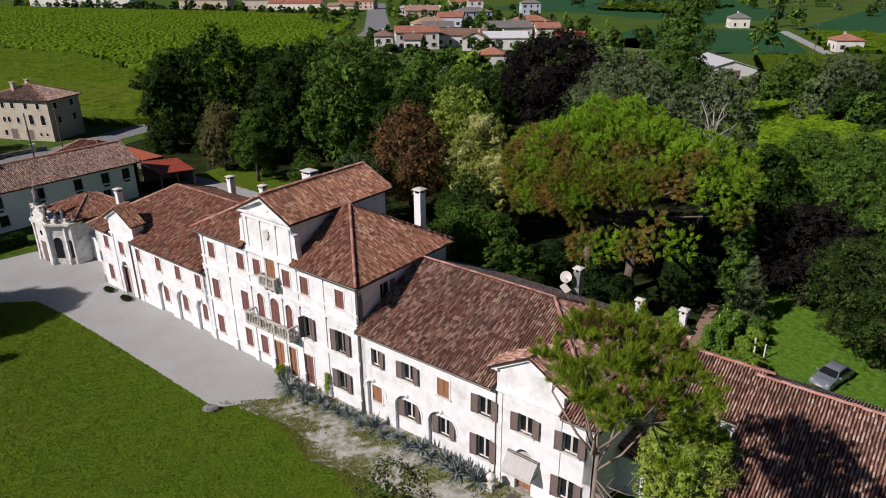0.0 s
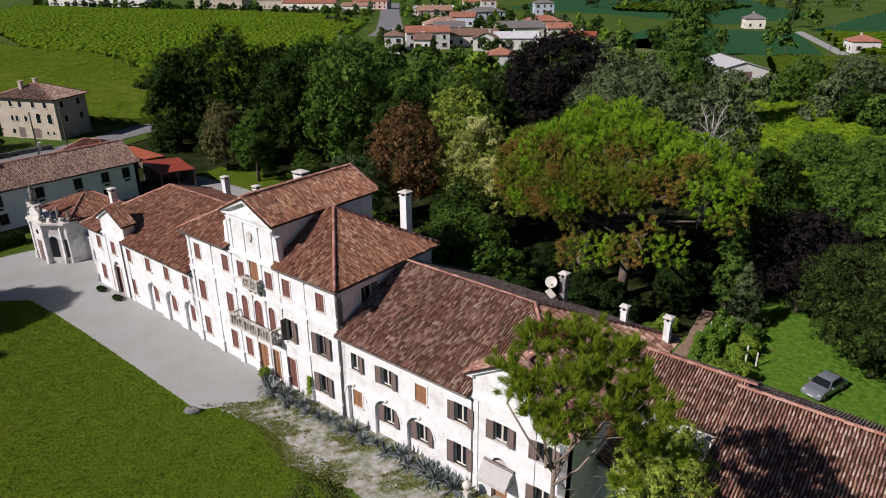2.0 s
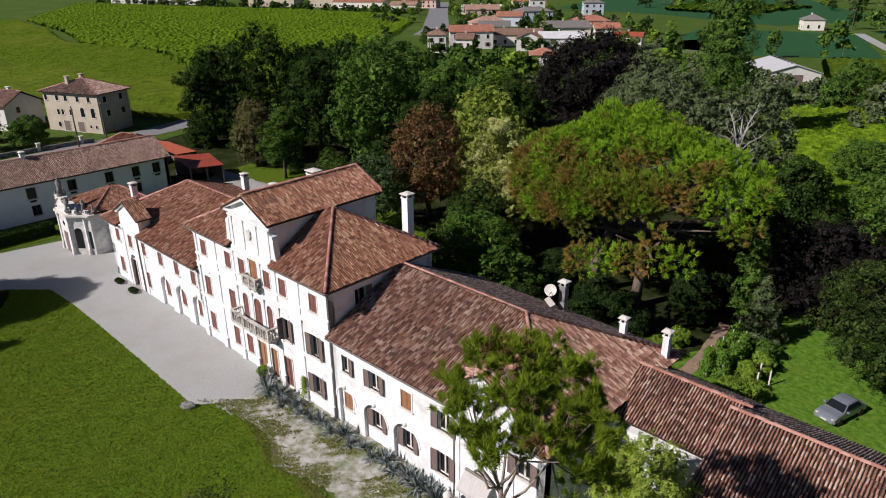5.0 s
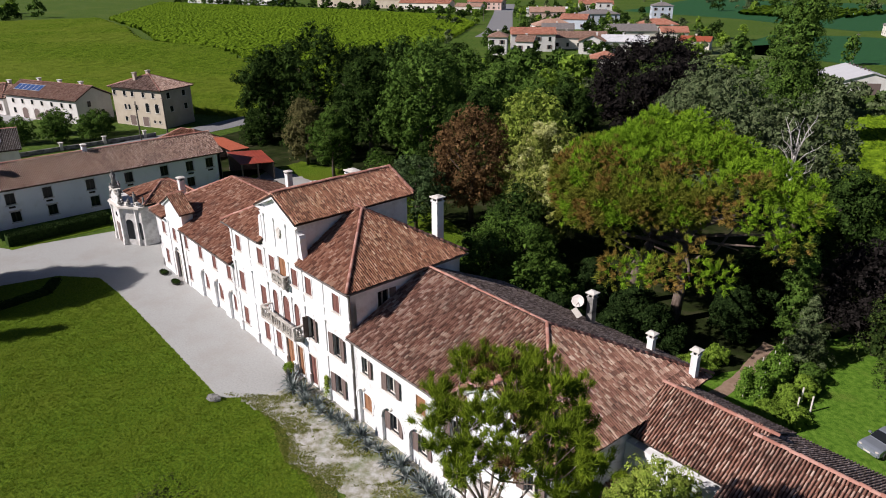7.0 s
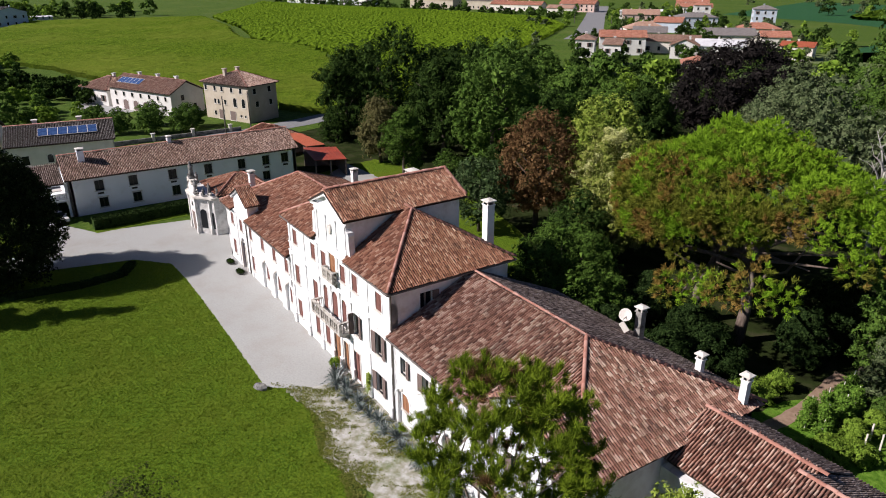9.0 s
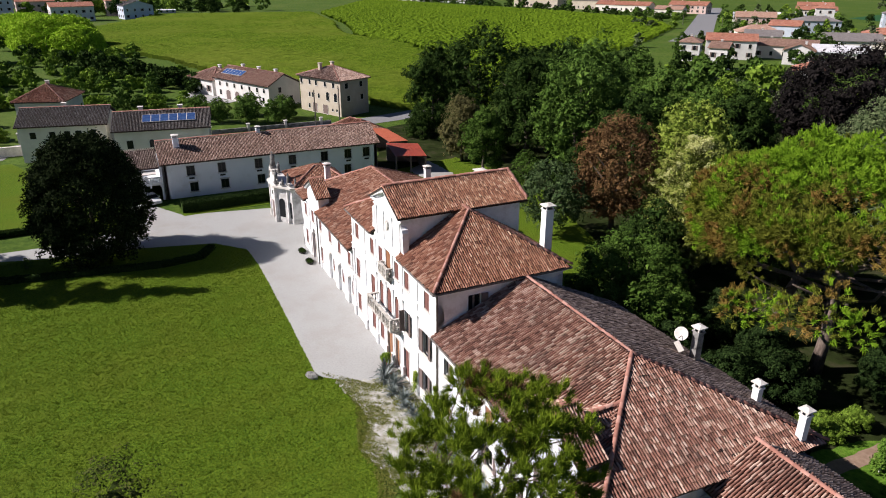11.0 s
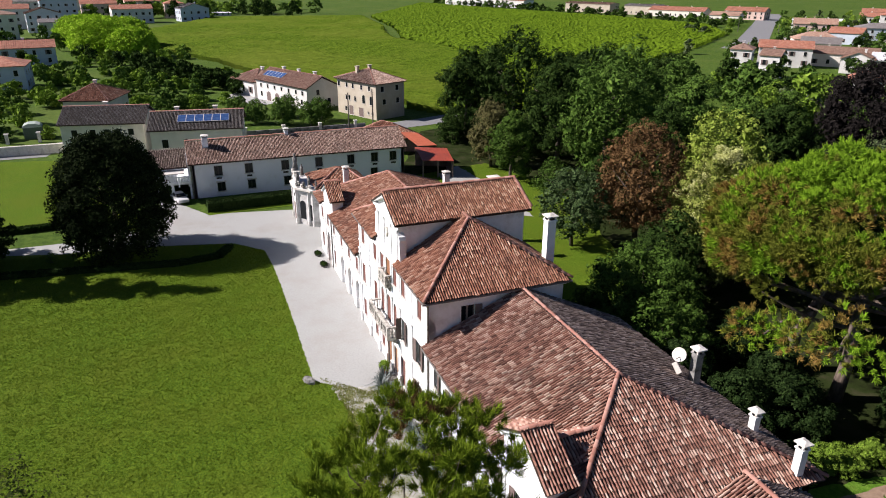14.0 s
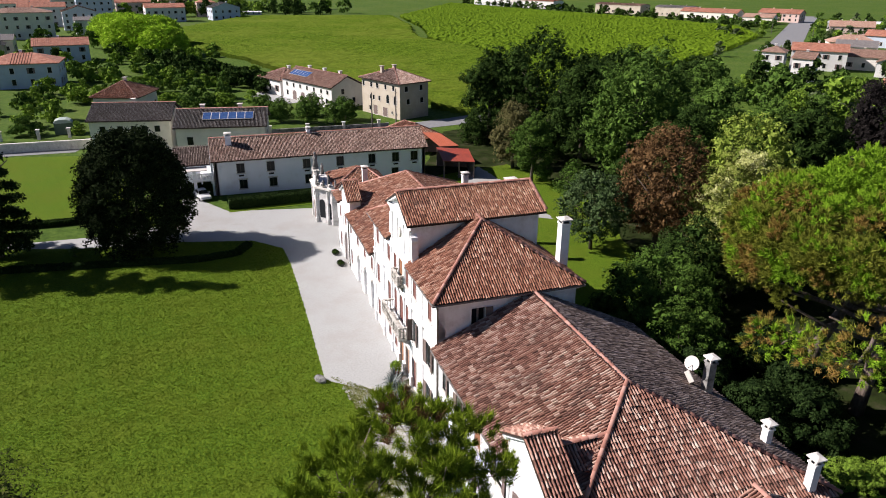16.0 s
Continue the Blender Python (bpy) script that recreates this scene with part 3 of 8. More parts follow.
def billows(name, blobs, count, size, mat, seed):
    """A crown of leaves on small lumps that stand out all over the blobs (x, y, z, rx, ry, rz), with larger leaves deep inside."""
    rng = np.random.default_rng(seed)
    bl = np.array(blobs, float)
    area = bl[:, 3] * bl[:, 4] + bl[:, 4] * bl[:, 5] + bl[:, 3] * bl[:, 5]
    per = 44
    n = int(count / per * 2.2)
    own = rng.choice(len(bl), n, p=area / area.sum())
    d = unit(rng.normal(size=(n, 3)))
    d[:, 2] = np.where(d[:, 2] < -0.55, -d[:, 2], d[:, 2])
    b = bl[own]
    c = b[:, :3] + d * b[:, 3:] * rng.uniform(0.74, 0.98, n)[:, None]
    depth = np.min(np.linalg.norm((c[:, None] - bl[None, :, :3]) / bl[None, :, 3:], axis=2) + 9.0 * (own[:, None] == np.arange(len(bl))[None]), axis=1)
    gap = np.sin(1.1 * c[:, 0] + seed) * np.sin(1.3 * c[:, 1] + 1.0) * np.sin(1.2 * c[:, 2] + 2.0)
    keep = (depth > 0.72) & (gap < 0.42)
    c, d, b = c[keep], d[keep], b[keep]
    rad = (0.30 * np.cbrt(b[:, 3] * b[:, 4] * b[:, 5]) * rng.uniform(0.65, 1.35, len(c))).clip(1.6 * size, None)
    per = max(8, int(count / max(1, len(c))))
    m = len(c) * per
    c, d, rad = np.repeat(c, per, 0), np.repeat(d, per, 0), np.repeat(rad, per)
    e = unit(rng.normal(size=(m, 3)) + 1.1 * d + np.array([0, 0, 0.25]))
    p = c + e * (rad * (0.62 + 0.42 * rng.random(m) ** 0.7))[:, None] * np.array([1, 1, 0.82])
    nm = unit(e + 0.35 * d + rng.normal(0, 0.38, (m, 3)) + np.array([0, 0, 0.15]))
    s = 0.42 * size * rng.uniform(0.55, 1.35, m)
    k = m // 6                                         # foliage deep inside
    q = bl[rng.choice(len(bl), k, p=area / area.sum())]
    g = unit(rng.normal(size=(k, 3)))
    p = np.concatenate([p, q[:, :3] + g * q[:, 3:] * rng.uniform(0.2, 0.6, k)[:, None]])
    nm = np.concatenate([nm, unit(g + rng.normal(0, 0.5, (k, 3)))])
    s = np.concatenate([s, np.minimum(1.4 * size, 0.3 * q[:, 3:].min(axis=1)) * rng.uniform(0.7, 1.2, k)])[:, None]
    t = unit(np.cross(nm, rng.normal(size=nm.shape)))
    ax = unit(np.cross(nm, t))
    return blades(name, np.stack([p - t * s * 0.66, p + t * s * 0.66, p + ax * s * 1.75], 1), mat)


def lumps(rng, n, r, z0, z1, width, low=0.5):
    """Lumps for a crown of radius width between z0 and z1."""
    out = [(0, 0, (z0 + z1) / 2, width * 0.62, width * 0.62, (z1 - z0) * 0.42)]
    for _ in range(n):
        a, h = rng.uniform(0, 2 * math.pi), rng.random()
        reach = width * (0.78 * math.sqrt(max(0.05, 1 - abs(2 * h - 0.75) ** 2.2)))
        k = rng.uniform(0.75, 1.25) * r
        out.append((math.cos(a) * reach * rng.uniform(0.55, 1), math.sin(a) * reach * rng.uniform(0.55, 1), z0 + (z1 - z0) * (0.08 + 0.84 * h), k, k, k * 0.85))
    return out


def trunk_mesh(name, height, r, rng, limbs=6, mat=None, spread=0.4, lean=(0, 0)):
    mb = Mb()
    pts = [(lean[0] * k / 5 + rng.uniform(-0.12, 0.12) * (k > 0), lean[1] * k / 5 + rng.uniform(-0.12, 0.12) * (k > 0), height * k / 5 - 0.1 * (k == 0)) for k in range(6)]
    mb.tube(pts, [r * (1.25 - 0.2 * k) for k in range(6)], 8)
    for _ in range(limbs):
        k = rng.uniform(0.45, 0.95)
        a = rng.uniform(0, 2 * math.pi)
        ln = height * spread * rng.uniform(0.7, 1.2)
        p = Vector((lean[0] * k, lean[1] * k, height * k))
        q = p + Vector((math.cos(a) * ln, math.sin(a) * ln, ln * rng.uniform(0.5, 1.0)))
        mb.tube([p, (p + q) / 2 + Vector((0, 0, -0.08 * ln)), q], [r * 0.45, r * 0.3, r * 0.1], 5)
    return mesh_of(name, mb, mat or BARK, True)


_trees = {}


def tree(label, x, y, h, w, mat, style="round", seed=1, leaves=7000, size=0.42, foot=0.18, group="trees of the park", name="tree", category="tree"):
    """A tree of height h and crown radius w. Trees of one style and seed share their meshes, scaled."""
    key = (style, mat.name, seed, leaves)
    rng = random.Random(seed * 7 + 3)
    if key not in _trees:
        if style == "column":
            bl = [(rng.uniform(-0.25, 0.25), rng.uniform(-0.25, 0.25), 0.1 + 0.86 * k / 13, 0.62 * math.sin(math.pi * (0.12 + 0.80 * k / 13)) + 0.2, 0.62 * math.sin(math.pi * (0.12 + 0.80 * k / 13)) + 0.2, 0.10) for k in range(14)]
            bl += [(math.cos(a) * 0.6, math.sin(a) * 0.6, rng.uniform(0.15, 0.85), 0.35, 0.35, 0.09) for a in [rng.uniform(0, 6.28) for _ in range(22)]]
        elif style == "cone":
            bl = [(math.cos(a) * 0.45 * (1 - k / 16), math.sin(a) * 0.45 * (1 - k / 16), 0.06 + 0.9 * k / 16, 0.62 * (1.05 - k / 16), 0.62 * (1.05 - k / 16), 0.07) for k in range(16) for a in (k * 2.1, k * 2.1 + 2.2)]
        elif style == "fir":
            bl = []
            for k in range(46):
                a, f = 2.39996 * k, 0.10 + 0.88 * k / 46
                ln = 1.02 - f + 0.03
                bl += [(ln * g * math.cos(a), ln * g * math.sin(a), f - 0.05 * g * ln, 0.15 * ln + 0.03, 0.15 * ln + 0.03, 0.022) for g in (0.25, 0.55, 0.85)]
        elif style == "globe":
            bl = [(0, 0, 0.5, 0.6, 0.6, 0.34)]
            for k in range(64):
                u = 1 - 2 * (k + 0.5) / 64
                a, q = 2.39996 * k + rng.uniform(-0.3, 0.3), math.sqrt(1 - u * u) * rng.uniform(0.72, 0.9)
                bl.append((q * math.cos(a), q * math.sin(a), 0.53 + 0.38 * u * rng.uniform(0.85, 1.05), rng.uniform(0.17, 0.29), rng.uniform(0.17, 0.29), rng.uniform(0.07, 0.12)))
        elif style == "dense":
            bl = []
            for k in range(80):
                a, hh = 2.399 * k, (k + 0.5) / 80
                rr = 0.86 * math.sin(math.pi * min(1, 0.16 + 0.80 * hh)) ** 0.6
                bl.append((rr * math.cos(a), rr * math.sin(a), 0.05 + 0.88 * hh, rng.uniform(0.2, 0.33), rng.uniform(0.2, 0.33), 0.10))
        else:
            bl = lumps(rng, 30, 0.30, 0.07 if style != "bush" else 0.0, 1.0, 1.0)
            bl = [(b[0], b[1], b[2], b[3], b[4], b[5] * (0.42 if k else 0.9)) for k, b in enumerate(bl)]
        _trees[key] = bl
    bl = [(b[0] * w, b[1] * w, b[2] * h, b[3] * w, b[4] * w, b[5] * h if b[5] < 0.5 else b[5] * h * 0.5) for b in _trees[key]]
    mk = (key, round(h), round(w))
    if mk not in _trees:
        if style in ("dense", "fir"):
            crown = crown_mesh("crown", bl, leaves, size, mat, seed + 11, hollow=0.45)
        else:
            crown = billows("crown", bl, int(leaves * 1.7), size * 0.74, mat, seed + 11)
        _trees[mk] = (crown, trunk_mesh("trunk", h * 0.62, max(0.12, 0.022 * h), rng, 6, None, min(0.4, 0.9 * w / h)))
    cm, tm = _trees[mk]
    ob = thing(name, label, category, group, (x, y, 0), (seed * 47 + x * 13 + y * 7) % 360)
    part("trunk", tm, None, ob)
    part("crown", cm, None, ob)
    return ob


# ---- ground ----
sheet("ground", [(-2500, -2500), (2500, -2500), (2500, 2500), (-2500, 2500)], -0.03, FIELD, "wide flat green farmland under the whole place", "ground")
sheet("lawn", [(-36.4, -6.1), (-31.4, -5.8), (-23, -5.8), (-15.3, -5.9), (-8.8, -6.0), (-7.3, -4.4), (-4, -4.2), (0.5, -5.5), (4, -5.4), (8, -7), (14, -14), (20, -40), (10, -70), (-60, -90), (-90, -60), (-58, -36), (-45, -35), (-42.5, -26), (-41.5, -17), (-39.6, -9.0)],
      0.012, LAWN, "broad mown green lawn in front of the villa", "lawn", 0.05, 0.25, seed=4)
sheet("gravel_drive", [(-60.4, -16.6), (-51.2, -11.4), (-49.2, -0.7), (-48.5, 0.2), (-41.9, 2.25), (-35.45, 2.25), (-35.4, 0.3), (-7, 0.3), (-6.2, -2.2), (-7.6, -5.2), (-8.8, -6.2), (-15.3, -6.2), (-23, -6.1), (-31.4, -6.1), (-36.4, -6.4), (-39.8, -9.3), (-41.7, -17.2), (-42.7, -26), (-43.5, -40), (-46.5, -40), (-46.2, -26), (-48, -18)],
      0.006, GRAVEL, "pale grey gravel drive along the villa front", "drive", 0.035, 0.25, seed=5)
sheet("gravel_strip", [(-7, 0.3), (-6.5, -2.3), (-7.5, -4.9), (-5.8, -4.75), (-4.2, -4.3), (-2.6, -4.2), (-1.2, -4.5), (0.0, -5.3), (1.0, -5.7), (2.2, -5.5), (3.4, -5.0), (4.8, -4.7), (6, -4.7), (9, -5.1), (12, -5.2), (18, -4.4), (18, 0.3)],
      0.019, GRAVEL_G, "pale gravel strip overgrown with weeds before the wing", "gravel", 0.13, 0.18, seed=6)
# dark sheet whose colour carries the shade beneath the park trees
sheet("park_ground", [(-56, 14.5), (-20, 13.9), (0, 14), (18, 14.3), (45, 14), (60, 60), (10, 110), (-60, 100), (-95, 60), (-88, 30)], 0.008, EARTH, "park floor of grass and bare earth, coloured dark for the shade under trees", "ground", 0.3, 2.0, seed=7)


# ---- the villa's main block ----
def box_walls(mb, x0, x1, y0, y1, z0, z1, front, right=(), thick=0.5, back=(), left=(), z2=None):
    z2 = z2 or z1
    wall(mb, x1 - x0, z0, z1, thick, [(a - x0, b - x0, c, d, e) for a, b, c, d, e in front], pose(x0, y0, 0))
    wall(mb, y1 - y0, z0, z2, thick, [(a - y0, b - y0, c, d, e) for a, b, c, d, e in right], pose(x1, y0, 0, 0, 0, 90))
    wall(mb, x1 - x0, z0, z2, thick, [(x1 - b, x1 - a, c, d, e) for a, b, c, d, e in back], pose(x1, y1, 0, 0, 0, 180))
    wall(mb, y1 - y0, z0, z2, thick, [(y1 - b, y1 - a, c, d, e) for a, b, c, d, e in left], pose(x0, y1, 0, 0, 0, -90))


villa = thing("villa", "three-storey white stuccoed villa with a raised pediment and tiled hip roofs", "villa")
MW, C0 = 17.3, -8.65
# x, foot, width, height, arched, kind, shutter, leaves
MAIN = [(x, 7.63, 0.82, 1.32, False, "closed", SHUT, (True, True)) for x in (-15.9, -12.22, -10.28, -7.0, -5.1, -1.63)]
MAIN += [(C0, 7.60, 1.0, 2.15, True, "closed", WOOD, (True, True))]
MAIN += [(x, 4.08, 0.88, 1.70, False, "closed", SHUT, (True, True)) for x in (-15.95, -12.23)]
MAIN += [(-10.3, 4.12, 0.72, 2.05, True, "closed", SHUT, (True, True)), (C0, 4.12, 0.95, 2.12, True, "closed", SHUT, (True, True)), (-7.08, 4.12, 0.72, 2.05, True, "closed", SHUT, (True, True))]
MAIN += [(-5.12, 4.15, 0.80, 1.70, False, "half", SHUT_B, (True, True)), (-1.77, 4.12, 0.95, 1.68, False, "open", SHUT_B, (True, True))]
MAIN += [(x, 0.95, 0.82, 1.58, False, "closed", SHUT, (True, True)) for x in (-15.95, -12.3, -10.4)]
MAIN += [(-1.85, 1.1, 0.92, 1.5, False, "open", SHUT_B, (True, True))]
holes = [(x - w / 2, x + w / 2, z, z + h, a) for x, z, w, h, a, *_ in MAIN] + [(-9.2, -8.1, 0.0, 2.6, False), (-7.5, -6.72, 0.12, 2.62, False), (-5.83, -4.88, 0.12, 2.62, False)]
SIDEW = [(2.2, 3.15, 7.65, 9.0, False)]
mb = Mb()
box_walls(mb, -MW, 0, 0, 9.5, 0, 9.62, holes, SIDEW)
body = part("wall", mb, STUCCO, villa, "sunlit white stucco with stains under the cornice")
for x, z, w, h, a, kind, sh, lv in MAIN:
    window(villa, x, 0, z, w, h, "closed" if kind == "closed" else "open", 0, a, sh, lv, ajar=75 if kind == "half" else 0)
window(villa, 0, 2.67, 7.65, 0.95, 1.35, "open", 90, False, SHUT_B, (False, True))


def door(parent, x, y, z, w, h, mat, turn=0, panels=3):
    mb, boxes = Mb().box(-w / 2, w / 2, 0.12, 0.18, 0, h), []
    for side in (-1, 1):
        for k in range(panels):
            za, zb = 0.12 + k * (h - 0.18) / panels, 0.05 + (k + 1) * (h - 0.18) / panels
            xa, xb = sorted((side * 0.05, side * (w / 2 - 0.06)))
            boxes.append((xa, xb, 0.09, 0.12, za, zb))
    ob = part("door", mb, mat, parent, "panelled wooden double door")
    for b in boxes:
        part("panel", Mb().box(*b), mat, ob)
    ob.matrix_basis = pose(x, y, z, 0, 0, turn)
    fr = Mb()
    for a, b in ((-w / 2 - 0.12, -w / 2), (w / 2, w / 2 + 0.12)):
        fr.box(a, b, -0.04, 0.2, 0, h)
    fr.box(-w / 2 - 0.12, w / 2 + 0.12, -0.04, 0.2, h, h + 0.14)
    part("frame", fr, STONE, ob, "pale stone door surround")
    part("knob", Mb().lathe([(0.0, 0), (0.035, 0.01), (0.04, 0.03), (0.0, 0.05)], (0.07, 0.07, h * 0.42), 8), IRON, ob)
    return ob


door(villa, C0, 0, 0.0, 1.1, 2.6, WOOD)
door(villa, -7.11, 0, 0.12, 0.78, 2.5, WOOD)
door(villa, -5.355, 0, 0.12, 0.95, 2.5, SHUT)
# string courses, pilasters, cornice
for z0, z1, d in ((3.72, 3.92, 0.10), (6.55, 6.75, 0.08), (7.42, 7.52, 0.05)):
    part("string_course", Mb().box(-MW - 0.05, 0.05, -d, 0.0, z0, z1).box(-MW - 0.05, 0.05, -d - 0.05, 0.0, z1, z1 + 0.07), STUCCO, villa)
part("cornice", Mb().box(-MW - 0.12, 0.12, -0.14, 9.62, 9.42, 9.52).box(-MW - 0.26, 0.26, -0.28, 9.78, 9.52, 9.62), STUCCO, villa)
for x in (-17.05, -14.1, -11.45, -9.42, -7.88, -5.98, -3.3, -0.25):
    p = Mb().box(x - 0.17, x + 0.17, -0.07, 0, 0.95, 6.5).box(x - 0.15, x + 0.15, -0.055, 0, 6.82, 9.3)
    p.box(x - 0.24, x + 0.24, -0.16, 0, 0.0, 0.85).box(x - 0.27, x + 0.27, -0.19, 0, 0.85, 0.95)
    p.box(x - 0.23, x + 0.23, -0.12, 0, 6.34, 6.52).box(x - 0.21, x + 0.21, -0.11, 0, 9.24, 9.40)
    part("pilaster", p, STUCCO, villa, "shallow stucco pilaster on a pedestal")
# oval panels over and under the windows
for x in (-15.9, -12.22, -5.1, -1.63):
    part("panel", Mb().lathe([(0.42, -0.02), (0.40, 0.02), (0.30, 0.03), (0.28, 0.0)], (0, 0, 0), 16).turned(pose(x, -0.01, 6.18, 90, 0, 0) @ Matrix.Diagonal((1, 0.35, 1, 1))), STUCCO, villa)


def balustrade(parent, x0, x1, y0, z, h, mat, name="balcony", label=""):
    """A balcony slab with turned balusters, piers and a rail, standing out to y0 from the wall."""
    mb = Mb().box(x0, x1, y0, 0, z - 0.16, z).box(x0 + 0.06, x1 - 0.06, y0 + 0.08, 0, z - 0.24, z - 0.16)
    bal = part(name, mb, mat, parent, label)
    n = max(2, round((x1 - x0) / 1.6))
    rail = Mb().box(x0, x1, y0, y0 + 0.2, z + h - 0.1, z + h)
    rail.box(x0, x0 + 0.2, y0 + 0.2, 0, z + h - 0.1, z + h).box(x1 - 0.2, x1, y0 + 0.2, 0, z + h - 0.1, z + h)
    part("rail", rail, mat, bal)
    for k in range(n + 1):
        x = x0 + 0.11 + (x1 - x0 - 0.22) * k / n
        part("pier", Mb().box(x - 0.11, x + 0.11, y0 + 0.004, y0 + 0.2, z, z + h - 0.1), mat, bal)
    prof = [(0.05, 0), (0.05, 0.05), (0.03, 0.1), (0.075, 0.3 * h), (0.07, 0.42 * h), (0.03, 0.62 * h), (0.04, 0.72 * h), (0.055, h - 0.1)]
    me = mesh_of("baluster", Mb().lathe(prof, (0, 0, 0), 7), mat, True)
    for k in range(n):
        for j in range(4):
            x = x0 + 0.11 + (x1 - x0 - 0.22) * (k + (j + 1) / 5) / n
            part("baluster", me, None, bal).matrix_basis = pose(x, y0 + 0.1, z)
    for x in (x0 + 0.1, x1 - 0.1):
        for y in np.arange(y0 + 0.42, -0.1, 0.24):
            part("baluster", me, None, bal).matrix_basis = pose(x, y, z)
    for x in np.linspace(x0 + 0.3, x1 - 0.3, n + 1):
        part("bracket", Mb().prism([(y0 + 0.15, z - 0.24), (0, z - 0.24), (0, z - 0.75), (-0.12, z - 0.68), (y0 + 0.25, z - 0.34)], x - 0.09, x + 0.09, "x"), mat, bal)
    return bal


balustrade(villa, -11.15, -6.15, -0.95, 3.98, 0.86, STONE_B, label="stone balcony with turned balusters and dark stains")
balustrade(villa, -9.55, -7.75, -0.55, 7.44, 0.72, STONE_B, label="small stone balcony under the arched window")
# raised centre with its pediment
RX0, RX1 = -11.3, -6.0
mb = Mb().box(RX0, RX1, 0.0, 9.5, 9.62, 12.55)
mb.prism([(RX0 - 0.2, 12.72), (RX1 + 0.2, 12.72), (C0, 13.95)], 0.02, 0.5)
mb.prism([(RX0, 12.55), (RX1, 12.55), (C0, 13.75)], 9.0, 9.5)
part("attic", mb, STUCCO, villa, "raised white attic with a triangular pediment")
part("pediment_moulding", Mb().box(RX0 - 0.25, RX1 + 0.25, -0.25, 0.05, 12.55, 12.72).prism([(RX0 - 0.35, 12.72), (RX0 + 0.05, 12.72), (C0, 13.83), (C0, 14.02)], -0.3, 0.02)
     .prism([(RX1 + 0.35, 12.72), (RX1 - 0.05, 12.72), (C0, 13.83), (C0, 14.02)], -0.3, 0.02).box(RX0 - 0.05, RX1 + 0.05, -0.1, 0.0, 12.2, 12.3), STUCCO, villa)
for x in (RX0 + 0.3, -9.5, -7.8, RX1 - 0.3):
    part("pilaster", Mb().box(x - 0.16, x + 0.16, -0.06, 0, 9.7, 12.2).box(x - 0.2, x + 0.2, -0.1, 0, 11.95, 12.2), STUCCO, villa)
part("coat_of_arms", Mb().prism([(-0.32, 0.45), (0.32, 0.45), (0.36, 0.0), (0.2, -0.35), (0, -0.55), (-0.2, -0.35), (-0.36, 0.0)], -0.16, 0.0).lathe([(0.2, 0), (0.16, 0.1), (0.0, 0.16)], (0, -0.08, 0.45), 10)
     .turned(pose(C0, 0, 11.25) @ Matrix.Scale(0.72, 4)), STONE, villa, "weathered carved stone shield")
part("tympanum_relief", Mb().lathe([(0.34, 0.0), (0.28, 0.06), (0.0, 0.07)], (0, 0, 0), 14).turned(pose(C0, 0.02, 13.15, 90, 0, 0) @ Matrix.Diagonal((1.5, 0.8, 1, 1))), STUCCO, villa)
for s in (-1, 1):
    base = RX1 if s > 0 else RX0
    prof = [(0, 9.5), (0.95, 9.5), (1.0, 9.75), (0.85, 9.98), (0.62, 9.98), (0.5, 10.3), (0.42, 10.9), (0.38, 11.4), (0.42, 11.62), (0.3, 11.85), (0.12, 11.9), (0, 12.05)]
    part("volute", Mb().prism([(base + s * a, b) for a, b in prof], -0.05, 0.4), STUCCO, villa, "scrolled stucco volute, weather-stained")
part("plinth", Mb().box(RX0 - 0.06, RX1 + 0.06, -0.13, -0.004, 9.55, 9.80).box(RX0 - 0.03, RX1 + 0.03, -0.10, -0.004, 9.80, 9.86), STUCCO, villa)
part("statue_base", Mb().box(C0 - 0.2, C0 + 0.2, -0.1, 0.3, 13.95, 14.15), STONE, villa)
E0, EY0, EY1 = 9.80, -0.42, 9.88
AP = (-5.0, 4.72, 12.87)
AL = (-12.3, 4.72, 12.87)
tiled(villa, [[(0.4, EY0, E0), (0.4, EY1, E0), AP],
              [(RX1, EY0, E0), (0.4, EY0, E0), AP, (RX1, 4.72, 12.87)],
              [(0.4, EY1, E0), (RX1, EY1, E0), (RX1, 4.72, 12.87), AP]],
      TILE_R, 11, near=lambda p: p[0] > -2.6, label="hipped roof of weathered red-brown barrel tiles", ridge=[((0.42, EY0 - 0.02, E0 + 0.05), AP), ((0.42, EY1, E0 + 0.05), AP), (AP, (RX1, 4.72, 12.9))])
tiled(villa, [[(-17.7, EY1, E0), (-17.7, EY0, E0), AL],
              [(-17.7, EY0, E0), (RX0, EY0, E0), (RX0, 4.72, 12.87), AL],
              [(RX0, EY1, E0), (-17.7, EY1, E0), AL, (RX0, 4.72, 12.87)]],
      TILE_R, 12, label="hipped roof of weathered red-brown barrel tiles", ridge=[((-17.72, EY0, E0 + 0.05), AL), ((-17.72, EY1, E0 + 0.05), AL), (AL, (RX0, 4.72, 12.9))])
tiled(villa, [[(RX1 + 0.35, -0.35, 12.74), (RX1 + 0.35, 9.95, 12.74), (C0, 9.95, 14.18), (C0, -0.35, 14.18)],
              [(RX0 - 0.35, 9.95, 12.74), (RX0 - 0.35, -0.35, 12.74), (C0, -0.35, 14.18), (C0, 9.95, 14.18)]],
      TILE_R, 13, label="gabled roof of weathered red-brown barrel tiles", ridge=[((C0, -0.35, 14.22), (C0, 9.95, 14.22)), ((RX1 + 0.33, 9.9, 12.84), (C0, 9.9, 14.26))])
chimney(villa, -2.68, 9.75, 6.5, 13.35, 0.62, 0.62)
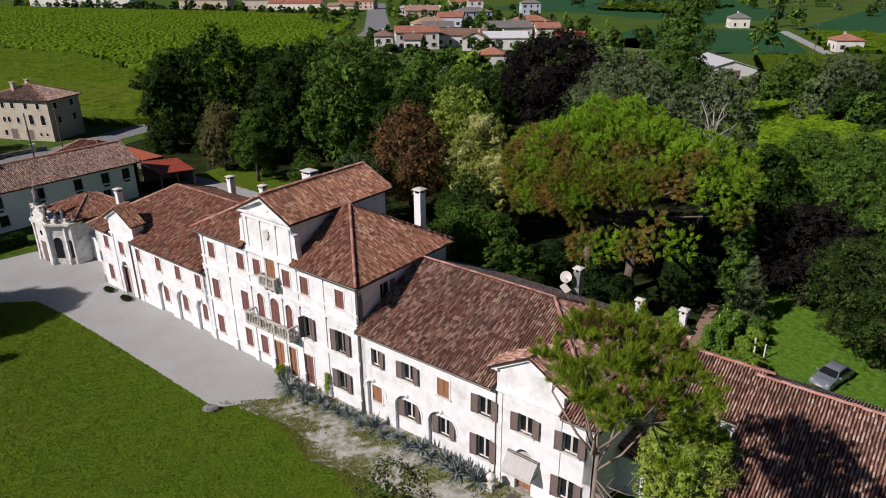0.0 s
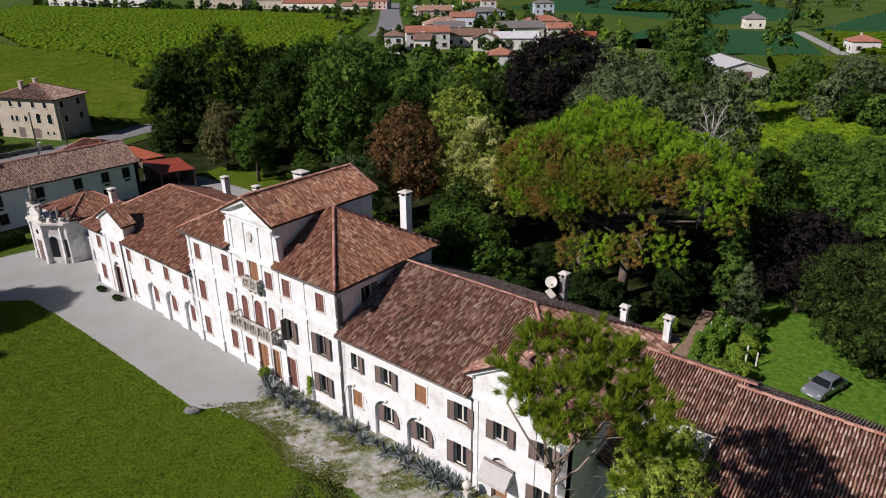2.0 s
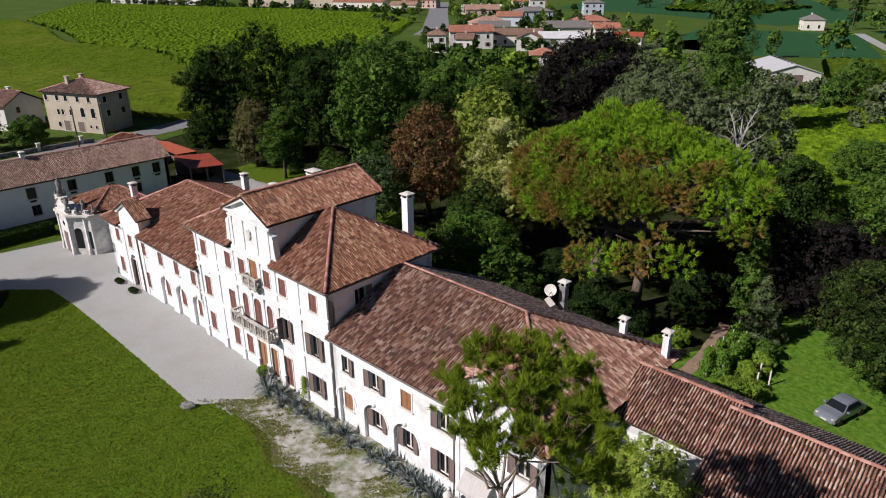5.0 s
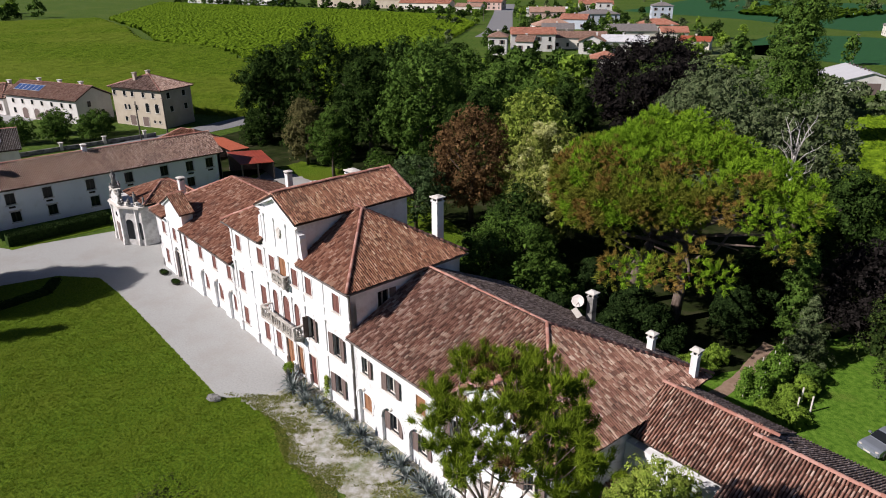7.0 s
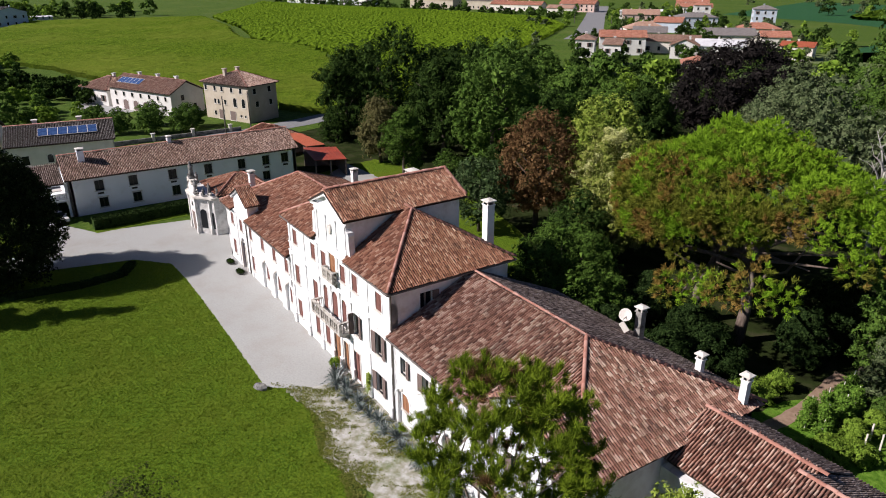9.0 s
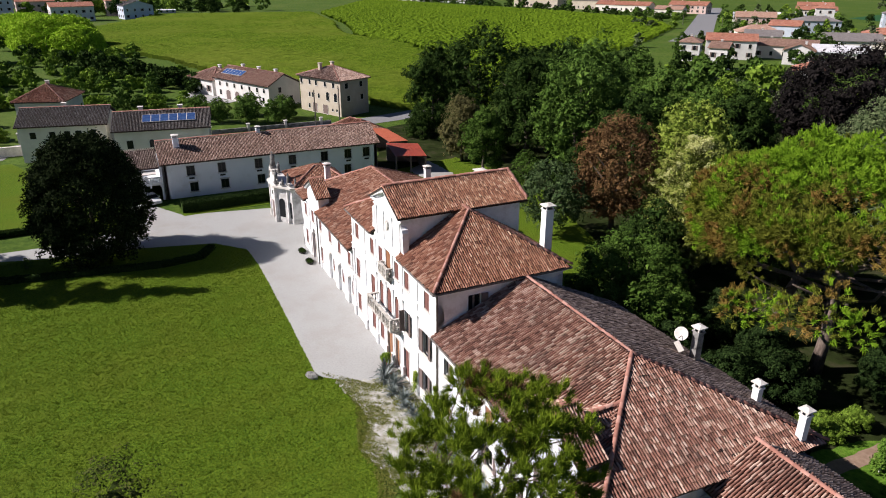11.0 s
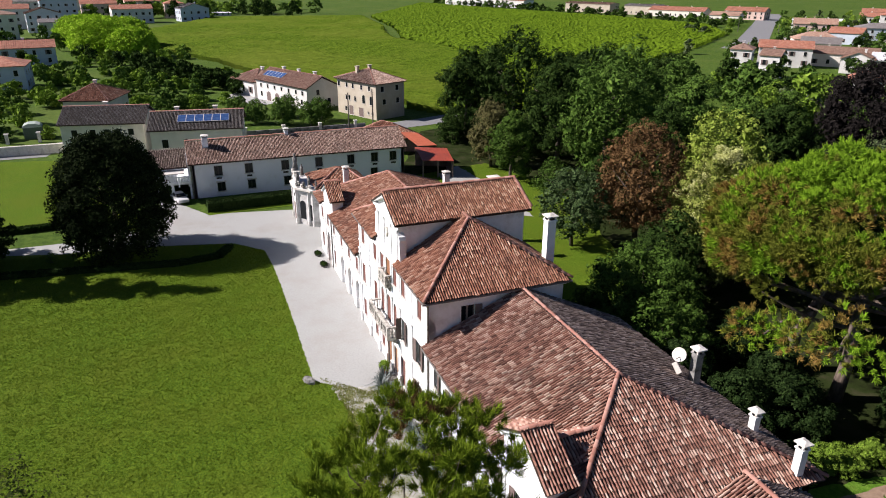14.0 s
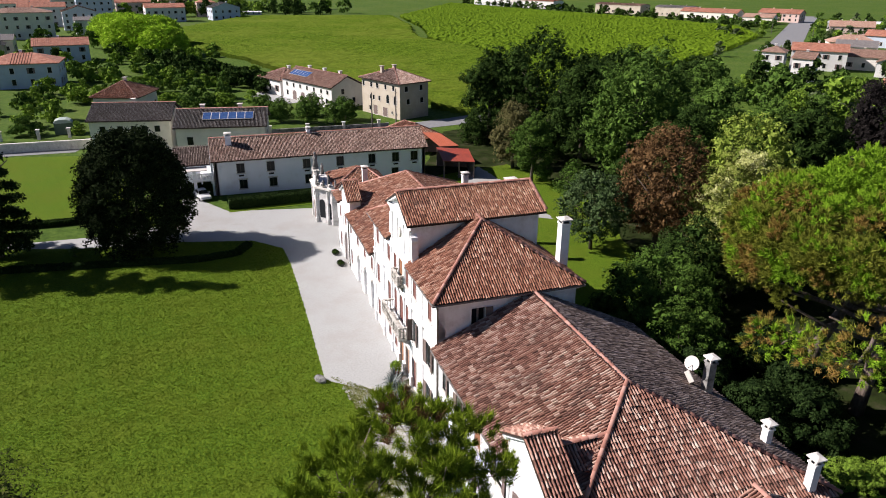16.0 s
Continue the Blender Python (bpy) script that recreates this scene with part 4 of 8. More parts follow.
for p, q in (((-MW - 0.4, -0.47, 9.72), (RX0 - 0.2, -0.47, 9.72)), ((RX1 + 0.2, -0.47, 9.72), (0.45, -0.47, 9.72)), ((0.46, -0.5, 9.72), (0.46, 9.9, 9.72))):
    part("gutter", Mb().tube([p, q], [0.07, 0.07], 6), ZINC, villa)
part("downpipe", Mb().tube([(0.1, -0.06, 9.6), (0.1, -0.06, 0.1)], [0.055, 0.055], 6), ZINC, villa, "dark rainwater pipe at the corner")


# ---- the wings ----
def wing(name, label, x0, x1, eave, back, ridge_z, ridge_x, walls_top, seed, uppers, lowers, arches, door_at, near=None, side_open=(), hip_at_low=False):
    wg = thing(name, label, "villa wing", "villa wings")
    front = [(x - w / 2, x + w / 2, z, z + h, False) for x, z, w, h, *_ in uppers + lowers]
    front += [(x - r, x + r, 0.0, top, True) for x, r, top, *_ in arches]
    front += [door_at[:4] + (True,)] if door_at else []
    m = Mb()
    box_walls(m, x0, x1, 0, 13.6, 0, walls_top, front, z2=5.85)
    part("wall", m, STUCCO, wg, "white stucco with grey weather stains")
    for x, z, w, h, kind, sh, lv in uppers + lowers:
        window(wg, x, 0, z, w, h, kind, 0, False, sh, lv, sash_mat=FRAME_W)
    for x, r, top, wz, ww, wh, kind, sh, lv in arches:
        m = Mb()
        wall(m, 2 * r + 0.1, 0.0, top + 0.05, 0.25, [(r + 0.05 - ww / 2, r + 0.05 + ww / 2, wz, wz + wh, False)], pose(x - r - 0.05, 0.24, 0))
        part("blind_arch", m, STUCCO, wg, "recessed blind arch with a window")
        window(wg, x, 0.24, wz, ww, wh, kind, 0, False, sh, lv, sash_mat=FRAME_W)
        ring = Mb()
        for k in range(12):
            a0, a1 = math.pi * k / 12, math.pi * (k + 1) / 12
            ring.prism([(x - math.cos(a) * q, top - r + math.sin(a) * q) for a, q in ((a0, r), (a1, r), (a1, r + 0.13), (a0, r + 0.13))], -0.04, 0.02)
        part("arch_moulding", ring, STUCCO, wg)
        part("keystone", Mb().lathe([(0.0, -0.14), (0.11, -0.08), (0.14, 0.0), (0.11, 0.1), (0.0, 0.15)], (x, -0.08, top + 0.05), 8), STONE, wg, "carved stone keystone head", True)
    part("cornice", Mb().box(x0, x1, -0.1, 0.0, walls_top - 0.22, walls_top - 0.12).box(x0, x1, -0.2, 0.0, walls_top - 0.12, walls_top), STUCCO, wg)
    return wg


UP = [(x, 4.15, 0.80, 1.25, "closed", SHUT, (True, True)) for x in (-33.42, -30.68, -27.85, -24.52, -21.5, -18.55)]
LO = [(-33.5, 0.88, 0.82, 1.54, "closed", SHUT, (True, True)), (-27.9, 0.88, 0.80, 1.54, "closed", SHUT, (True, True))]
AR = [(x, 0.95, 3.05, 1.12, 0.78, 1.5, "closed", SHUT, (True, True)) for x in (-24.35, -21.4, -18.45)]
west = wing("villa_wing", "long two-storey white wing with closed burgundy shutters and a gabled front", -35.4, -MW, 6.05, 5.9, 9.2, -30.8, 6.15, 21, UP, LO, AR, (-31.27, -30.12, 0.0, 3.4))
door(west, -30.695, 0.2, 0.0, 1.15, 2.75, SHUT)
part("arch_moulding", Mb().prism([(-31.45, 0), (-31.27, 0), (-31.27, 2.82), (-31.45, 2.82)], -0.06, 0.02).prism([(-30.12, 0), (-29.94, 0), (-29.94, 2.82), (-30.12, 2.82)], -0.06, 0.02), STONE, west, "stone door jamb")
WR = (-30.8, 6.6, 9.2)
tiled(west, [[(-35.8, -0.42, 6.1), (-32.3, -0.42, 6.1), (-32.3, 1.1, 6.771), (-28.1, 1.1, 6.771), (-28.1, -0.42, 6.1), (-MW, -0.42, 6.1), (-MW, 6.6, 9.2), WR],
             [(-35.8, 14.0, 5.95), (-35.8, -0.42, 6.1), WR],
             [(-MW, 14.0, 5.95), (-35.8, 14.0, 5.95), WR, (-MW, 6.6, 9.2)]],
      TILE_R, 22, label="long hipped roof of pinkish-red barrel tiles", ridge=[((-MW, 6.6, 9.23), WR), ((-35.8, -0.42, 6.15), WR), ((-35.8, 14.0, 6.0), WR)])
UP = [(1.45, 4.3, 0.78, 1.25, "open", SHUT_B, (False, True)), (4.24, 4.25, 0.92, 1.25, "open", SHUT_B, (True, True)), (7.07, 4.25, 0.9, 1.25, "closed", WOOD, (True, True)),
      (10.16, 4.2, 0.95, 1.3, "open", SHUT_B, (True, True)), (12.93, 4.18, 0.95, 1.25, "open", SHUT_B, (True, True)), (15.75, 4.18, 0.95, 1.25, "open", SHUT_B, (True, True))]
LO = [(10.1, 1.1, 0.95, 1.55, "open", SHUT_B, (True, True)), (15.68, 0.95, 0.95, 1.45, "open", SHUT_B, (True, True))]
AR = [(1.2, 0.95, 3.0, 1.25, 0.85, 1.25, "closed", WOOD, (True, True)), (4.13, 1.12, 3.0, 1.15, 0.9, 1.3, "open", SHUT_B, (True, True)), (6.95, 1.12, 3.0, 1.1, 0.9, 1.35, "open", SHUT_B, (True, True))]
east = wing("villa_wing", "long two-storey white wing with open brown shutters and a gabled front", 0.0, 17.1, 6.55, 5.95, 9.62, 10.9, 6.55, 31, UP, LO, AR, (12.35, 13.45, 0.0, 3.05))
door(east, 12.9, 0.2, 0.0, 1.1, 2.45, WOOD)
ER = (10.95, 6.3, 9.62)
tiled(east, [[(0.0, -0.42, 6.6), (10.95, -0.42, 6.6), (10.95, 1.15, 7.306), (15.2, 1.15, 7.306), (15.2, -0.42, 6.6), (17.5, -0.42, 6.6), ER, (0.0, 6.3, 9.62)],
             [(17.5, -0.42, 6.6), (17.5, 14.05, 5.98), ER],
             [(17.5, 14.05, 5.98), (0.0, 14.05, 5.98), (0.0, 6.3, 9.62), ER]],
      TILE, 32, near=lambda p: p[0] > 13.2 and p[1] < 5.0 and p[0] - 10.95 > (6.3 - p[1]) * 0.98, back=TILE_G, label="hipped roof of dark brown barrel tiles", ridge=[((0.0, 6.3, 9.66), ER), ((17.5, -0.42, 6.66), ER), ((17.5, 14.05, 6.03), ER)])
for x0, x1 in ((0.1, 10.9), (15.3, 17.5)):
    part("gutter", Mb().tube([(x0, -0.5, 6.53), (x1, -0.5, 6.53)], [0.065] * 2, 6), ZINC, east)
part("downpipe", Mb().tube([(10.98, -0.07, 6.5), (10.98, -0.07, 0.1)], [0.05] * 2, 6), ZINC, east)
for x0, x1 in ((-35.7, -32.3), (-28.1, -MW)):
    part("gutter", Mb().tube([(x0, -0.5, 6.02), (x1, -0.5, 6.02)], [0.065] * 2, 6), ZINC, west)
part("downpipe", Mb().tube([(-28.95, -0.07, 6.0), (-28.95, -0.07, 0.1)], [0.06] * 2, 6), ZINC, west, "dark rainwater pipe down the front")


def front_gable(wg, x0, x1, z0, z1, apex, depth, mat, seed):
    """A gabled screen over the front wall, with mouldings and a narrow tiled coping."""
    xc = (x0 + x1) / 2
    part("gable", Mb().box(x0, x1, 0.002, depth, z0, z1).prism([(x0 - 0.15, z1), (x1 + 0.15, z1), (xc, apex - 0.12)], 0.002, depth), STUCCO, wg, "white stucco front gable")
    part("gable_moulding", Mb().box(x0 - 0.06, x1 + 0.06, -0.1, 0.0, z0 - 0.12, z0 + 0.06).box(x0 - 0.3, x0 + 0.12, -0.2, 0.0, z1 - 0.18, z1 + 0.02).box(x1 - 0.12, x1 + 0.3, -0.2, 0.0, z1 - 0.18, z1 + 0.02)
         .prism([(x0 - 0.3, z1 - 0.02), (x0 + 0.1, z1 - 0.02), (xc, apex - 0.24), (xc, apex - 0.06)], -0.18, 0.004).prism([(x1 + 0.3, z1 - 0.02), (x1 - 0.1, z1 - 0.02), (xc, apex - 0.24), (xc, apex - 0.06)], -0.18, 0.004), STUCCO, wg)
    for x in (x0 + 0.22, x1 - 0.22):
        part("pilaster", Mb().box(x - 0.2, x + 0.2, -0.06, 0, 0, z0 - 0.12).box(x - 0.25, x + 0.25, -0.1, 0, z0 - 0.32, z0 - 0.12), STUCCO, wg)
    tiled(wg, [[(x1 + 0.42, -0.3, z1 - 0.02), (x1 + 0.42, depth + 0.15, z1 - 0.02), (xc, depth + 0.15, apex + 0.03), (xc, -0.3, apex + 0.03)],
               [(x0 - 0.42, depth + 0.15, z1 - 0.02), (x0 - 0.42, -0.3, z1 - 0.02), (xc, -0.3, apex + 0.03), (xc, depth + 0.15, apex + 0.03)]], mat, seed, thick=0.1, label="narrow tiled gable roof", ridge=[((xc, -0.3, apex + 0.05), (xc, depth + 0.15, apex + 0.05))])


front_gable(east, 10.95, 15.2, 6.6, 7.92, 9.35, 1.15, TILE, 33)
tiled(east, [[(14.2, 1.0, 7.75), (14.2, 3.4, 7.9), (13.1, 3.4, 8.45), (13.1, 1.0, 8.45)], [(12.0, 3.4, 7.9), (12.0, 1.0, 7.75), (13.1, 1.0, 8.45), (13.1, 3.4, 8.45)]], TILE, 34, thick=0.1, label="low saddle roof behind the gable", ridge=[((13.1, 1.0, 8.5), (13.1, 4.2, 8.5))])
front_gable(west, -32.3, -28.1, 6.1, 7.55, 8.85, 1.1, TILE_R, 23)
chimney(west, -36.1, 3.3, 5.0, 8.75, 0.55, 0.55)
chimney(west, -32.4, 13.7, 4.0, 8.2, 0.6, 0.6)
chimney(west, -27.5, 14.1, 4.0, 8.0, 0.6, 0.6)
chimney(west, -19.1, 13.3, 4.0, 11.2, 1.15, 0.9)
chimney(east, 9.25, 12.9, 4.5, 8.95, 0.46, 0.46, STATUE)
chimney(east, 13.97, 12.75, 5.0, 7.95, 0.4, 0.36)
chimney(east, 17.0, 12.6, 5.0, 8.2, 0.40, 0.40)
dish = thing("satellite_dish", "white satellite dish and grey panel fixed to a chimney", "satellite dish", at=(8.75, 12.45, 8.1))
part("reflector", Mb().lathe([(0.0, -0.05), (0.25, -0.03), (0.40, 0.03), (0.42, 0.05), (0.40, 0.05), (0.25, -0.005), (0.0, -0.025)], (0, 0, 0), 20).turned(pose(-0.05, -0.35, 0.2, 60, 0, 25)), FRAME_W, dish, "white reflector", True)
part("arm", Mb().tube([(0.2, 0.1, -0.1), (0.0, -0.3, 0.1), (0.15, -0.75, 0.1)], [0.025] * 3, 6), ZINC, dish)
part("panel", Mb().box(-0.34, 0.34, -0.02, 0.02, -0.34, 0.34).turned(pose(0.0, -0.45, -0.62, 20, 45, 10)), STONE, dish, "grey diamond panel aerial")
# awning over the garden door
aw = thing("awning", "grey fabric awning let down over the garden door", "awning", at=(12.9, 0, 0))
CANVAS = material("awning_canvas", [(0.40, 0.38, 0.36), (0.48, 0.46, 0.44)], 2.0, rough=0.85, bump=0.004, bump_scale=20, stretch=(4, 1, 1))
part("canopy", Mb().prism([(-0.05, 2.62), (-0.45, 2.40), (-0.88, 1.86), (-0.90, 1.66), (-0.87, 1.66), (-0.85, 1.84), (-0.43, 2.36), (-0.04, 2.58)], -1.0, 1.0, "x"), CANVAS, aw, "sloping grey canvas")
part("roller", Mb().tube([(-1.02, -0.08, 2.65), (1.02, -0.08, 2.65)], [0.08, 0.08], 10), ZINC, aw)
for sx in (-0.98, 0.98):
    part("arm", Mb().tube([(sx, -0.03, 1.85), (sx, -0.85, 1.80)], [0.02, 0.02], 6), IRON, aw)


# ---- outbuilding at the villa's end ----
annex = thing("outbuilding", "low tiled outbuilding joined to the end of the villa", "outbuilding")
part("wall", Mb().box(17.12, 22.9, 5.9, 12.6, 0, 5.2).box(22.9, 44, -0.2, 12.6, 0, 3.3).prism([(5.9, 5.2), (12.6, 5.2), (9.2, 7.0)], 17.3, 17.6, "x").prism([(-0.2, 3.3), (12.6, 3.3), (12.6, 5.0), (7.7, 7.3)], 22.9, 23.3, "x"), STUCCO, annex, "cream rendered wall")
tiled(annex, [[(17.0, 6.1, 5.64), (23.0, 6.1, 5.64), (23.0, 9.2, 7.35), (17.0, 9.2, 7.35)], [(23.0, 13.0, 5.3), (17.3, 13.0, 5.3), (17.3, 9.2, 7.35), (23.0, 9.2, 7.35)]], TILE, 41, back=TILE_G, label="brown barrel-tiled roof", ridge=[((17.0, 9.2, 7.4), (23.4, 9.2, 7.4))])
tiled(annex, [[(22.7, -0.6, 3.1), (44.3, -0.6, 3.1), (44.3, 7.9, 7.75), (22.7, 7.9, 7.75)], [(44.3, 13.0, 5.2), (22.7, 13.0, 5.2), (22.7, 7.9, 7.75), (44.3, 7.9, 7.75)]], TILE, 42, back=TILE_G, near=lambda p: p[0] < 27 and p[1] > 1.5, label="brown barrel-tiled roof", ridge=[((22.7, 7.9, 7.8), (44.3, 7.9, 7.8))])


lean = thing("lean_to", "small tiled lean-to roof between the wing and the outbuilding", "lean-to")
part("wall", Mb().box(17.12, 18.9, 3.6, 5.85, 0, 2.45), STUCCO, lean, "shaded rendered wall")
tiled(lean, [[(19.2, 3.3, 2.5), (19.2, 5.86, 2.5), (17.15, 5.86, 3.25), (17.15, 3.3, 3.25)]], TILE, 43, thick=0.1)


# ---- neighbouring buildings ----
def house(name, label, x, y, turn, w, d, h, roof_h, wall_mat, roof_mat, rows=1, cols=4, hip=False, group="village houses", fine=False, over=0.4, shut=None, seed=1, chim=1, wins=None):
    """A house with its front towards local -y: walls, a roof, windows with panes on front and sides."""
    hs = thing(name, label, "house", group, (x, y, 0), turn)
    mb = Mb().box(-w / 2, w / 2, -d / 2, d / 2, -0.1, h)
    if not hip:
        mb.prism([(-d / 2, h), (d / 2, h), (0, h + roof_h * d / (d + 2 * over) - 0.05)], -w / 2, w / 2, "x")
    part("wall", mb, wall_mat, hs)
    o = over
    k = min(w, d) / 2 if hip else 0
    W, D = w / 2 + o, d / 2 + o
    r0, r1 = (-W + (k + o if hip else 0), 0, h + roof_h), (W - (k + o if hip else 0), 0, h + roof_h)
    slopes = [[(-W, -D, h), (W, -D, h), r1, r0], [(W, D, h), (-W, D, h), r0, r1]]
    if hip:
        slopes += [[(W, -D, h), (W, D, h), r1], [(-W, D, h), (-W, -D, h), r0]]
    if fine:
        tiled(hs, slopes, roof_mat, seed, pitch=0.21, course=0.36, ridge=[(r0, r1)] + ([((-W, -D, h), r0), ((-W, D, h), r0), ((W, -D, h), r1), ((W, D, h), r1)] if hip else []))
    else:
        m = Mb()
        for s in slopes:
            m.slab(s, 0.2)
        rf = part("roof", m, roof_mat, hs)
        ribs = Mb()
        for s in slopes[:2]:
            a, b, c, e = [Vector(p) for p in s]
            n = int((b - a).length / 0.6)
            for i in range(1, n):
                lo = a + (b - a) * i / n
                hi = e + (c - e) * min(1, max(0, (((b - a).length * i / n) - (e - a).dot((b - a).normalized())) / max(0.01, (c - e).length)))
                if hip and ((b - a).length * i / n < k + o or (b - a).length * (1 - i / n) < k + o):
                    continue
                ribs.tube([lo + Vector((0, 0, 0.03)), hi + Vector((0, 0, 0.03))], [0.09, 0.09], 4)
        if ribs.v:
            part("tile_ribs", ribs, roof_mat, rf)
    shut = shut or SHUT_B
    key = ("far", shut.name)
    if key not in _kinds:
        fr = Mb().box(-0.55, -0.45, -0.06, 0.02, 0, 1.4).box(0.45, 0.55, -0.06, 0.02, 0, 1.4).box(-0.6, 0.6, -0.12, 0.02, -0.1, 0).box(-0.55, 0.55, -0.06, 0.02, 1.4, 1.5)
        _kinds[key] = (mesh_of("window", fr, STONE), mesh_of("pane", Mb().box(-0.45, 0.45, -0.02, 0.02, 0, 1.4), GLASS), mesh_of("shutter", Mb().box(0, 0.45, -0.09, -0.05, 0, 1.4), shut))
    wm, pm, sm = _kinds[key]
    for face, length, off in ((0, w, -d / 2), (90, d, w / 2), (180, w, -d / 2), (-90, d, w / 2)):
        if face == 180 or wins is not None:
            continue
        n = cols if face == 0 else max(1, round(cols * d / w))
        for r in range(rows):
            z = 0.9 + r * (h - 0.6) / rows
            for c in range(n):
                u = (c + 0.5) / n * length - length / 2
                q = pose(0, 0, 0, 0, 0, face) @ pose(u, -d / 2 if face == 0 else -w / 2, z)
                ob = part("window", wm, None, hs)
                ob.matrix_basis = q
                part("pane", pm, None, ob)
                if (c + r + seed) % 3 == 0:
                    part("shutter", sm, None, ob).matrix_basis = pose(0.46, 0, 0)
                    part("shutter", sm, None, ob).matrix_basis = pose(-0.91, 0, 0)
    for face, f, z, ww, hh, arch in wins or ():            # small openings given one by one
        key = ("hole", ww, hh, arch)
        if key not in _kinds:
            top = [(ww / 2 * math.cos(math.pi * j / 8), hh - ww / 2 + ww / 2 * math.sin(math.pi * j / 8)) for j in range(9)] if arch else [(ww / 2, hh), (-ww / 2, hh)]
            fr = Mb().box(-ww / 2 - 0.09, -ww / 2, -0.05, 0.02, 0, hh).box(ww / 2, ww / 2 + 0.09, -0.05, 0.02, 0, hh).box(-ww / 2 - 0.12, ww / 2 + 0.12, -0.1, 0.02, -0.09, 0)
            _kinds[key] = (mesh_of("window", fr, STONE), mesh_of("pane", Mb().prism([(-ww / 2, 0), (ww / 2, 0)] + top, -0.025, 0.02), GLASS if hh < 1.8 else SHUT_B))
        length = w if face == 0 else d
        ob = part("window" if hh < 1.8 else "door", _kinds[key][0], None, hs)
        ob.matrix_basis = pose(0, 0, 0, 0, 0, face) @ pose((f - 0.5) * length, -d / 2 if face == 0 else -w / 2, z)
        part("pane" if hh < 1.8 else "leaf", _kinds[key][1], None, ob)
    for c in range(chim):
        u = (c + 0.6) / (chim + 0.3) * w - w / 2
        mm = Mb().box(u - 0.3, u + 0.3, d * 0.12, d * 0.12 + 0.6, h, h + roof_h + 0.4).box(u - 0.42, u + 0.42, d * 0.12 - 0.12, d * 0.12 + 0.72, h + roof_h + 0.4, h + roof_h + 0.52)
        part("chimney", mm, wall_mat, hs)
    return hs


PLASTER = [material("plaster_" + n, [a, b], 0.5, bump=0.004, stain=(0.45, 0.41, 0.36), stain_scale=0.3, stain_at=(0.58, 0.9)) for n, a, b in
           (("white", (0.58, 0.56, 0.53), (0.70, 0.68, 0.65)), ("beige", (0.40, 0.34, 0.26), (0.50, 0.44, 0.35)), ("pink", (0.55, 0.38, 0.32), (0.66, 0.50, 0.44)), ("blue", (0.44, 0.49, 0.56), (0.53, 0.58, 0.65)), ("cream", (0.64, 0.60, 0.52), (0.74, 0.70, 0.62)))]
R_RED = material("far_roof_red", [(0.26, 0.095, 0.060), (0.37, 0.155, 0.10), (0.44, 0.23, 0.16)], 1.3, detail=10, rough=0.9, stain=(0.14, 0.07, 0.05), stain_scale=0.5, stain_at=(0.5, 0.8), bump=0.03, bump_scale=6)
R_BRN = material("far_roof_brown", [(0.13, 0.075, 0.055), (0.22, 0.13, 0.095), (0.30, 0.20, 0.15)], 1.3, detail=10, rough=0.9, bump=0.03, bump_scale=6)
R_GRY = material("far_roof_grey", [(0.14, 0.125, 0.12), (0.22, 0.20, 0.19)], 1.3, detail=10, rough=0.9, bump=0.03, bump_scale=6)
R_TAN = material("far_roof_tan", [(0.26, 0.145, 0.10), (0.36, 0.22, 0.16), (0.44, 0.30, 0.23)], 1.3, detail=10, rough=0.9, bump=0.03, bump_scale=6)
R_ORG = material("sheet_roof_orange", [(0.30, 0.075, 0.035), (0.38, 0.10, 0.05)], 1.0, rough=0.7)

# long white farm range, its front towards the villa
barn = thing("farm_range", "long two-storey white farmhouse range with dark windows", "farmhouse")
ups = [(y - 0.52, y + 0.52, 2.9, 4.25, False) for y in (-9.1, -5.1, -0.2, 4.5, 9.1, 12.6, 15.4)]
los = [(y - 0.52, y + 0.52, 0.7, 2.0, False) for y in (-8.9, -4.9, 0.0, 4.6, 9.2, 12.5)]
mb = Mb()
box_walls(mb, -66.0, -58.3, -12.6, 17.1, 0, 4.75, [], ups + los)
mb.prism([(-66.0, 4.75), (-58.3, 4.75), (-62.15, 6.75)], -12.6, -12.2).prism([(-66.0, 4.75), (-58.3, 4.75), (-62.15, 6.75)], 16.7, 17.1)
part("wall", mb, STUCCO_W, barn, "white rendered wall in shade")
for a, b, z0, z1, _ in ups + los:
    window(barn, -58.3, (a + b) / 2, z0, 1.04, z1 - z0, "open", 90, False, SHUT_B, (False, False), sash_mat=BLACK)
    if z0 > 2:
        part("window_box", Mb().box(-58.3, -58.12, a + 0.18, b - 0.18, z0 - 0.42, z0 - 0.22), IRON, barn, "small dark box under the window")
tiled(barn, [[(-57.85, -12.9, 4.8), (-57.85, 17.45, 4.8), (-62.15, 17.45, 6.95), (-62.15, -12.9, 6.95)], [(-66.45, 17.45, 4.8), (-66.45, -12.9, 4.8), (-62.15, -12.9, 6.95), (-62.15, 17.45, 6.95)]],
      TILE_P, 51, pitch=0.185, course=0.335, label="long brown barrel-tiled roof", ridge=[((-62.15, -12.9, 7.0), (-62.15, 17.45, 7.0))])
chimney(barn, -61.0, -10.3, 5.0, 8.0, 0.75, 0.75, STUCCO_W)
chimney(barn, -62.3, 0.8, 6.0, 7.9, 0.6, 0.5, STUCCO_W)
for y in (-12.45, 17.0):
    part("downpipe", Mb().tube([(-58.2, y, 4.7), (-58.2, y, 0.05)], [0.06] * 2, 6), ZINC, barn)
for y in (-8.9, -4.9):
    part("window_hood", Mb().box(-58.35, -58.1, y - 0.65, y + 0.65, 2.0, 2.15), STONE, barn)
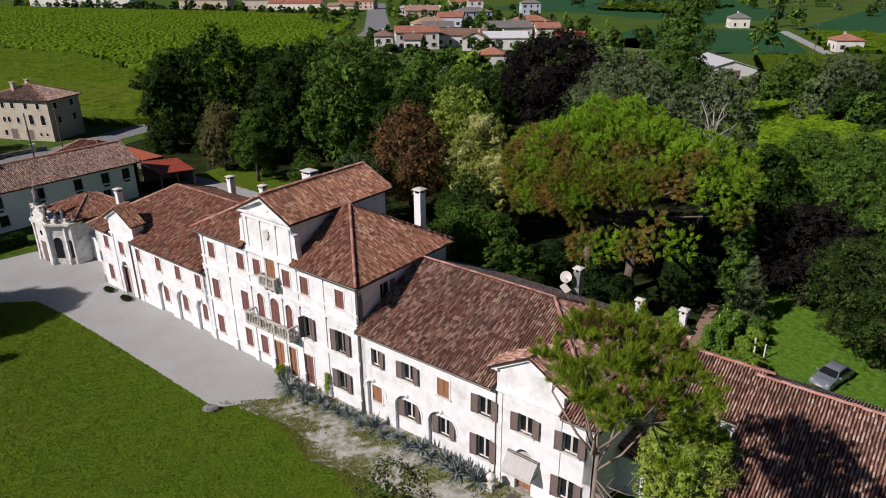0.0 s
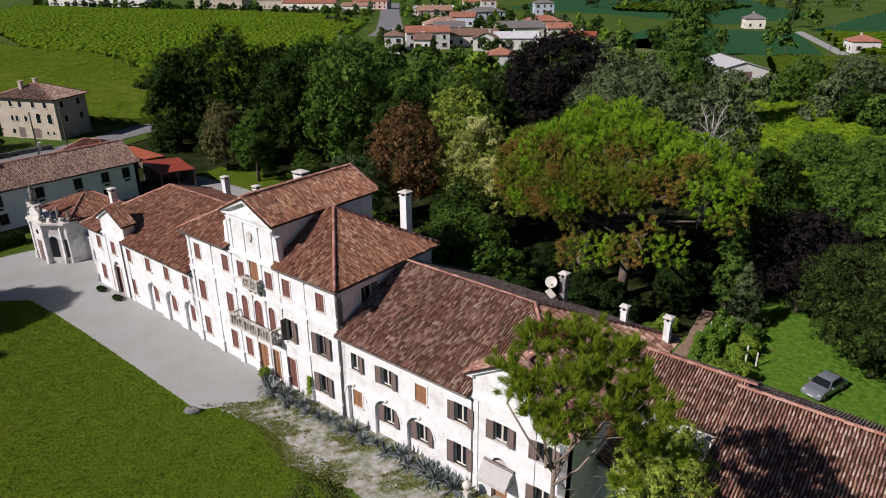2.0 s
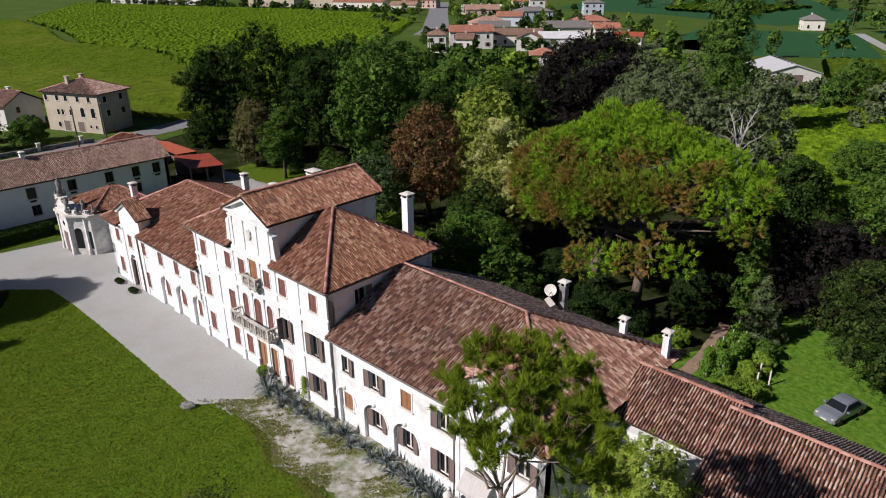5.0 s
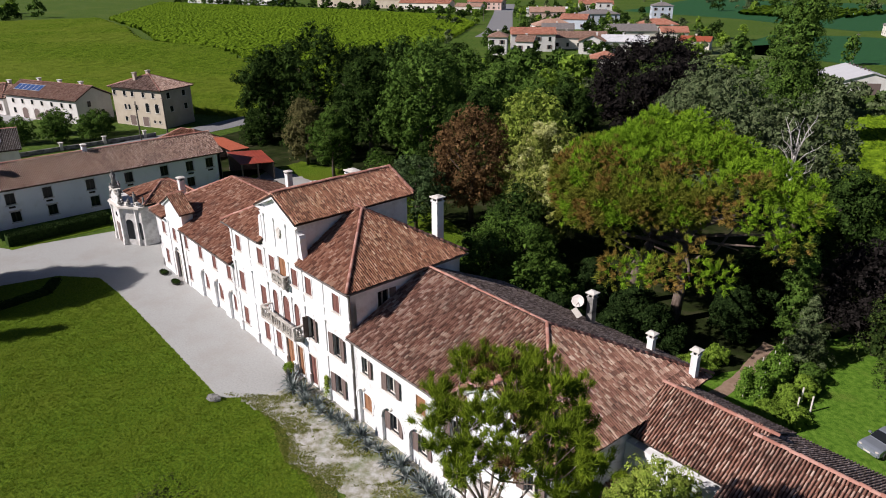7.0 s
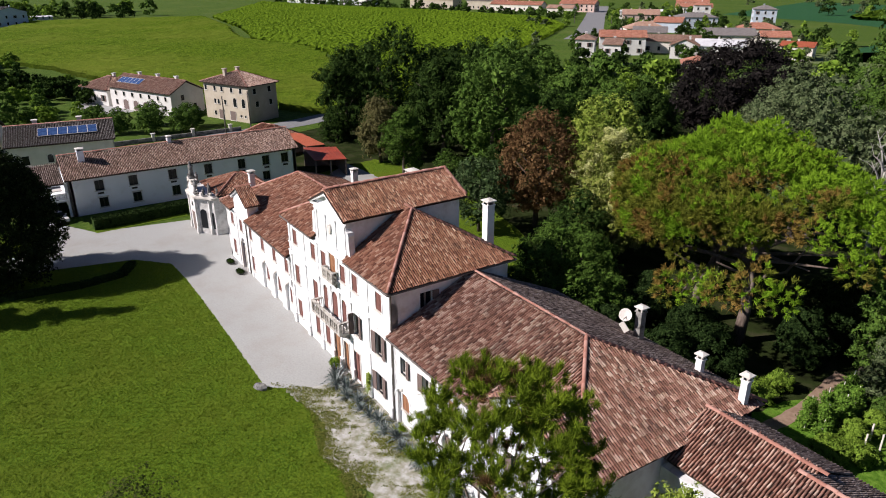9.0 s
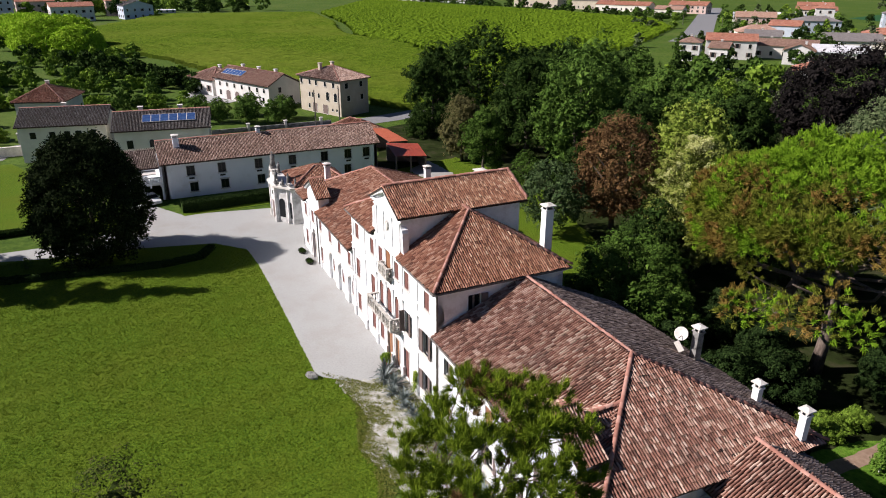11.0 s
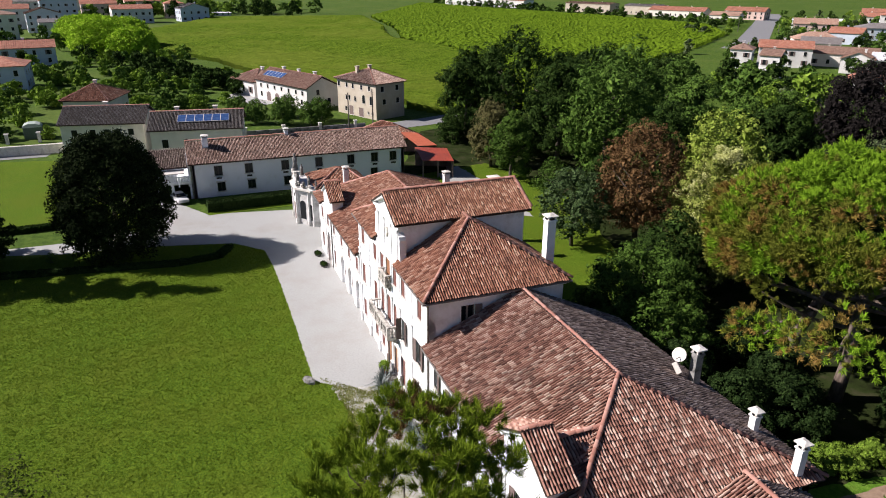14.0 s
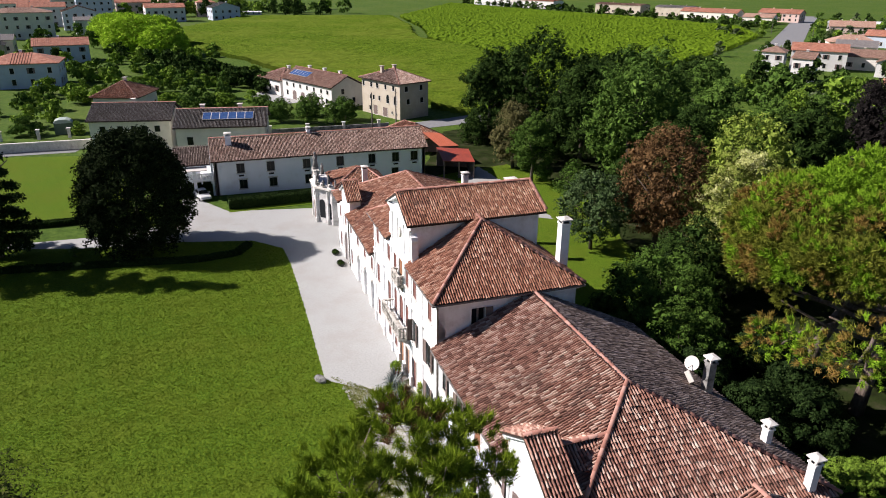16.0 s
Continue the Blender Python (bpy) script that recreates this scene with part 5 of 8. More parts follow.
# open loggia at its end
log = thing("loggia", "open loggia with a stone balcony beside the farm range", "loggia")
mb = Mb().box(-66, -65.6, -17.2, -12.62, 0, 4.5).box(-66, -58.6, -17.2, -16.8, 0, 4.5).box(-58.9, -58.5, -12.95, -12.65, 0, 4.5).box(-58.9, -58.5, -15.3, -14.9, 0, 4.5).box(-65.6, -58.4, -16.8, -12.65, 2.35, 2.55)
part("wall", mb, STUCCO_W, log)
tiled(log, [[(-57.9, -17.6, 4.55), (-57.9, -12.95, 4.55), (-62.5, -12.95, 6.0), (-62.5, -17.6, 6.0)]], TILE_G, 52, pitch=0.21, course=0.36)
bl = balustrade(log, -4.3, 0.0, -0.5, 2.5, 0.8, STUCCO_W, label="white balcony balustrade")
bl.matrix_basis = pose(-58.4, -12.7, 0, 0, 0, 90)
part("awning", Mb().box(-58.6, -56.4, -16.4, -13.4, 4.05, 4.15), FRAME_W, log, "white sun awning")

# small convex-fronted chapel
chap = thing("chapel", "small white chapel with a convex stone front and statues", "chapel")
plan = [(-48.8, 0.5), (-48.2, 0.1), (-46.7, -1.1), (-44.0, -1.1), (-42.6, 0.1), (-41.95, 0.45), (-41.95, 7.2), (-48.8, 7.2)]
part("wall", Mb().prism(plan, 0, 4.2, "z"), CHAPEL, chap)
grown = lambda g, lst: [(x + (g if x > -45.35 else -g), y + (-g if y < 1 else g)) for x, y in lst]
part("cornice", Mb().prism(grown(0.12, plan[:6] + [(-41.95, 1.4), (-48.8, 1.4)]), 4.2, 4.35, "z").prism(grown(0.28, plan[:6] + [(-41.95, 1.4), (-48.8, 1.4)]), 4.35, 4.55, "z"), STONE, chap, "moulded stone cornice")
part("parapet", Mb().prism([(-47.0, 4.55), (-43.7, 4.55), (-43.9, 5.1), (-44.35, 5.5), (-44.6, 6.1), (-46.1, 6.1), (-46.35, 5.5), (-46.8, 5.1)], -1.0, -0.55).prism(plan[:6] + [(-41.95, 1.0), (-48.8, 1.0)], 4.55, 4.75, "z"), CHAPEL, chap, "scrolled white parapet")
part("cornice", Mb().box(-46.3, -44.4, -1.12, -0.43, 6.1, 6.28), STONE, chap)
for x, y in ((-48.2, 0.05), (-46.75, -1.12), (-43.95, -1.12), (-42.55, 0.08)):
    part("pilaster", Mb().box(x - 0.17, x + 0.17, y - 0.1, y + 0.2, 0, 4.2).box(x - 0.24, x + 0.24, y - 0.17, y + 0.2, 0, 0.6).box(x - 0.22, x + 0.22, y - 0.15, y + 0.2, 3.9, 4.2), CHAPEL, chap)
part("door", Mb().box(-45.85, -44.85, -1.14, -1.09, 0.05, 2.3), SHUT_B, chap, "dark wooden chapel door")
part("oval_window", Mb().lathe([(0.3, 0.0), (0.24, 0.03), (0.0, 0.03)], (0, 0, 0), 14).turned(pose(-45.35, -1.1, 3.25, 90, 0, 0)), GLASS, chap)
for (xa, ya), (xb, yb), ww, zz in (((-44.0, -1.1), (-42.6, 0.1), 0.8, 1.9), ((-46.7, -1.1), (-48.2, 0.1), 0.8, 1.9), ((-42.6, 0.1), (-41.95, 0.45), 0.38, 1.8)):
    ang = math.degrees(math.atan2(yb - ya, xb - xa))
    part("arched_window", Mb().prism([(-ww / 2, 0), (ww / 2, 0)] + [(ww / 2 * math.cos(math.pi * k / 8), zz + ww / 2 * math.sin(math.pi * k / 8)) for k in range(9)], -0.03, 0.03).turned(pose((xa + xb) / 2, (ya + yb) / 2, 0.7, 0, 0, ang)), GLASS, chap, "dark arched window")
tiled(chap, [[(-48.9, 0.9, 4.7), (-41.7, 0.9, 4.7), (-45.1, 4.2, 6.0), (-46.1, 4.2, 6.0)], [(-41.7, 0.9, 4.7), (-41.7, 7.6, 4.4), (-45.1, 5.2, 6.0), (-45.1, 4.2, 6.0)], [(-41.7, 7.6, 4.4), (-48.9, 7.6, 4.4), (-46.1, 5.2, 6.0), (-45.1, 5.2, 6.0)], [(-48.9, 7.6, 4.4), (-48.9, 0.9, 4.7), (-46.1, 4.2, 6.0), (-46.1, 5.2, 6.0)]],
      TILE_R, 53, label="hipped red-brown tiled roof", ridge=[((-45.1, 4.2, 6.03), (-41.7, 0.9, 4.75)), ((-45.1, 5.2, 6.03), (-41.7, 7.6, 4.45)), ((-45.1, 4.2, 6.03), (-45.1, 5.2, 6.03))])


def statue(x, y, z, h, label, turn=0):
    """A draped standing figure on a plinth, worn smooth, as one plain mesh."""
    k = h / 2.0
    mb = Mb().box(-0.3 * k, 0.3 * k, -0.3 * k, 0.3 * k, 0, 0.3 * k)
    mb.lathe([(0.26 * k, 0.3 * k), (0.30 * k, 0.5 * k), (0.22 * k, 0.9 * k), (0.25 * k, 1.2 * k), (0.30 * k, 1.45 * k), (0.12 * k, 1.62 * k), (0.09 * k, 1.68 * k), (0.14 * k, 1.8 * k), (0.13 * k, 1.92 * k), (0.0, 2.0 * k)], (0, 0, 0), 9)
    mb.tube([(0.24 * k, 0, 1.42 * k), (0.42 * k, -0.1 * k, 1.15 * k), (0.2 * k, -0.22 * k, 1.0 * k)], [0.09 * k, 0.08 * k, 0.06 * k], 6)
    mb.turned(pose(x, y, z, 0, 0, turn))
    return tagged(part("statue", mb, STATUE, None, label, True), label, "statue", "chapel statues")


statue(-45.35, -0.78, 6.25, 2.1, "weathered stone figure on top of the chapel front")
for x, y, z, h in ((-43.95, -0.85, 4.75, 1.75), (-42.7, 0.3, 4.75, 1.45), (-46.9, -0.8, 4.75, 1.75), (-48.2, 0.4, 4.75, 1.45), (-42.1, 1.0, 4.75, 1.0)):
    statue(x, y, z, h, "small dark weathered stone figure on the chapel cornice")
for side in (-1, 1):                     # scrolls and finials of the front
    c = -45.35 + side * 1.55
    part("volute", Mb().tube([(c + side * (0.32 * (1 - k / 14)) * math.cos(k * 0.75), -0.8, 5.05 + 0.32 * (1 - k / 14) * math.sin(k * 0.75)) for k in range(12)], [0.09 - 0.004 * k for k in range(12)], 6), STONE, chap, "carved stone scroll")
    part("volute", Mb().tube([(-45.35 + side * (1.3 - 0.55 * f), -0.8, 5.2 + 1.0 * f + 0.35 * math.sin(3.14 * f)) for f in (0, 0.2, 0.4, 0.6, 0.8, 1.0)], [0.12, 0.14, 0.13, 0.11, 0.1, 0.08], 6), STONE, chap, "carved stone scroll")
    part("pediment", Mb().prism([(-45.35 + side * 0.1, 6.05), (-45.35 + side * 1.0, 5.75), (-45.35 + side * 1.0, 5.92), (-45.35 + side * 0.1, 6.3)], -1.15, -0.95), STONE, chap)
    part("finial", Mb().lathe([(0.16, 0), (0.16, 0.12), (0.07, 0.2), (0.17, 0.38), (0.2, 0.5), (0.09, 0.62), (0.05, 0.75), (0.0, 0.85)], (-45.35 + side * 2.35, -0.3, 4.75), 9), STATUE, chap, "dark stone finial")
for x, y, ln in ((-47.5, -0.5, 0.9), (-43.3, -0.5, 0.9), (-42.3, 0.3, 0.4)):
    part("balustrade_block", Mb().box(x - ln / 2, x + ln / 2, y - 0.12, y + 0.12, 4.75, 5.05), STONE, chap)
# garden wall between chapel and wing
tagged(part("garden_wall", Mb().box(-41.9, -35.45, 2.2, 2.55, 0, 2.6).box(-41.9, -35.45, 2.1, 2.65, 2.6, 2.75), STUCCO), "plain rendered garden wall beside the chapel", "wall", kind="structure")

# red-roofed sheds by the road
house("shed", "low brick-red hipped shed beside the road", -78.0, 20.3, 24, 9.5, 6.5, 2.3, 2.0, PLASTER[1], TILE_R, 1, 2, True, "red-roofed sheds", True, 0.3, chim=0, seed=3, wins=[(0, 0.3, 0.1, 1.6, 1.9, False), (0, 0.7, 0.9, 0.8, 0.8, False)])


def open_shed(label, corners, drop, mat):
    """A sheet roof on posts with a dark boarded back; corners run round the roof."""
    sh = thing("shed", label, "shed", "red-roofed sheds")
    rf = Mb().slab(corners, 0.07)
    part("roof", rf, mat, sh, "flat red sheet-metal roof")
    a, b, c, e = [Vector(p) for p in corners]
    ribs = Mb()
    for k in range(1, 9):
        ribs.tube([a.lerp(b, k / 9) + Vector((0, 0, 0.015)), e.lerp(c, k / 9) + Vector((0, 0, 0.015))], [0.03, 0.03], 4)
    part("roof_ribs", ribs, mat, sh)
    for p in (a, b, c, e, (a + b) / 2, (c + e) / 2):
        m = p.lerp((a + b + c + e) / 4, 0.06)
        part("post", Mb().box(m.x - 0.1, m.x + 0.1, m.y - 0.1, m.y + 0.1, 0, m.z - 0.09), SHUT_B, sh)
    p, q = b.lerp(a, 0.04), c.lerp(e, 0.04)
    for p, q in ((b.lerp(a, 0.05), c.lerp(e, 0.05)), (a.lerp(e, 0.06), b.lerp(c, 0.06))):
        part("boarding", Mb().add([(p.x, p.y, 0), (q.x, q.y, 0), (q.x, q.y, q.z - 0.12), (p.x, p.y, p.z - 0.12)], [(0, 1, 2, 3)]), SHUT_B, sh)


RED_SHEET = material("red_sheet_metal", [(0.24, 0.040, 0.024), (0.34, 0.065, 0.036)], 0.8, rough=0.55, bump=0.004, stain=(0.17, 0.05, 0.035), stain_scale=0.6)
open_shed("open shed with a flat red sheet-metal roof", [(-64.8, 20.9, 2.9), (-62.4, 25.4, 2.9), (-55.8, 24.0, 2.6), (-57.6, 19.7, 2.6)], 0.3, RED_SHEET)
open_shed("narrow lean-to with an orange-red sheet roof", [(-74.6, 21.6, 3.2), (-73.2, 24.2, 3.2), (-64.6, 24.6, 2.95), (-65.0, 21.6, 2.95)], 0.3, R_ORG)
# beige farmhouse with its long white wing
house("farmhouse", "square beige three-storey farmhouse with a hipped tiled roof", -108.3, 25.6, 113.3, 7.6, 13.2, 7.3, 2.2, PLASTER[1], TILE_P, 3, 4, True, "farm by the road", True, 0.5, seed=5, chim=2,
      wins=[(-90, f, 5.7, 0.7, 0.95, False) for f in (0.05, 0.26, 0.42, 0.64, 0.84)] + [(-90, f, 3.1, 0.62, 0.95, False) for f in (0.24, 0.32, 0.47)] + [(-90, f, 2.9, 0.95, 1.75, True) for f in (0.69, 0.88)]
      + [(-90, 0.36, 0.05, 1.5, 1.9, False), (-90, 0.62, 0.05, 1.6, 1.85, False), (-90, 0.22, 0.7, 0.7, 0.9, False), (-90, 0.8, 0.9, 0.5, 0.5, False), (-90, 0.9, 0.9, 0.5, 0.5, False)]
      + [(0, f, z, 0.8, 1.05, False) for f, z in ((0.22, 5.6), (0.74, 5.6), (0.28, 3.0), (0.76, 3.0))])
h3 = house("farmhouse", "long white farmhouse with arched doorways and solar panels", -128.0, 13.0, 24, 21, 8.4, 4.6, 2.3, PLASTER[0], TILE_T, 2, 6, False, "farm by the road", True, 0.4, seed=6, chim=3,
           wins=[(0, f, 3.0, 0.7, 0.9, False) for f in (0.1, 0.24, 0.38, 0.52, 0.66, 0.8, 0.92)] + [(0, f, 0.05, 1.7, 2.2, True) for f in (0.25, 0.42, 0.58)] + [(0, f, 0.9, 0.8, 1.1, False) for f in (0.1, 0.74, 0.9)] + [(90, f, z, 0.8, 1.1, False) for f, z in ((0.35, 3.0), (0.3, 0.9), (0.7, 0.9))])
house("farmhouse", "low white farm building with a tiled roof", -144.0, 6.5, 24, 10, 9, 3.6, 2.2, PLASTER[0], TILE_T, 1, 3, True, "farm by the road", True, 0.4, seed=7, chim=1)
# pair of houses beyond the farm range
house("house", "two-storey cream house with a grey-brown tiled roof", -90.1, -24.2, 79, 12.6, 8.6, 5.6, 2.1, PLASTER[4], TILE_S, 2, 5, False, "houses beyond the range", True, 0.4, seed=8, chim=1,
      wins=[(0, f, 3.7, 0.85, 1.0, False) for f in (0.16, 0.38, 0.55, 0.68, 0.84)] + [(0, f, 1.0, 0.85, 1.1, False) for f in (0.2, 0.5, 0.8)] + [(-90, 0.5, 3.6, 0.8, 1.0, False)])
h2 = house("house", "cream house with solar panels on a grey-brown roof", -82.7, -10.3, 81.5, 13.8, 9.0, 5.3, 2.1, PLASTER[4], TILE_S, 2, 4, False, "houses beyond the range", True, 0.4, seed=9, chim=2,
           wins=[(0, 0.15, 2.5, 0.9, 1.3, False), (0, 0.38, 2.6, 0.75, 1.2, True), (0, 0.66, 2.6, 0.75, 1.2, True), (0, 0.85, 2.7, 0.9, 1.0, False), (0, 0.3, 0.5, 0.9, 1.3, False), (0, 0.7, 0.5, 0.9, 1.3, False), (90, 0.5, 2.6, 0.8, 1.1, False)])
SOLAR = material("solar_cells", [(0.02, 0.05, 0.14), (0.05, 0.10, 0.24)], 1.5, rough=0.25, spec=0.6)


def solar(parent, w, d, h, roof_h, count, u0, off=0.25):
    """A row of blue solar panels lying on the front slope."""
    sl = math.atan2(roof_h, d / 2 + 0.4)
    for k in range(count):
        p = part("solar_panel", Mb().box(-0.62, 0.62, -0.95, 0.95, 0, 0.05), SOLAR, parent, "blue solar panel in a pale frame")
        p.matrix_basis = pose(u0 + 1.32 * k, -(d / 2 + 0.4) * 0.48, h + roof_h * 0.52 + off, math.degrees(sl), 0, 0)
        part("frame", Mb().box(-0.66, -0.62, -0.99, 0.99, 0, 0.06).box(0.62, 0.66, -0.99, 0.99, 0, 0.06).box(-0.62, 0.62, -0.99, -0.95, 0, 0.06).box(-0.62, 0.62, 0.95, 0.99, 0, 0.06), FRAME_W, p)


solar(h2, 13.8, 9, 5.3, 2.1, 6, -2.2)
solar(h3, 21, 8.4, 4.6, 2.3, 6, -8.5)


# ---- trees ----
def park(items):
    for label, x, y, h, w, mat, style, seed, leaves, size in items:
        tree(label, x, y, h, w, mat, style, seed, leaves, size)


L_GLOSSY = leaf("leaf_glossy_evergreen", (0.006, 0.014, 0.004), (0.022, 0.046, 0.008), (0.092, 0.140, 0.028))
L_GREY2 = leaf("leaf_dull_green", (0.014, 0.034, 0.010), (0.048, 0.092, 0.026), (0.105, 0.165, 0.055))
L_LAUREL = leaf("leaf_laurel", (0.011, 0.029, 0.005), (0.044, 0.098, 0.012), (0.105, 0.195, 0.028))
DK = "tall dark green park tree with a dense crown"
GR = "tall mid-green park tree with a billowing crown"
park([
    (DK, -80, 36, 16, 6.5, L_DARK, "round", 1, 9000, 0.46), (DK, -75, 43, 19.6, 7.8, L_DARK, "globe", 2, 9000, 0.46), (DK, -64, 53, 17.5, 7, L_DARK, "round", 1, 9000, 0.46),
    (DK, -57, 42, 17, 6.5, L_DARK, "round", 2, 9000, 0.46), (DK, -88, 44, 15, 6.5, L_DARK, "round", 1, 9000, 0.46), (DK, -76, 54, 16, 7, L_DARK, "round", 2, 9000, 0.46),
    (GR, -44, 42, 18, 6.5, L_MID, "globe", 3, 9000, 0.46), (GR, -37, 50, 15.5, 6.0, L_MID, "round", 4, 9000, 0.46), (GR, -50.5, 49, 20, 6.2, L_MID, "globe", 3, 9000, 0.46), (GR, -55, 63, 15, 6.5, L_MID, "round", 4, 9000, 0.46),
    (GR, -40, 62, 13, 6.0, L_MID, "round", 3, 9000, 0.46), (DK, -66, 68, 15, 7, L_DARK, "round", 1, 9000, 0.46), (GR, -48, 78, 10.5, 6, L_MID, "round", 4, 9000, 0.46), (DK, -32, 60, 13.5, 6, L_DARK, "round", 2, 9000, 0.46),
    (DK, -32, 42, 14, 5.5, L_DARK, "round", 1, 9000, 0.46), (DK, -12, 28, 8, 4.5, L_DARK, "bush", 12, 8000, 0.32), (DK, -10, 48, 13, 5.5, L_DARK, "round", 1, 9000, 0.46),
    ("olive-green bushy tree by the lawn", -60, 32, 10.8, 4.4, L_OLIVE, "round", 5, 9000, 0.30), ("small dark green tree by the lawn", -51, 31, 10.0, 4.2, L_LAUREL, "round", 6, 9000, 0.30),
    ("round dark green bush tree", -26, 26.4, 9.0, 4.0, L_GREY2, "globe", 7, 7000, 0.30), ("copper-brown beech tree in full leaf", -23.5, 33, 14.0, 5.0, L_RUST, "globe", 8, 14000, 0.26),
    ("bright yellow-green park tree", -42, 68, 13, 5, L_LIGHT, "round", 9, 7000, 0.42), ("pale tree full of cream blossom", -17, 38, 12.5, 5.2, L_BLOOM, "globe", 10, 9000, 0.34), ("pale tree full of cream blossom", -11.5, 33, 9.5, 4.6, L_BLOOM, "globe", 10, 9000, 0.34),
    ("yellow-green feathery park tree", -25, 45.5, 14.5, 5.0, L_YEL, "globe", 9, 7000, 0.42), ("very dark purple-leaved tree", -30, 80, 18.5, 11, L_PURP, "globe", 11, 22000, 0.46),
    ("dense glossy laurel tree behind the villa", -5.5, 20.5, 8.4, 4.6, L_LAUREL, "globe", 12, 14000, 0.26), ("dense glossy laurel tree behind the villa", -0.5, 18.7, 6.4, 3.6, L_LAUREL, "globe", 12, 9000, 0.24),
    ("grey-green park tree with loose foliage", -4, 54, 18.5, 7.5, L_GREY, "globe", 13, 9000, 0.42), ("grey-green park tree with loose foliage", 4.5, 57, 16.2, 5.6, L_GREY, "globe", 14, 9000, 0.42), ("grey-green park tree with loose foliage", -14, 68, 17, 7, L_GREY, "round", 13, 9000, 0.42),
    ("tall dark poplar above the other trees", -13, 92, 29, 4.6, L_MID, "column", 15, 12000, 0.46),
    (DK, -18, 88, 13, 7, L_MID, "round", 3, 9000, 0.46), (GR, 6, 139, 12, 6.0, L_GREY, "globe", 4, 9000, 0.42), (GR, 13, 142, 10.5, 5.5, L_DARK, "round", 1, 9000, 0.42), (GR, -3, 135, 11, 5.5, L_MID, "globe", 3, 9000, 0.42), (GR, 12, 80, 7.0, 4.2, L_MID, "globe", 3, 9000, 0.30), (GR, 19, 76, 7.5, 4.6, L_MID, "round", 4, 9000, 0.30), (GR, 17, 87, 6.0, 3.6, L_LIGHT, "globe", 9, 9000, 0.28), (GR, 27, 82, 8.0, 5.0, L_MID, "round", 9, 9000, 0.30),
    (GR, 20, 55, 9.5, 5.0, L_MID, "globe", 3, 14000, 0.28), (GR, 28, 50, 12, 6, L_MID, "round", 9, 14000, 0.30), (GR, 36, 46, 14, 6, L_LIGHT, "round", 9, 7000, 0.42), (GR, 35, 58, 13, 6, L_MID, "round", 4, 9000, 0.46), (GR, 13, 48, 11, 5, L_DARK, "round", 1, 9000, 0.46),
    ("dark purple-leaved plum tree", 20.3, 35.5, 9.5, 4.8, L_PURP, "globe", 11, 9000, 0.34), ("ivy-clad tree trunk standing alone", 15.2, 31.5, 9.5, 1.3, L_MID, "column", 16, 4000, 0.30),
    ("small grey-green conifer by the meadow", 17.2, 29.6, 6.2, 2.1, L_GREY, "cone", 17, 5000, 0.24),
    ("dense glossy evergreen beside the parked car", 27.3, 28.0, 10.8, 6.3, L_GLOSSY, "globe", 18, 22000, 0.20), ("dense glossy evergreen beside the parked car", 34.5, 25.5, 10.5, 5.2, L_GLOSSY, "globe", 18, 14000, 0.22), ("yellow-green tree at the edge of the park", 30, 37, 12, 5, L_YEL, "round", 9, 7000, 0.42),
    ("low green shrub behind the villa", 12.8, 17.5, 1.5, 1.8, L_LIGHT, "bush", 7, 6000, 0.14), ("low green shrub behind the villa", 16.8, 17.5, 1.2, 1.6, L_LIGHT, "bush", 7, 6000, 0.14), ("low green shrub behind the villa", 12.2, 22.5, 2.0, 1.6, L_LIGHT, "bush", 7, 6000, 0.14),
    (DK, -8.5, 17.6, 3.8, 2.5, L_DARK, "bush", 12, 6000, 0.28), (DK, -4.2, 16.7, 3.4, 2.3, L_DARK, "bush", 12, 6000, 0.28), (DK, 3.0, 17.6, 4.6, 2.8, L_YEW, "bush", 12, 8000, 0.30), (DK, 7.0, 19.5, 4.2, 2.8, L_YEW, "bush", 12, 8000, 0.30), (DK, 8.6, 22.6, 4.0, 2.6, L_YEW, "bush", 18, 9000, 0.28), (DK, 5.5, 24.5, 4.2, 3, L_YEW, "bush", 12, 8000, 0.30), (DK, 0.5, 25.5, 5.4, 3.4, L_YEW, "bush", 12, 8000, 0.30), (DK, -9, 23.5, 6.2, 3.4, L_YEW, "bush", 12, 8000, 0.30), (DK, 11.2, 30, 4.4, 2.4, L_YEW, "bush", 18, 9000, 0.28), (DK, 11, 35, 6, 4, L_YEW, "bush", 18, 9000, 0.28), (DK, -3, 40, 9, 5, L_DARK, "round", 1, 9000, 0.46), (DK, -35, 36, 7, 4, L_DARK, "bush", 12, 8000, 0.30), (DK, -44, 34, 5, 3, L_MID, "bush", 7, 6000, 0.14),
    ("low green shrub behind the villa", 9.5, 16.5, 1.8, 1.6, L_MID, "bush", 7, 6000, 0.14), ("low green shrub behind the villa", 18.5, 21, 1.3, 1.6, L_LIGHT, "bush", 7, 6000, 0.14),
])
park([(DK, x, y, h, w, L_DARK, "bush", 12, 6000, 0.36) for x, y, h, w in [(-92, 46, 6, 4.5), (-85, 40, 5, 4), (-78, 33, 5, 3.6), (-70, 37, 6, 4), (-63, 40, 6, 4), (-66, 48, 12, 5), (-53, 47, 12, 5)]])
CREAM = leaf("cream_blossom", (0.36, 0.45, 0.11), (0.48, 0.56, 0.18), (0.58, 0.65, 0.28), 0.2)
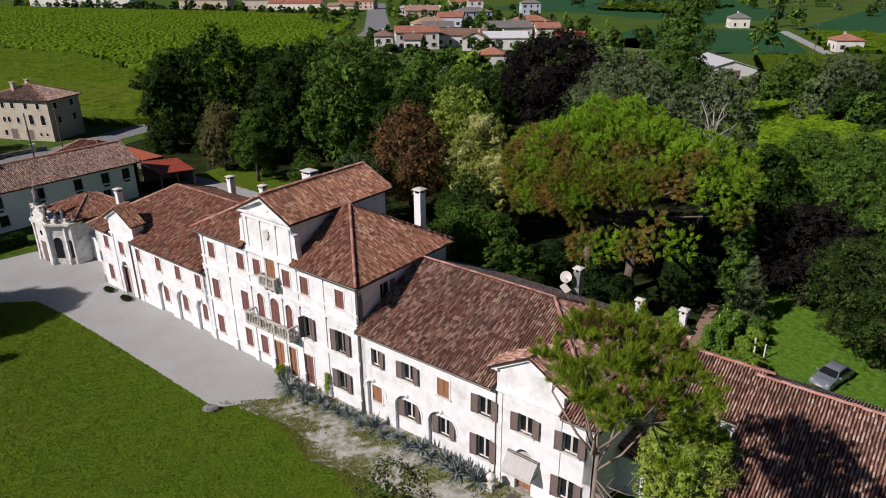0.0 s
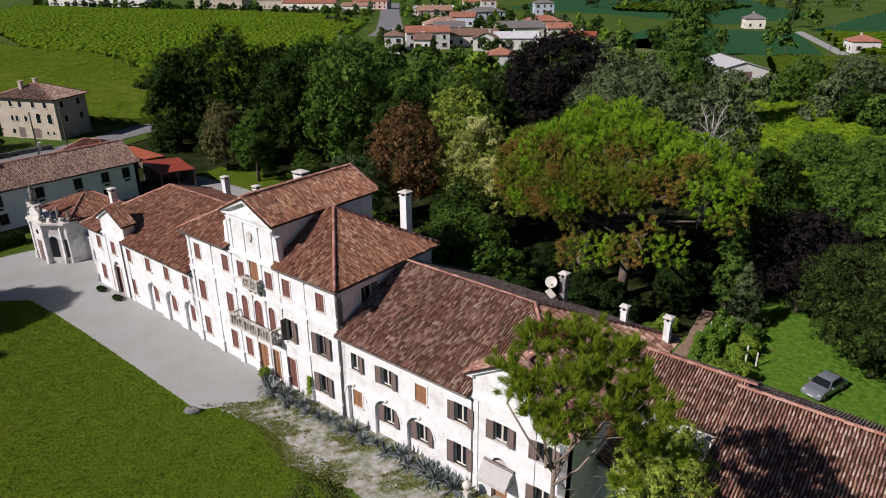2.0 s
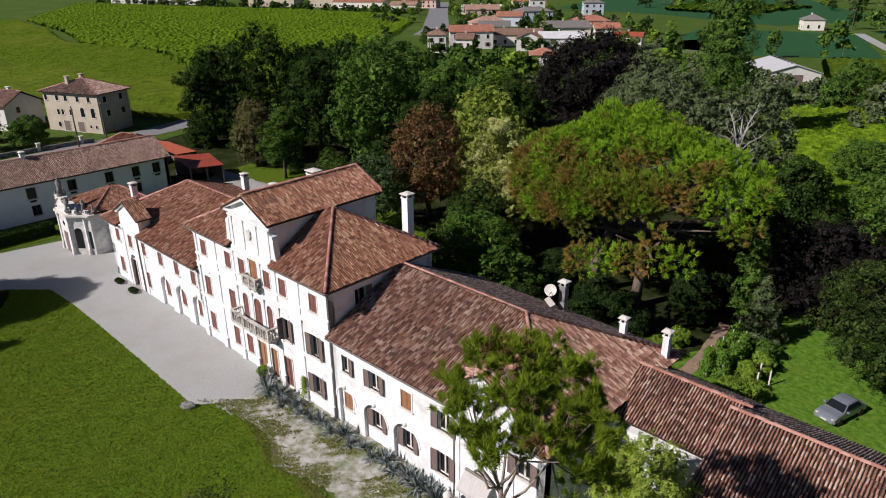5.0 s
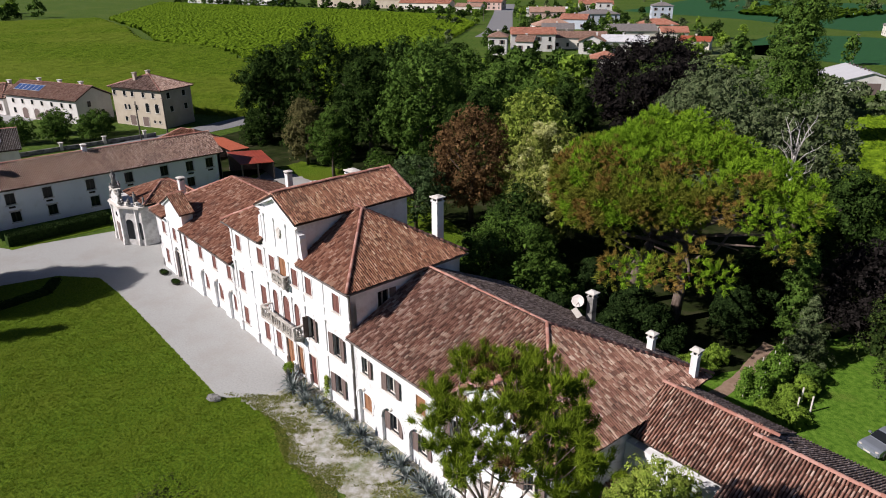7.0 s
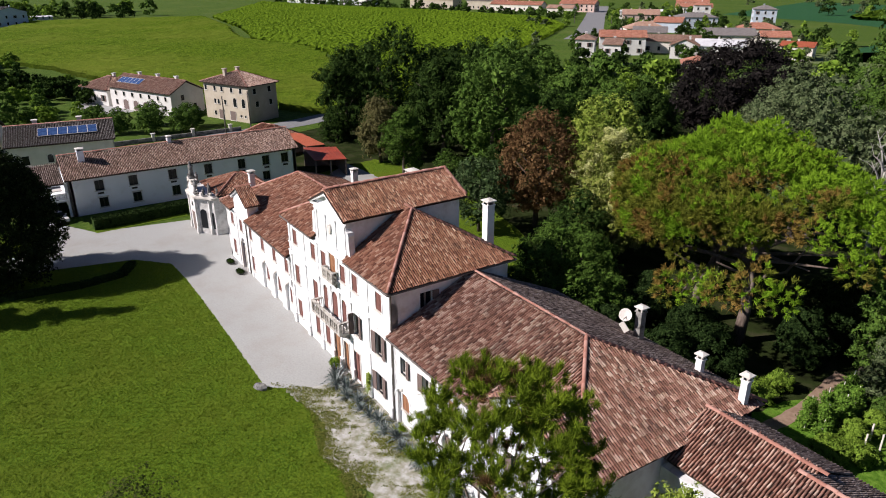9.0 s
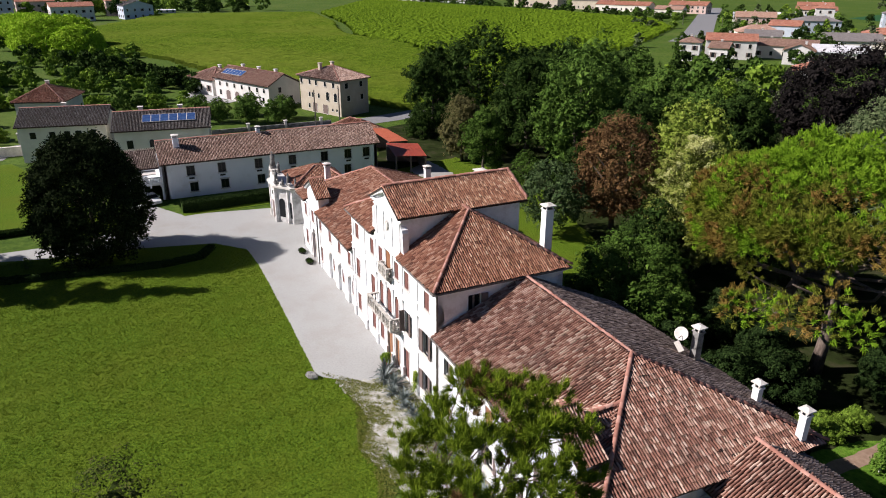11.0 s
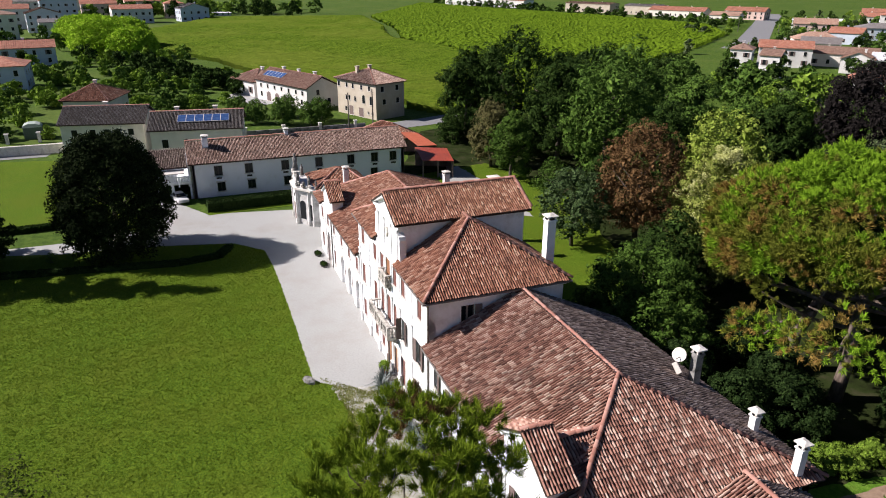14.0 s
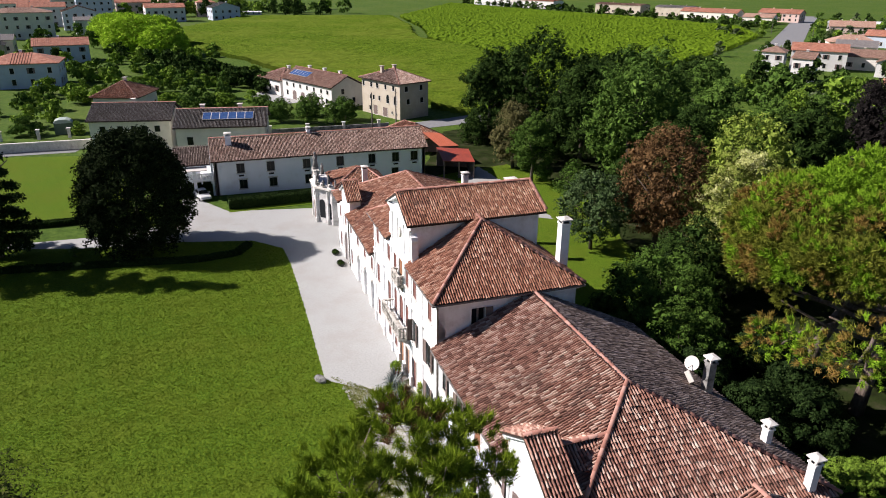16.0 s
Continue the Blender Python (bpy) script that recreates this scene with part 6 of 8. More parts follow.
for ob in [o for o in scene.objects if o.name.startswith("tree") and o.get("label", "").startswith("pale tree full")]:
    b = lumps(random.Random(4), 120, 0.16, 0.1, 1.0, 1.0)[1:]
    k = 12.5 if ob.location.y > 35 else 9.5
    part("blossom", crown_mesh("blossom", [(x * 0.49 * k, y * 0.49 * k, z * k * 1.05, 0.046 * k, 0.046 * k, 0.038 * k) for x, y, z, *_ in b], 9000, 0.135, CREAM, 5, hollow=0.3), None, ob, "cream blossom clusters")
# meadow behind the wing
MEADOW = material("lush_meadow", [(0.042, 0.100, 0.010), (0.085, 0.172, 0.018), (0.135, 0.235, 0.032)], 2.4, detail=13, bump=0.06, bump_scale=9, rough=0.9, stain=(0.12, 0.15, 0.03), stain_scale=0.35, stain_at=(0.55, 0.8), spec=0.03)
sheet("meadow", [(12, 14.6), (21, 15), (32, 15), (34, 24), (26, 36), (18, 38), (15, 30), (13, 20)], 0.016, MEADOW, "sunny patch of rough meadow behind the wing", "meadow", 0.3, 0.8, seed=8)
sheet("garden_path", [(14.0, 16), (15.0, 16), (15.6, 24), (14.6, 31), (13.6, 31), (14.5, 24)], 0.022, material("bare_earth", [(0.20, 0.13, 0.09), (0.30, 0.21, 0.15)], 2.0, bump=0.02), "narrow bare earth garden path", "path", 0.08, 0.5, seed=9)


# great umbrella pine
def brushes(name, pts, axes, r, count, size, mat, seed, thin=0.3, loose=0.55):
    """Brushes of needles at points, the needles spreading from each point along its own axis."""
    rng = np.random.default_rng(seed)
    n = len(pts) * count
    ax0 = np.repeat(unit(np.array(axes)), count, 0)
    grow = np.repeat(rng.uniform(0.75, 1.3, len(pts)), count)
    c = np.repeat(np.array(pts), count, 0) + rng.normal(0, 0.5 * r, (n, 3)) + ax0 * (rng.uniform(-0.8, 0.4, n) * r)[:, None]
    ax = unit(ax0 + loose * rng.normal(size=(n, 3)) + np.array([0, 0, 0.3]))
    nm = unit(ax0 + 0.9 * rng.normal(size=(n, 3)))
    t = unit(np.cross(ax, nm))
    s = (size * grow * rng.uniform(0.7, 1.25, n))[:, None]
    return blades(name, np.stack([c - t * s * thin, c + t * s * thin, c + ax * s * 1.7], 1), mat)


rng = random.Random(77)
pine = thing("umbrella_pine", "huge umbrella pine with a domed crown, partly yellowing", "tree", "", (5.0, 31.0, 0))
green, fading, dry = [], [], []


def put(p, d):
    """One brush; the side towards the villa fades and dries in patches."""
    x, y, z = p
    patch = math.sin(1.15 * x + 0.3) + math.sin(0.9 * y - 1.1 * x) + 0.9 * math.sin(1.7 * z + 0.9 * x + 0.6) + rng.uniform(-0.7, 0.7)
    low = y < -2.0 and z < 14.6 or z < 9.4
    if low and x < 7.5:
        kind = dry if patch > 1.15 else fading if patch > -0.8 else green
    elif low or x < -7:
        kind = dry if patch > 1.7 else fading if patch > 0.1 else green
    else:
        kind = fading if patch > 1.9 else green
    kind.append((p, d))


def boss(x, y, z, R, n, out=(0.0, 0.0)):
    """A rounded clump, its brushes standing out over the upper and outer side of a ball."""
    for k in range(n):
        u = 1 - 1.6 * (k + 0.5) / n
        b, q = 2.39996 * k + x, math.sqrt(max(0.0, 1 - u * u))
        d = Vector((q * math.cos(b) + out[0], q * math.sin(b) + out[1], u)).normalized()
        R1 = R * rng.uniform(0.82, 1.12)
        put((x + R1 * d.x, y + R1 * d.y, z + R1 * 1.3 * d.z), (d.x, d.y, d.z))


def dome(x, y):
    """Height of the crown's top: one broad dome and a lower one beside it."""
    a = ((x + 2.3) ** 2 + ((y - 0.6) / 0.93) ** 2) / 9.9 ** 2
    b = ((x - 6.7) ** 2 + (y + 1.0) ** 2) / 4.5 ** 2
    return max(16.6 - 5.4 * a if a < 1 else 0, 15.2 - 3.0 * b if b < 1 else 0)


for k in range(150):
    a, q = 2.39996 * k, math.sqrt((k + 0.5) / 150)
    x, y = 0.6 + 12.4 * q * math.cos(a) + rng.uniform(-0.35, 0.35), 11.0 * q * math.sin(a) + rng.uniform(-0.35, 0.35)
    z = dome(x, y)
    if z:
        boss(x, y, z - 0.8 + rng.uniform(-0.8, 0.5), rng.uniform(0.85, 1.25), 34)
for k in range(112):                      # the steep sides
    a = -3.7 + 2.7 * ((k * 0.618) % 1)
    r = 4.0
    while dome(1.0 + r * math.cos(a), r * math.sin(a)):
        r += 0.25
    f = rng.random()
    r -= 0.2 + 2.0 * abs(f - 0.45) + rng.uniform(0, 0.7)
    low = 7.9 if a < -1.7 else 10.6
    boss(1.0 + r * math.cos(a), r * math.sin(a), low + (12.6 - low) * f, rng.uniform(0.75, 1.15), 26, (0.6 * math.cos(a), 0.6 * math.sin(a)))
for x, y, z, R in ((7.4, -11.3, 9.2, 1.3), (5.6, -11.9, 8.6, 1.2), (8.8, -10.2, 9.0, 1.1), (6.6, -10.0, 9.5, 1.3), (4.4, -11.0, 8.2, 1.0), (2.0, -12.2, 7.6, 1.2), (0.8, -11.0, 7.4, 1.0), (3.0, -11.0, 7.9, 1.1), (10.2, -4.6, 10.0, 1.0), (10.8, -3.2, 10.2, 1.0)):
    boss(x, y, z, R, 26, (0.0, -0.3))     # boughs that hang out below
L_PINE_F = material("pine_needles_fading", [(0.030, 0.034, 0.007), (0.105, 0.125, 0.017), (0.190, 0.205, 0.027), (0.30, 0.29, 0.045)], 0.9, island=True, spread=0.75, rough=0.8, translucent=0.06, spec=0.02)
for nm, lst, mat, lab in (("crown", green, L_PINE, "bright green needle clumps"), ("fading_crown", fading, L_PINE_F, "olive-green fading needle clumps"), ("dry_crown", dry, L_PINE_Y, "yellow-brown needle clumps")):
    part(nm, brushes(nm, [p for p, _ in lst], [d for _, d in lst], 0.15, 48, 0.165, mat, 5, 0.17), None, pine, lab)
for x0, y0 in ((-2.7, -2.4), (1.7, -2.3)):
    mb = Mb().tube([(x0, y0, -0.1), (x0 + 0.1, y0 + 0.2, 3), (0.7 * x0, 0.6 * y0, 6.2), (0.5 * x0, 0.3 * y0, 10.5)], [0.52, 0.44, 0.38, 0.26], 10)
    for k in range(14):
        a = 2 * math.pi * k / 14 + rng.uniform(-0.1, 0.1)
        r = rng.uniform(4.5, 9.0)
        z0 = rng.uniform(5.2, 8.8)
        mb.tube([(0.7 * x0, 0.6 * y0, z0), (0.5 * r * math.cos(a) + 0.4 * x0, 0.5 * r * math.sin(a), z0 + 0.8), (0.92 * r * math.cos(a), 0.92 * r * math.sin(a), 7.6 + 3.2 * (1 - r / 11))], [0.2, 0.14, 0.05], 6)
    part("trunk", mb, BARK_P, pine, "brown fissured trunk with spreading limbs", True)
part("bough", Mb().tube([(1.2, -1.5, 6.6), (4.5, -6.5, 7.6), (7.0, -10.8, 8.4)], [0.2, 0.14, 0.06], 6).tube([(-1.9, -1.6, 5.6), (0.2, -7.0, 6.6), (2.0, -11.4, 6.9)], [0.18, 0.12, 0.05], 6).tube([(1.2, -1.5, 7.0), (5.0, -3.5, 8.6), (9.0, -3.8, 9.6)], [0.18, 0.12, 0.05], 6), BARK_P, pine, "long bare boughs under the crown", True)

# pine before the wing's corner
NPX, NPY = 20.8, -8.4
near_pine = thing("pine", "young open-crowned pine with bare lower branches beside the wing", "tree", "", (NPX, NPY, 0))
rng = random.Random(12)
mb = Mb().tube([(-0.3, 0.6, -0.1), (-0.25, 0.5, 3), (-0.15, 0.3, 6), (-0.05, 0.1, 9.4), (0, 0, 12.4)], [0.19, 0.155, 0.13, 0.10, 0.075], 9)
forks = []
for m in range(8):                        # main limbs
    am = 0.785 * m + 0.3
    rm = (1.7, 1.0, 1.9, 1.3, 1.8, 0.9, 1.6, 1.4)[m]
    start = Vector((0, 0, 11.4 + 0.14 * m))
    fork = Vector((rm * math.cos(am), rm * math.sin(am), 14.0 + 0.45 * (m % 3)))
    bend = (start + fork) / 2 + Vector((rng.uniform(-0.2, 0.2), rng.uniform(-0.2, 0.2), -0.35))
    mb.tube([start, bend, fork], [0.06, 0.045, 0.034], 6)
    forks.append(fork)
tips = []
for k in range(58):                       # the dome
    a, r = 2.39996 * k, 3.15 * math.sqrt((k + 0.5) / 58)
    if math.sin(2.1 * a + 0.9 * k) > 0.72:
        continue
    tips.append(Vector((r * math.cos(a) + 0.3, r * math.sin(a) + 0.2, 17.15 - 0.13 * r * r + rng.uniform(-0.8, 0.25))))
for k in range(17):                       # looser tufts beneath it
    a, r = rng.uniform(0, 6.28), rng.uniform(1.0, 2.5)
    tips.append(Vector((r * math.cos(a) + 0.2, r * math.sin(a) + 0.1, rng.uniform(14.7, 15.9))))
for k in range(13):                       # the side towards the outbuilding hangs lower
    a, r = rng.uniform(-0.5, 1.3), rng.uniform(2.3, 3.7)
    tips.append(Vector((r * math.cos(a), r * math.sin(a), rng.uniform(12.8, 14.6))))
tips = [p for p in tips if 0.64 * p.x + 0.77 * p.y > (-2.1 if p.z > 15.4 else -1.0)]
for tip in tips:
    fork = min(forks, key=lambda f: (f - tip).length)
    mid = (fork + tip) / 2 + Vector((rng.uniform(-0.2, 0.2), rng.uniform(-0.2, 0.2), -0.2))
    mb.tube([fork, mid, tip], [0.036, 0.024, 0.012], 5)
for k in range(9):                        # bare lower boughs with twigs
    a = rng.uniform(-0.9, 1.6)
    r = rng.uniform(2.2, 4.2)
    z = rng.uniform(9.4, 12.0)
    end = Vector((r * math.cos(a), r * math.sin(a), z - rng.uniform(-0.6, 1.6)))
    mid = Vector((0.5 * end.x + rng.uniform(-0.4, 0.4), 0.5 * end.y + rng.uniform(-0.4, 0.4), z - 0.5))
    mb.tube([(0, 0.05, z), mid, end], [0.035, 0.022, 0.007], 5)
    for j in range(3):
        tw = mid.lerp(end, 0.3 + 0.3 * j)
        mb.tube([tw, tw + Vector((rng.uniform(-0.7, 0.7), rng.uniform(-0.7, 0.7), rng.uniform(-0.5, 0.4)))], [0.014, 0.005], 4)
part("trunk", mb, material("pale_pine_bark", [(0.16, 0.12, 0.095), (0.30, 0.24, 0.20)], 3.0, bump=0.02, bump_scale=9, rough=0.95, stretch=(2, 2, 0.6)), near_pine, "grey-brown trunk and thin branches", True)
small, lie = [], []
for p in tips:
    for j in range(15):
        d = Vector((rng.gauss(0, 1), rng.gauss(0, 1), rng.gauss(0.45, 0.8))).normalized()
        small.append(tuple(p + d * rng.uniform(0.12, 0.62)))
        lie.append((d.x * 0.7, d.y * 0.7, d.z + 0.55))
YOUNG = material("young_pine_needles", [(0.016, 0.026, 0.005), (0.075, 0.120, 0.010), (0.205, 0.280, 0.020), (0.46, 0.50, 0.045)], 1.3, island=True, spread=0.7, rough=0.8, translucent=0.05, spec=0.02)
brown = [k for k in range(len(small)) if 0.6 < math.sin(0.9 * small[k][0] + 2.0) * math.sin(1.1 * small[k][1] + 0.5) and k % 3 == 0]
fresh = [k for k in range(len(small)) if k not in brown]
part("crown", brushes("crown", [small[k] for k in fresh], [lie[k] for k in fresh], 0.10, 95, 0.13, YOUNG, 9, 0.075), None, near_pine, "bright green needle tufts")
part("dead_foliage", brushes("dead_foliage", [small[k] for k in brown], [lie[k] for k in brown], 0.10, 95, 0.13, L_RUST, 10, 0.075), None, near_pine, "brown dead needles")

# bare dead tree behind the great pine
dead = thing("dead_tree", "bare dead tree with pale grey branches", "tree", "", (7.6, 45.5, 0))
rng = random.Random(41)
mb = Mb().tube([(0, 0, -0.1), (0.1, 0, 6), (0, 0.1, 12)], [0.3, 0.24, 0.16], 8)
for k in range(16):
    a, z0 = 2.4 * k, 9.0 + 0.25 * k
    end = Vector((rng.uniform(1.2, 2.6) * math.cos(a), rng.uniform(1.2, 2.6) * math.sin(a), z0 + rng.uniform(1.5, 4.2)))
    mid = Vector((0.45 * end.x, 0.45 * end.y, z0 + 0.6 * (end.z - z0)))
    mb.tube([(0, 0.05, z0), mid, end], [0.09, 0.055, 0.015], 5)
    for j in range(3):
        p = mid.lerp(end, 0.2 + 0.3 * j)
        mb.tube([p, p + Vector((rng.uniform(-0.8, 0.8), rng.uniform(-0.8, 0.8), rng.uniform(0.3, 1.2)))], [0.03, 0.008], 4)
part("trunk", mb, material("dead_wood", [(0.30, 0.28, 0.26), (0.46, 0.44, 0.41)], 3.0, rough=0.9, bump=0.02), dead, "", True)

# climbing beans on poles and rank growth behind the wing
BEAN = leaf("bean_leaves", (0.035, 0.090, 0.010), (0.085, 0.190, 0.020), (0.16, 0.29, 0.035))
for k, (x, y, h) in enumerate([(16.2, 22.3, 2.6), (16.4, 24.0, 2.7), (16.5, 25.7, 2.6), (16.3, 27.4, 2.8), (17.2, 22.6, 2.4), (17.4, 24.4, 2.6), (17.3, 26.2, 2.5)]):
    bp = thing("bean_pole", "pale pole grown over with climbing beans", "bean pole", "bean poles in the garden", (x, y, 0))
    part("pole", Mb().tube([(0, 0, -0.1), (0.06, 0.05, h)], [0.035, 0.03], 6), FRAME_W, bp, "pale grey pole")
    part("leaves", crown_mesh("leaves", [(0, 0, 0.5, 0.55, 0.7, 0.5), (0.05, 0.1, 1.2, 0.45, 0.6, 0.6), (0, 0, 1.9, 0.35, 0.5, 0.5)], 1100, 0.13, BEAN, k), None, bp)
park([("rank green shrub in the kitchen garden", x, y, h, w, m, "bush", 7, 4000, 0.16) for x, y, h, w, m in
      [(18.6, 23.6, 1.6, 1.1, L_LIGHT), (18.9, 25.6, 1.5, 1.1, L_LIGHT), (18.4, 27.4, 1.8, 1.2, L_MID), (19.8, 22.2, 0.9, 1.2, L_LIGHT), (12.3, 19.8, 1.5, 1.4, L_LIGHT), (12.6, 25, 1.9, 1.3, L_LIGHT), (11.4, 17.4, 1.3, 1.3, L_LIGHT), (19.2, 19.2, 1.0, 1.3, L_LIGHT), (10.8, 19.0, 1.6, 1.4, L_MID), (17.9, 18.4, 0.9, 1.2, L_MID)]])
for k, (x, y) in enumerate([(19.6, 23.2), (20.2, 24.0), (19.3, 24.6)]):
    tagged(part("fence_post", Mb().box(x - 0.05, x + 0.05, y - 0.05, y + 0.05, 0, 1.3), FRAME_W), "weathered grey garden post", "post", "garden posts")

# magnolia and conifers on the lawn
L_EVER = leaf("leaf_evergreen", (0.010, 0.018, 0.004), (0.034, 0.058, 0.010), (0.130, 0.150, 0.035))
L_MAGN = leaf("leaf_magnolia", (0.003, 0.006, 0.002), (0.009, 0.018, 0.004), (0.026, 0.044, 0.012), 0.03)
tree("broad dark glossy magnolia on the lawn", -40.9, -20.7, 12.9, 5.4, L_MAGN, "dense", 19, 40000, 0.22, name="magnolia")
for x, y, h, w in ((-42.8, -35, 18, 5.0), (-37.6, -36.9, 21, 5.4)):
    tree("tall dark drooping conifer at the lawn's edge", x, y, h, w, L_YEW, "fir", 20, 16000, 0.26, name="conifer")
tree("leafy yellow-green laurel beside the outbuilding", 21.3, 2.2, 8.4, 2.6, L_YEL, "globe", 21, 15000, 0.18, name="laurel")
tree("slim round-leaved evergreen tree at the lawn's edge", 19.5, -17.8, 17.6, 2.6, L_EVER, "round", 22, 15000, 0.13, name="evergreen")


def hedge(pts, w, h, label, mat, seed, name="hedge", per=420, size=0.11):
    """A clipped hedge along a line of points: a dark core and small leaves over its faces."""
    hd = thing(name, label, "hedge", "clipped hedges")
    rg = np.random.default_rng(seed)
    core, cs, ns = Mb(), [], []
    for p, q in zip(pts, pts[1:]):
        d = Vector((q[0] - p[0], q[1] - p[1], 0))
        s = Vector((-d.y, d.x, 0)).normalized() * (w / 2 - 0.08)
        a, b = Vector((*p, 0)), Vector((*q, 0))
        up = Vector((0, 0, h - 0.08))
        core.add([a - s, b - s, b + s, a + s, a - s + up, b - s + up, b + s + up, a + s + up], [(0, 1, 5, 4), (1, 2, 6, 5), (2, 3, 7, 6), (3, 0, 4, 7), (4, 5, 6, 7)])
        n = int(d.length * per * (w + 2 * h) / 4)
        f, g = rg.random(n), rg.random(n) * (w + 2 * h)
        off = np.where(g < h, -w / 2, np.where(g > h + w, w / 2, g - h - w / 2))
        z = np.where(g < h, g, np.where(g > h + w, w + 2 * h - g, h))
        sn = np.array(s.normalized())
        cs.append(np.array(a) + f[:, None] * np.array(d) + off[:, None] * sn + np.stack([0 * z, 0 * z, z], 1) + rg.normal(0, 0.035, (n, 3)))
    c = np.concatenate(cs)
    t = rg.normal(size=c.shape)
    t /= np.linalg.norm(t, axis=1)[:, None]
    b = np.cross(t, rg.normal(size=c.shape))
    b /= np.linalg.norm(b, axis=1)[:, None]
    me = blades("leaves", np.stack([c - t * size, c - b * size * 0.5, c + t * size, c + b * size * 0.5], 1), mat)
    part("core", core, L_YEW, hd)
    part("leaves", me, None, hd)
    return hd


hedge([(-52.4, -11.2), (-52.9, -0.2)], 1.5, 1.25, "clipped dark hedge before the farm range", L_YEW, 1)
sheet("grass_strip", [(-51.6, -11.4), (-50.6, -11.2), (-50.9, -0.6), (-52.1, -0.4)], 0.02, LAWN, "narrow strip of grass before the hedge", "grass", 0.05, 0.5, seed=10)
hedge([(-38.0, -34), (-36.6, -24), (-35.2, -15), (-35.8, -11), (-38.2, -9.6)], 0.8, 0.55, "low curved hedge in the magnolia's shade", L_YEW, 2)
hedge([(-52.3, -40), (-51.6, -32), (-51.9, -25.5)], 0.8, 0.7, "low hedge along the white path", L_DARK, 3)
tree("small clipped box ball on the lawn", -40.6, -27.4, 1.1, 0.75, L_MID, "bush", 23, 1500, 0.10, name="box_ball", category="shrub")
sheet("side_lawn", [(-53, -25), (-52.6, -45), (-60, -70), (-92, -60), (-87, -33), (-68, -24), (-62, -22)], 0.014, LAWN, "lawn beyond the white path", "lawn", 0.1, 1.0, seed=11)
sheet("grass_island", [(-52.5, -17.5), (-48.5, -18.5), (-47.5, -24.5), (-51, -24.5), (-56, -21)], 0.02, LAWN, "small grass island in the drive", "grass", 0.06, 0.5, seed=12)


# agaves along the wing
def agave_mesh(seed):
    rg = random.Random(seed)
    mb = Mb()
    for k in range(44):
        a = 2.399 * k + rg.uniform(-0.2, 0.2)
        el = radians(rg.uniform(12, 80))
        ln = rg.uniform(0.7, 1.15)
        d, s = Vector((math.cos(a), math.sin(a), 0)), Vector((-math.sin(a), math.cos(a), 0))
        vs = []
        for f, w in ((0.0, 0.04), (0.35, 0.058), (0.7, 0.042), (1.0, 0.004)):
            p = d * (ln * f * math.cos(el) + 0.05) + Vector((0, 0, 0.1 + ln * f * math.sin(el) - 0.35 * f * f * math.cos(el)))
            vs += [p - s * w, p + Vector((0, 0, -0.025)), p + s * w]
        for i in range(3):
            mb.add([vs[3 * i + j] for j in range(6)], [(0, 1, 4, 3), (1, 2, 5, 4)])
    mb.lathe([(0.12, 0), (0.14, 0.1), (0.08, 0.3), (0, 0.35)], (0, 0, -0.05), 8)
    return mesh_of("agave", mb, L_AGAVE)


AG = [agave_mesh(k) for k in range(3)]
rng = random.Random(5)
for k, (x, y) in enumerate([(-7.0, -1.1), (-6.1, -1.5), (-5.0, -1.2), (-4.1, -1.6), (-3.1, -1.2), (-2.2, -1.5), (-1.2, -1.3), (-0.3, -1.1), (0.9, -1.3), (1.9, -0.9), (2.9, -1.2), (3.8, -0.9), (4.9, -1.1), (5.9, -0.8), (6.8, -1.1), (7.9, -0.8), (8.8, -1.0), (9.6, -0.8), (10.4, -1.0)]):
    ob = tagged(new("agave", AG[k % 3]), "spiky blue-grey agave in the bed along the wing", "agave", "agaves along the wing")
    ob.matrix_basis = pose(x, y, 0.0, 0, 0, rng.uniform(0, 360)) @ Matrix.Scale(rng.uniform(0.72, 1.2), 4)

# small things before the front
tagged(part("boulder", Mb().lathe([(0.0, -0.05), (0.52, -0.05), (0.55, 0.15), (0.42, 0.36), (0.2, 0.44), (0.0, 0.45)], (0, 0, 0), 7).turned(pose(-8.75, -6.35, 0, 6, -8, 30) @ Matrix.Diagonal((1.15, 0.6, 1, 1))), STATUE), "grey stone slab at the corner of the lawn", "stone")
for x, y in ((-33.1, -0.85), (-30.0, -0.85)):
    pl = thing("planter", "low dark planter with clipped plants by the door", "planter", "planters by the door", (x, y, 0))
    part("tub", Mb().lathe([(0.55, 0), (0.66, 0.16), (0.7, 0.2), (0.62, 0.2), (0.5, 0.12)], (0, 0, 0), 14).turned(Matrix.Diagonal((1.15, 0.6, 1, 1))), IRON, pl)
    part("foliage", crown_mesh("foliage", [(0, 0, 0.22, 0.62, 0.34, 0.13)], 600, 0.06, L_DARK, 4), None, pl)
pot = thing("plant_pot", "terracotta pot with a small plant beside the entrance", "plant pot", "", (-7.85, -0.75, 0))
part("pot", Mb().lathe([(0.2, 0), (0.3, 0.4), (0.33, 0.42), (0.27, 0.42), (0.22, 0.3)], (0, 0, 0), 12), SHUT, pot, "", True)
part("foliage", crown_mesh("foliage", [(0, 0, 0.7, 0.4, 0.4, 0.4)], 500, 0.1, L_LIGHT, 5), None, pot)
urn = thing("urn", "white stone urn on a pedestal beside the garden door", "urn", "", (11.35, -1.0, 0))
part("pedestal", Mb().box(-0.2, 0.2, -0.2, 0.2, 0, 0.12).box(-0.15, 0.15, -0.15, 0.15, 0.12, 0.5).box(-0.19, 0.19, -0.19, 0.19, 0.5, 0.58), STONE, urn)
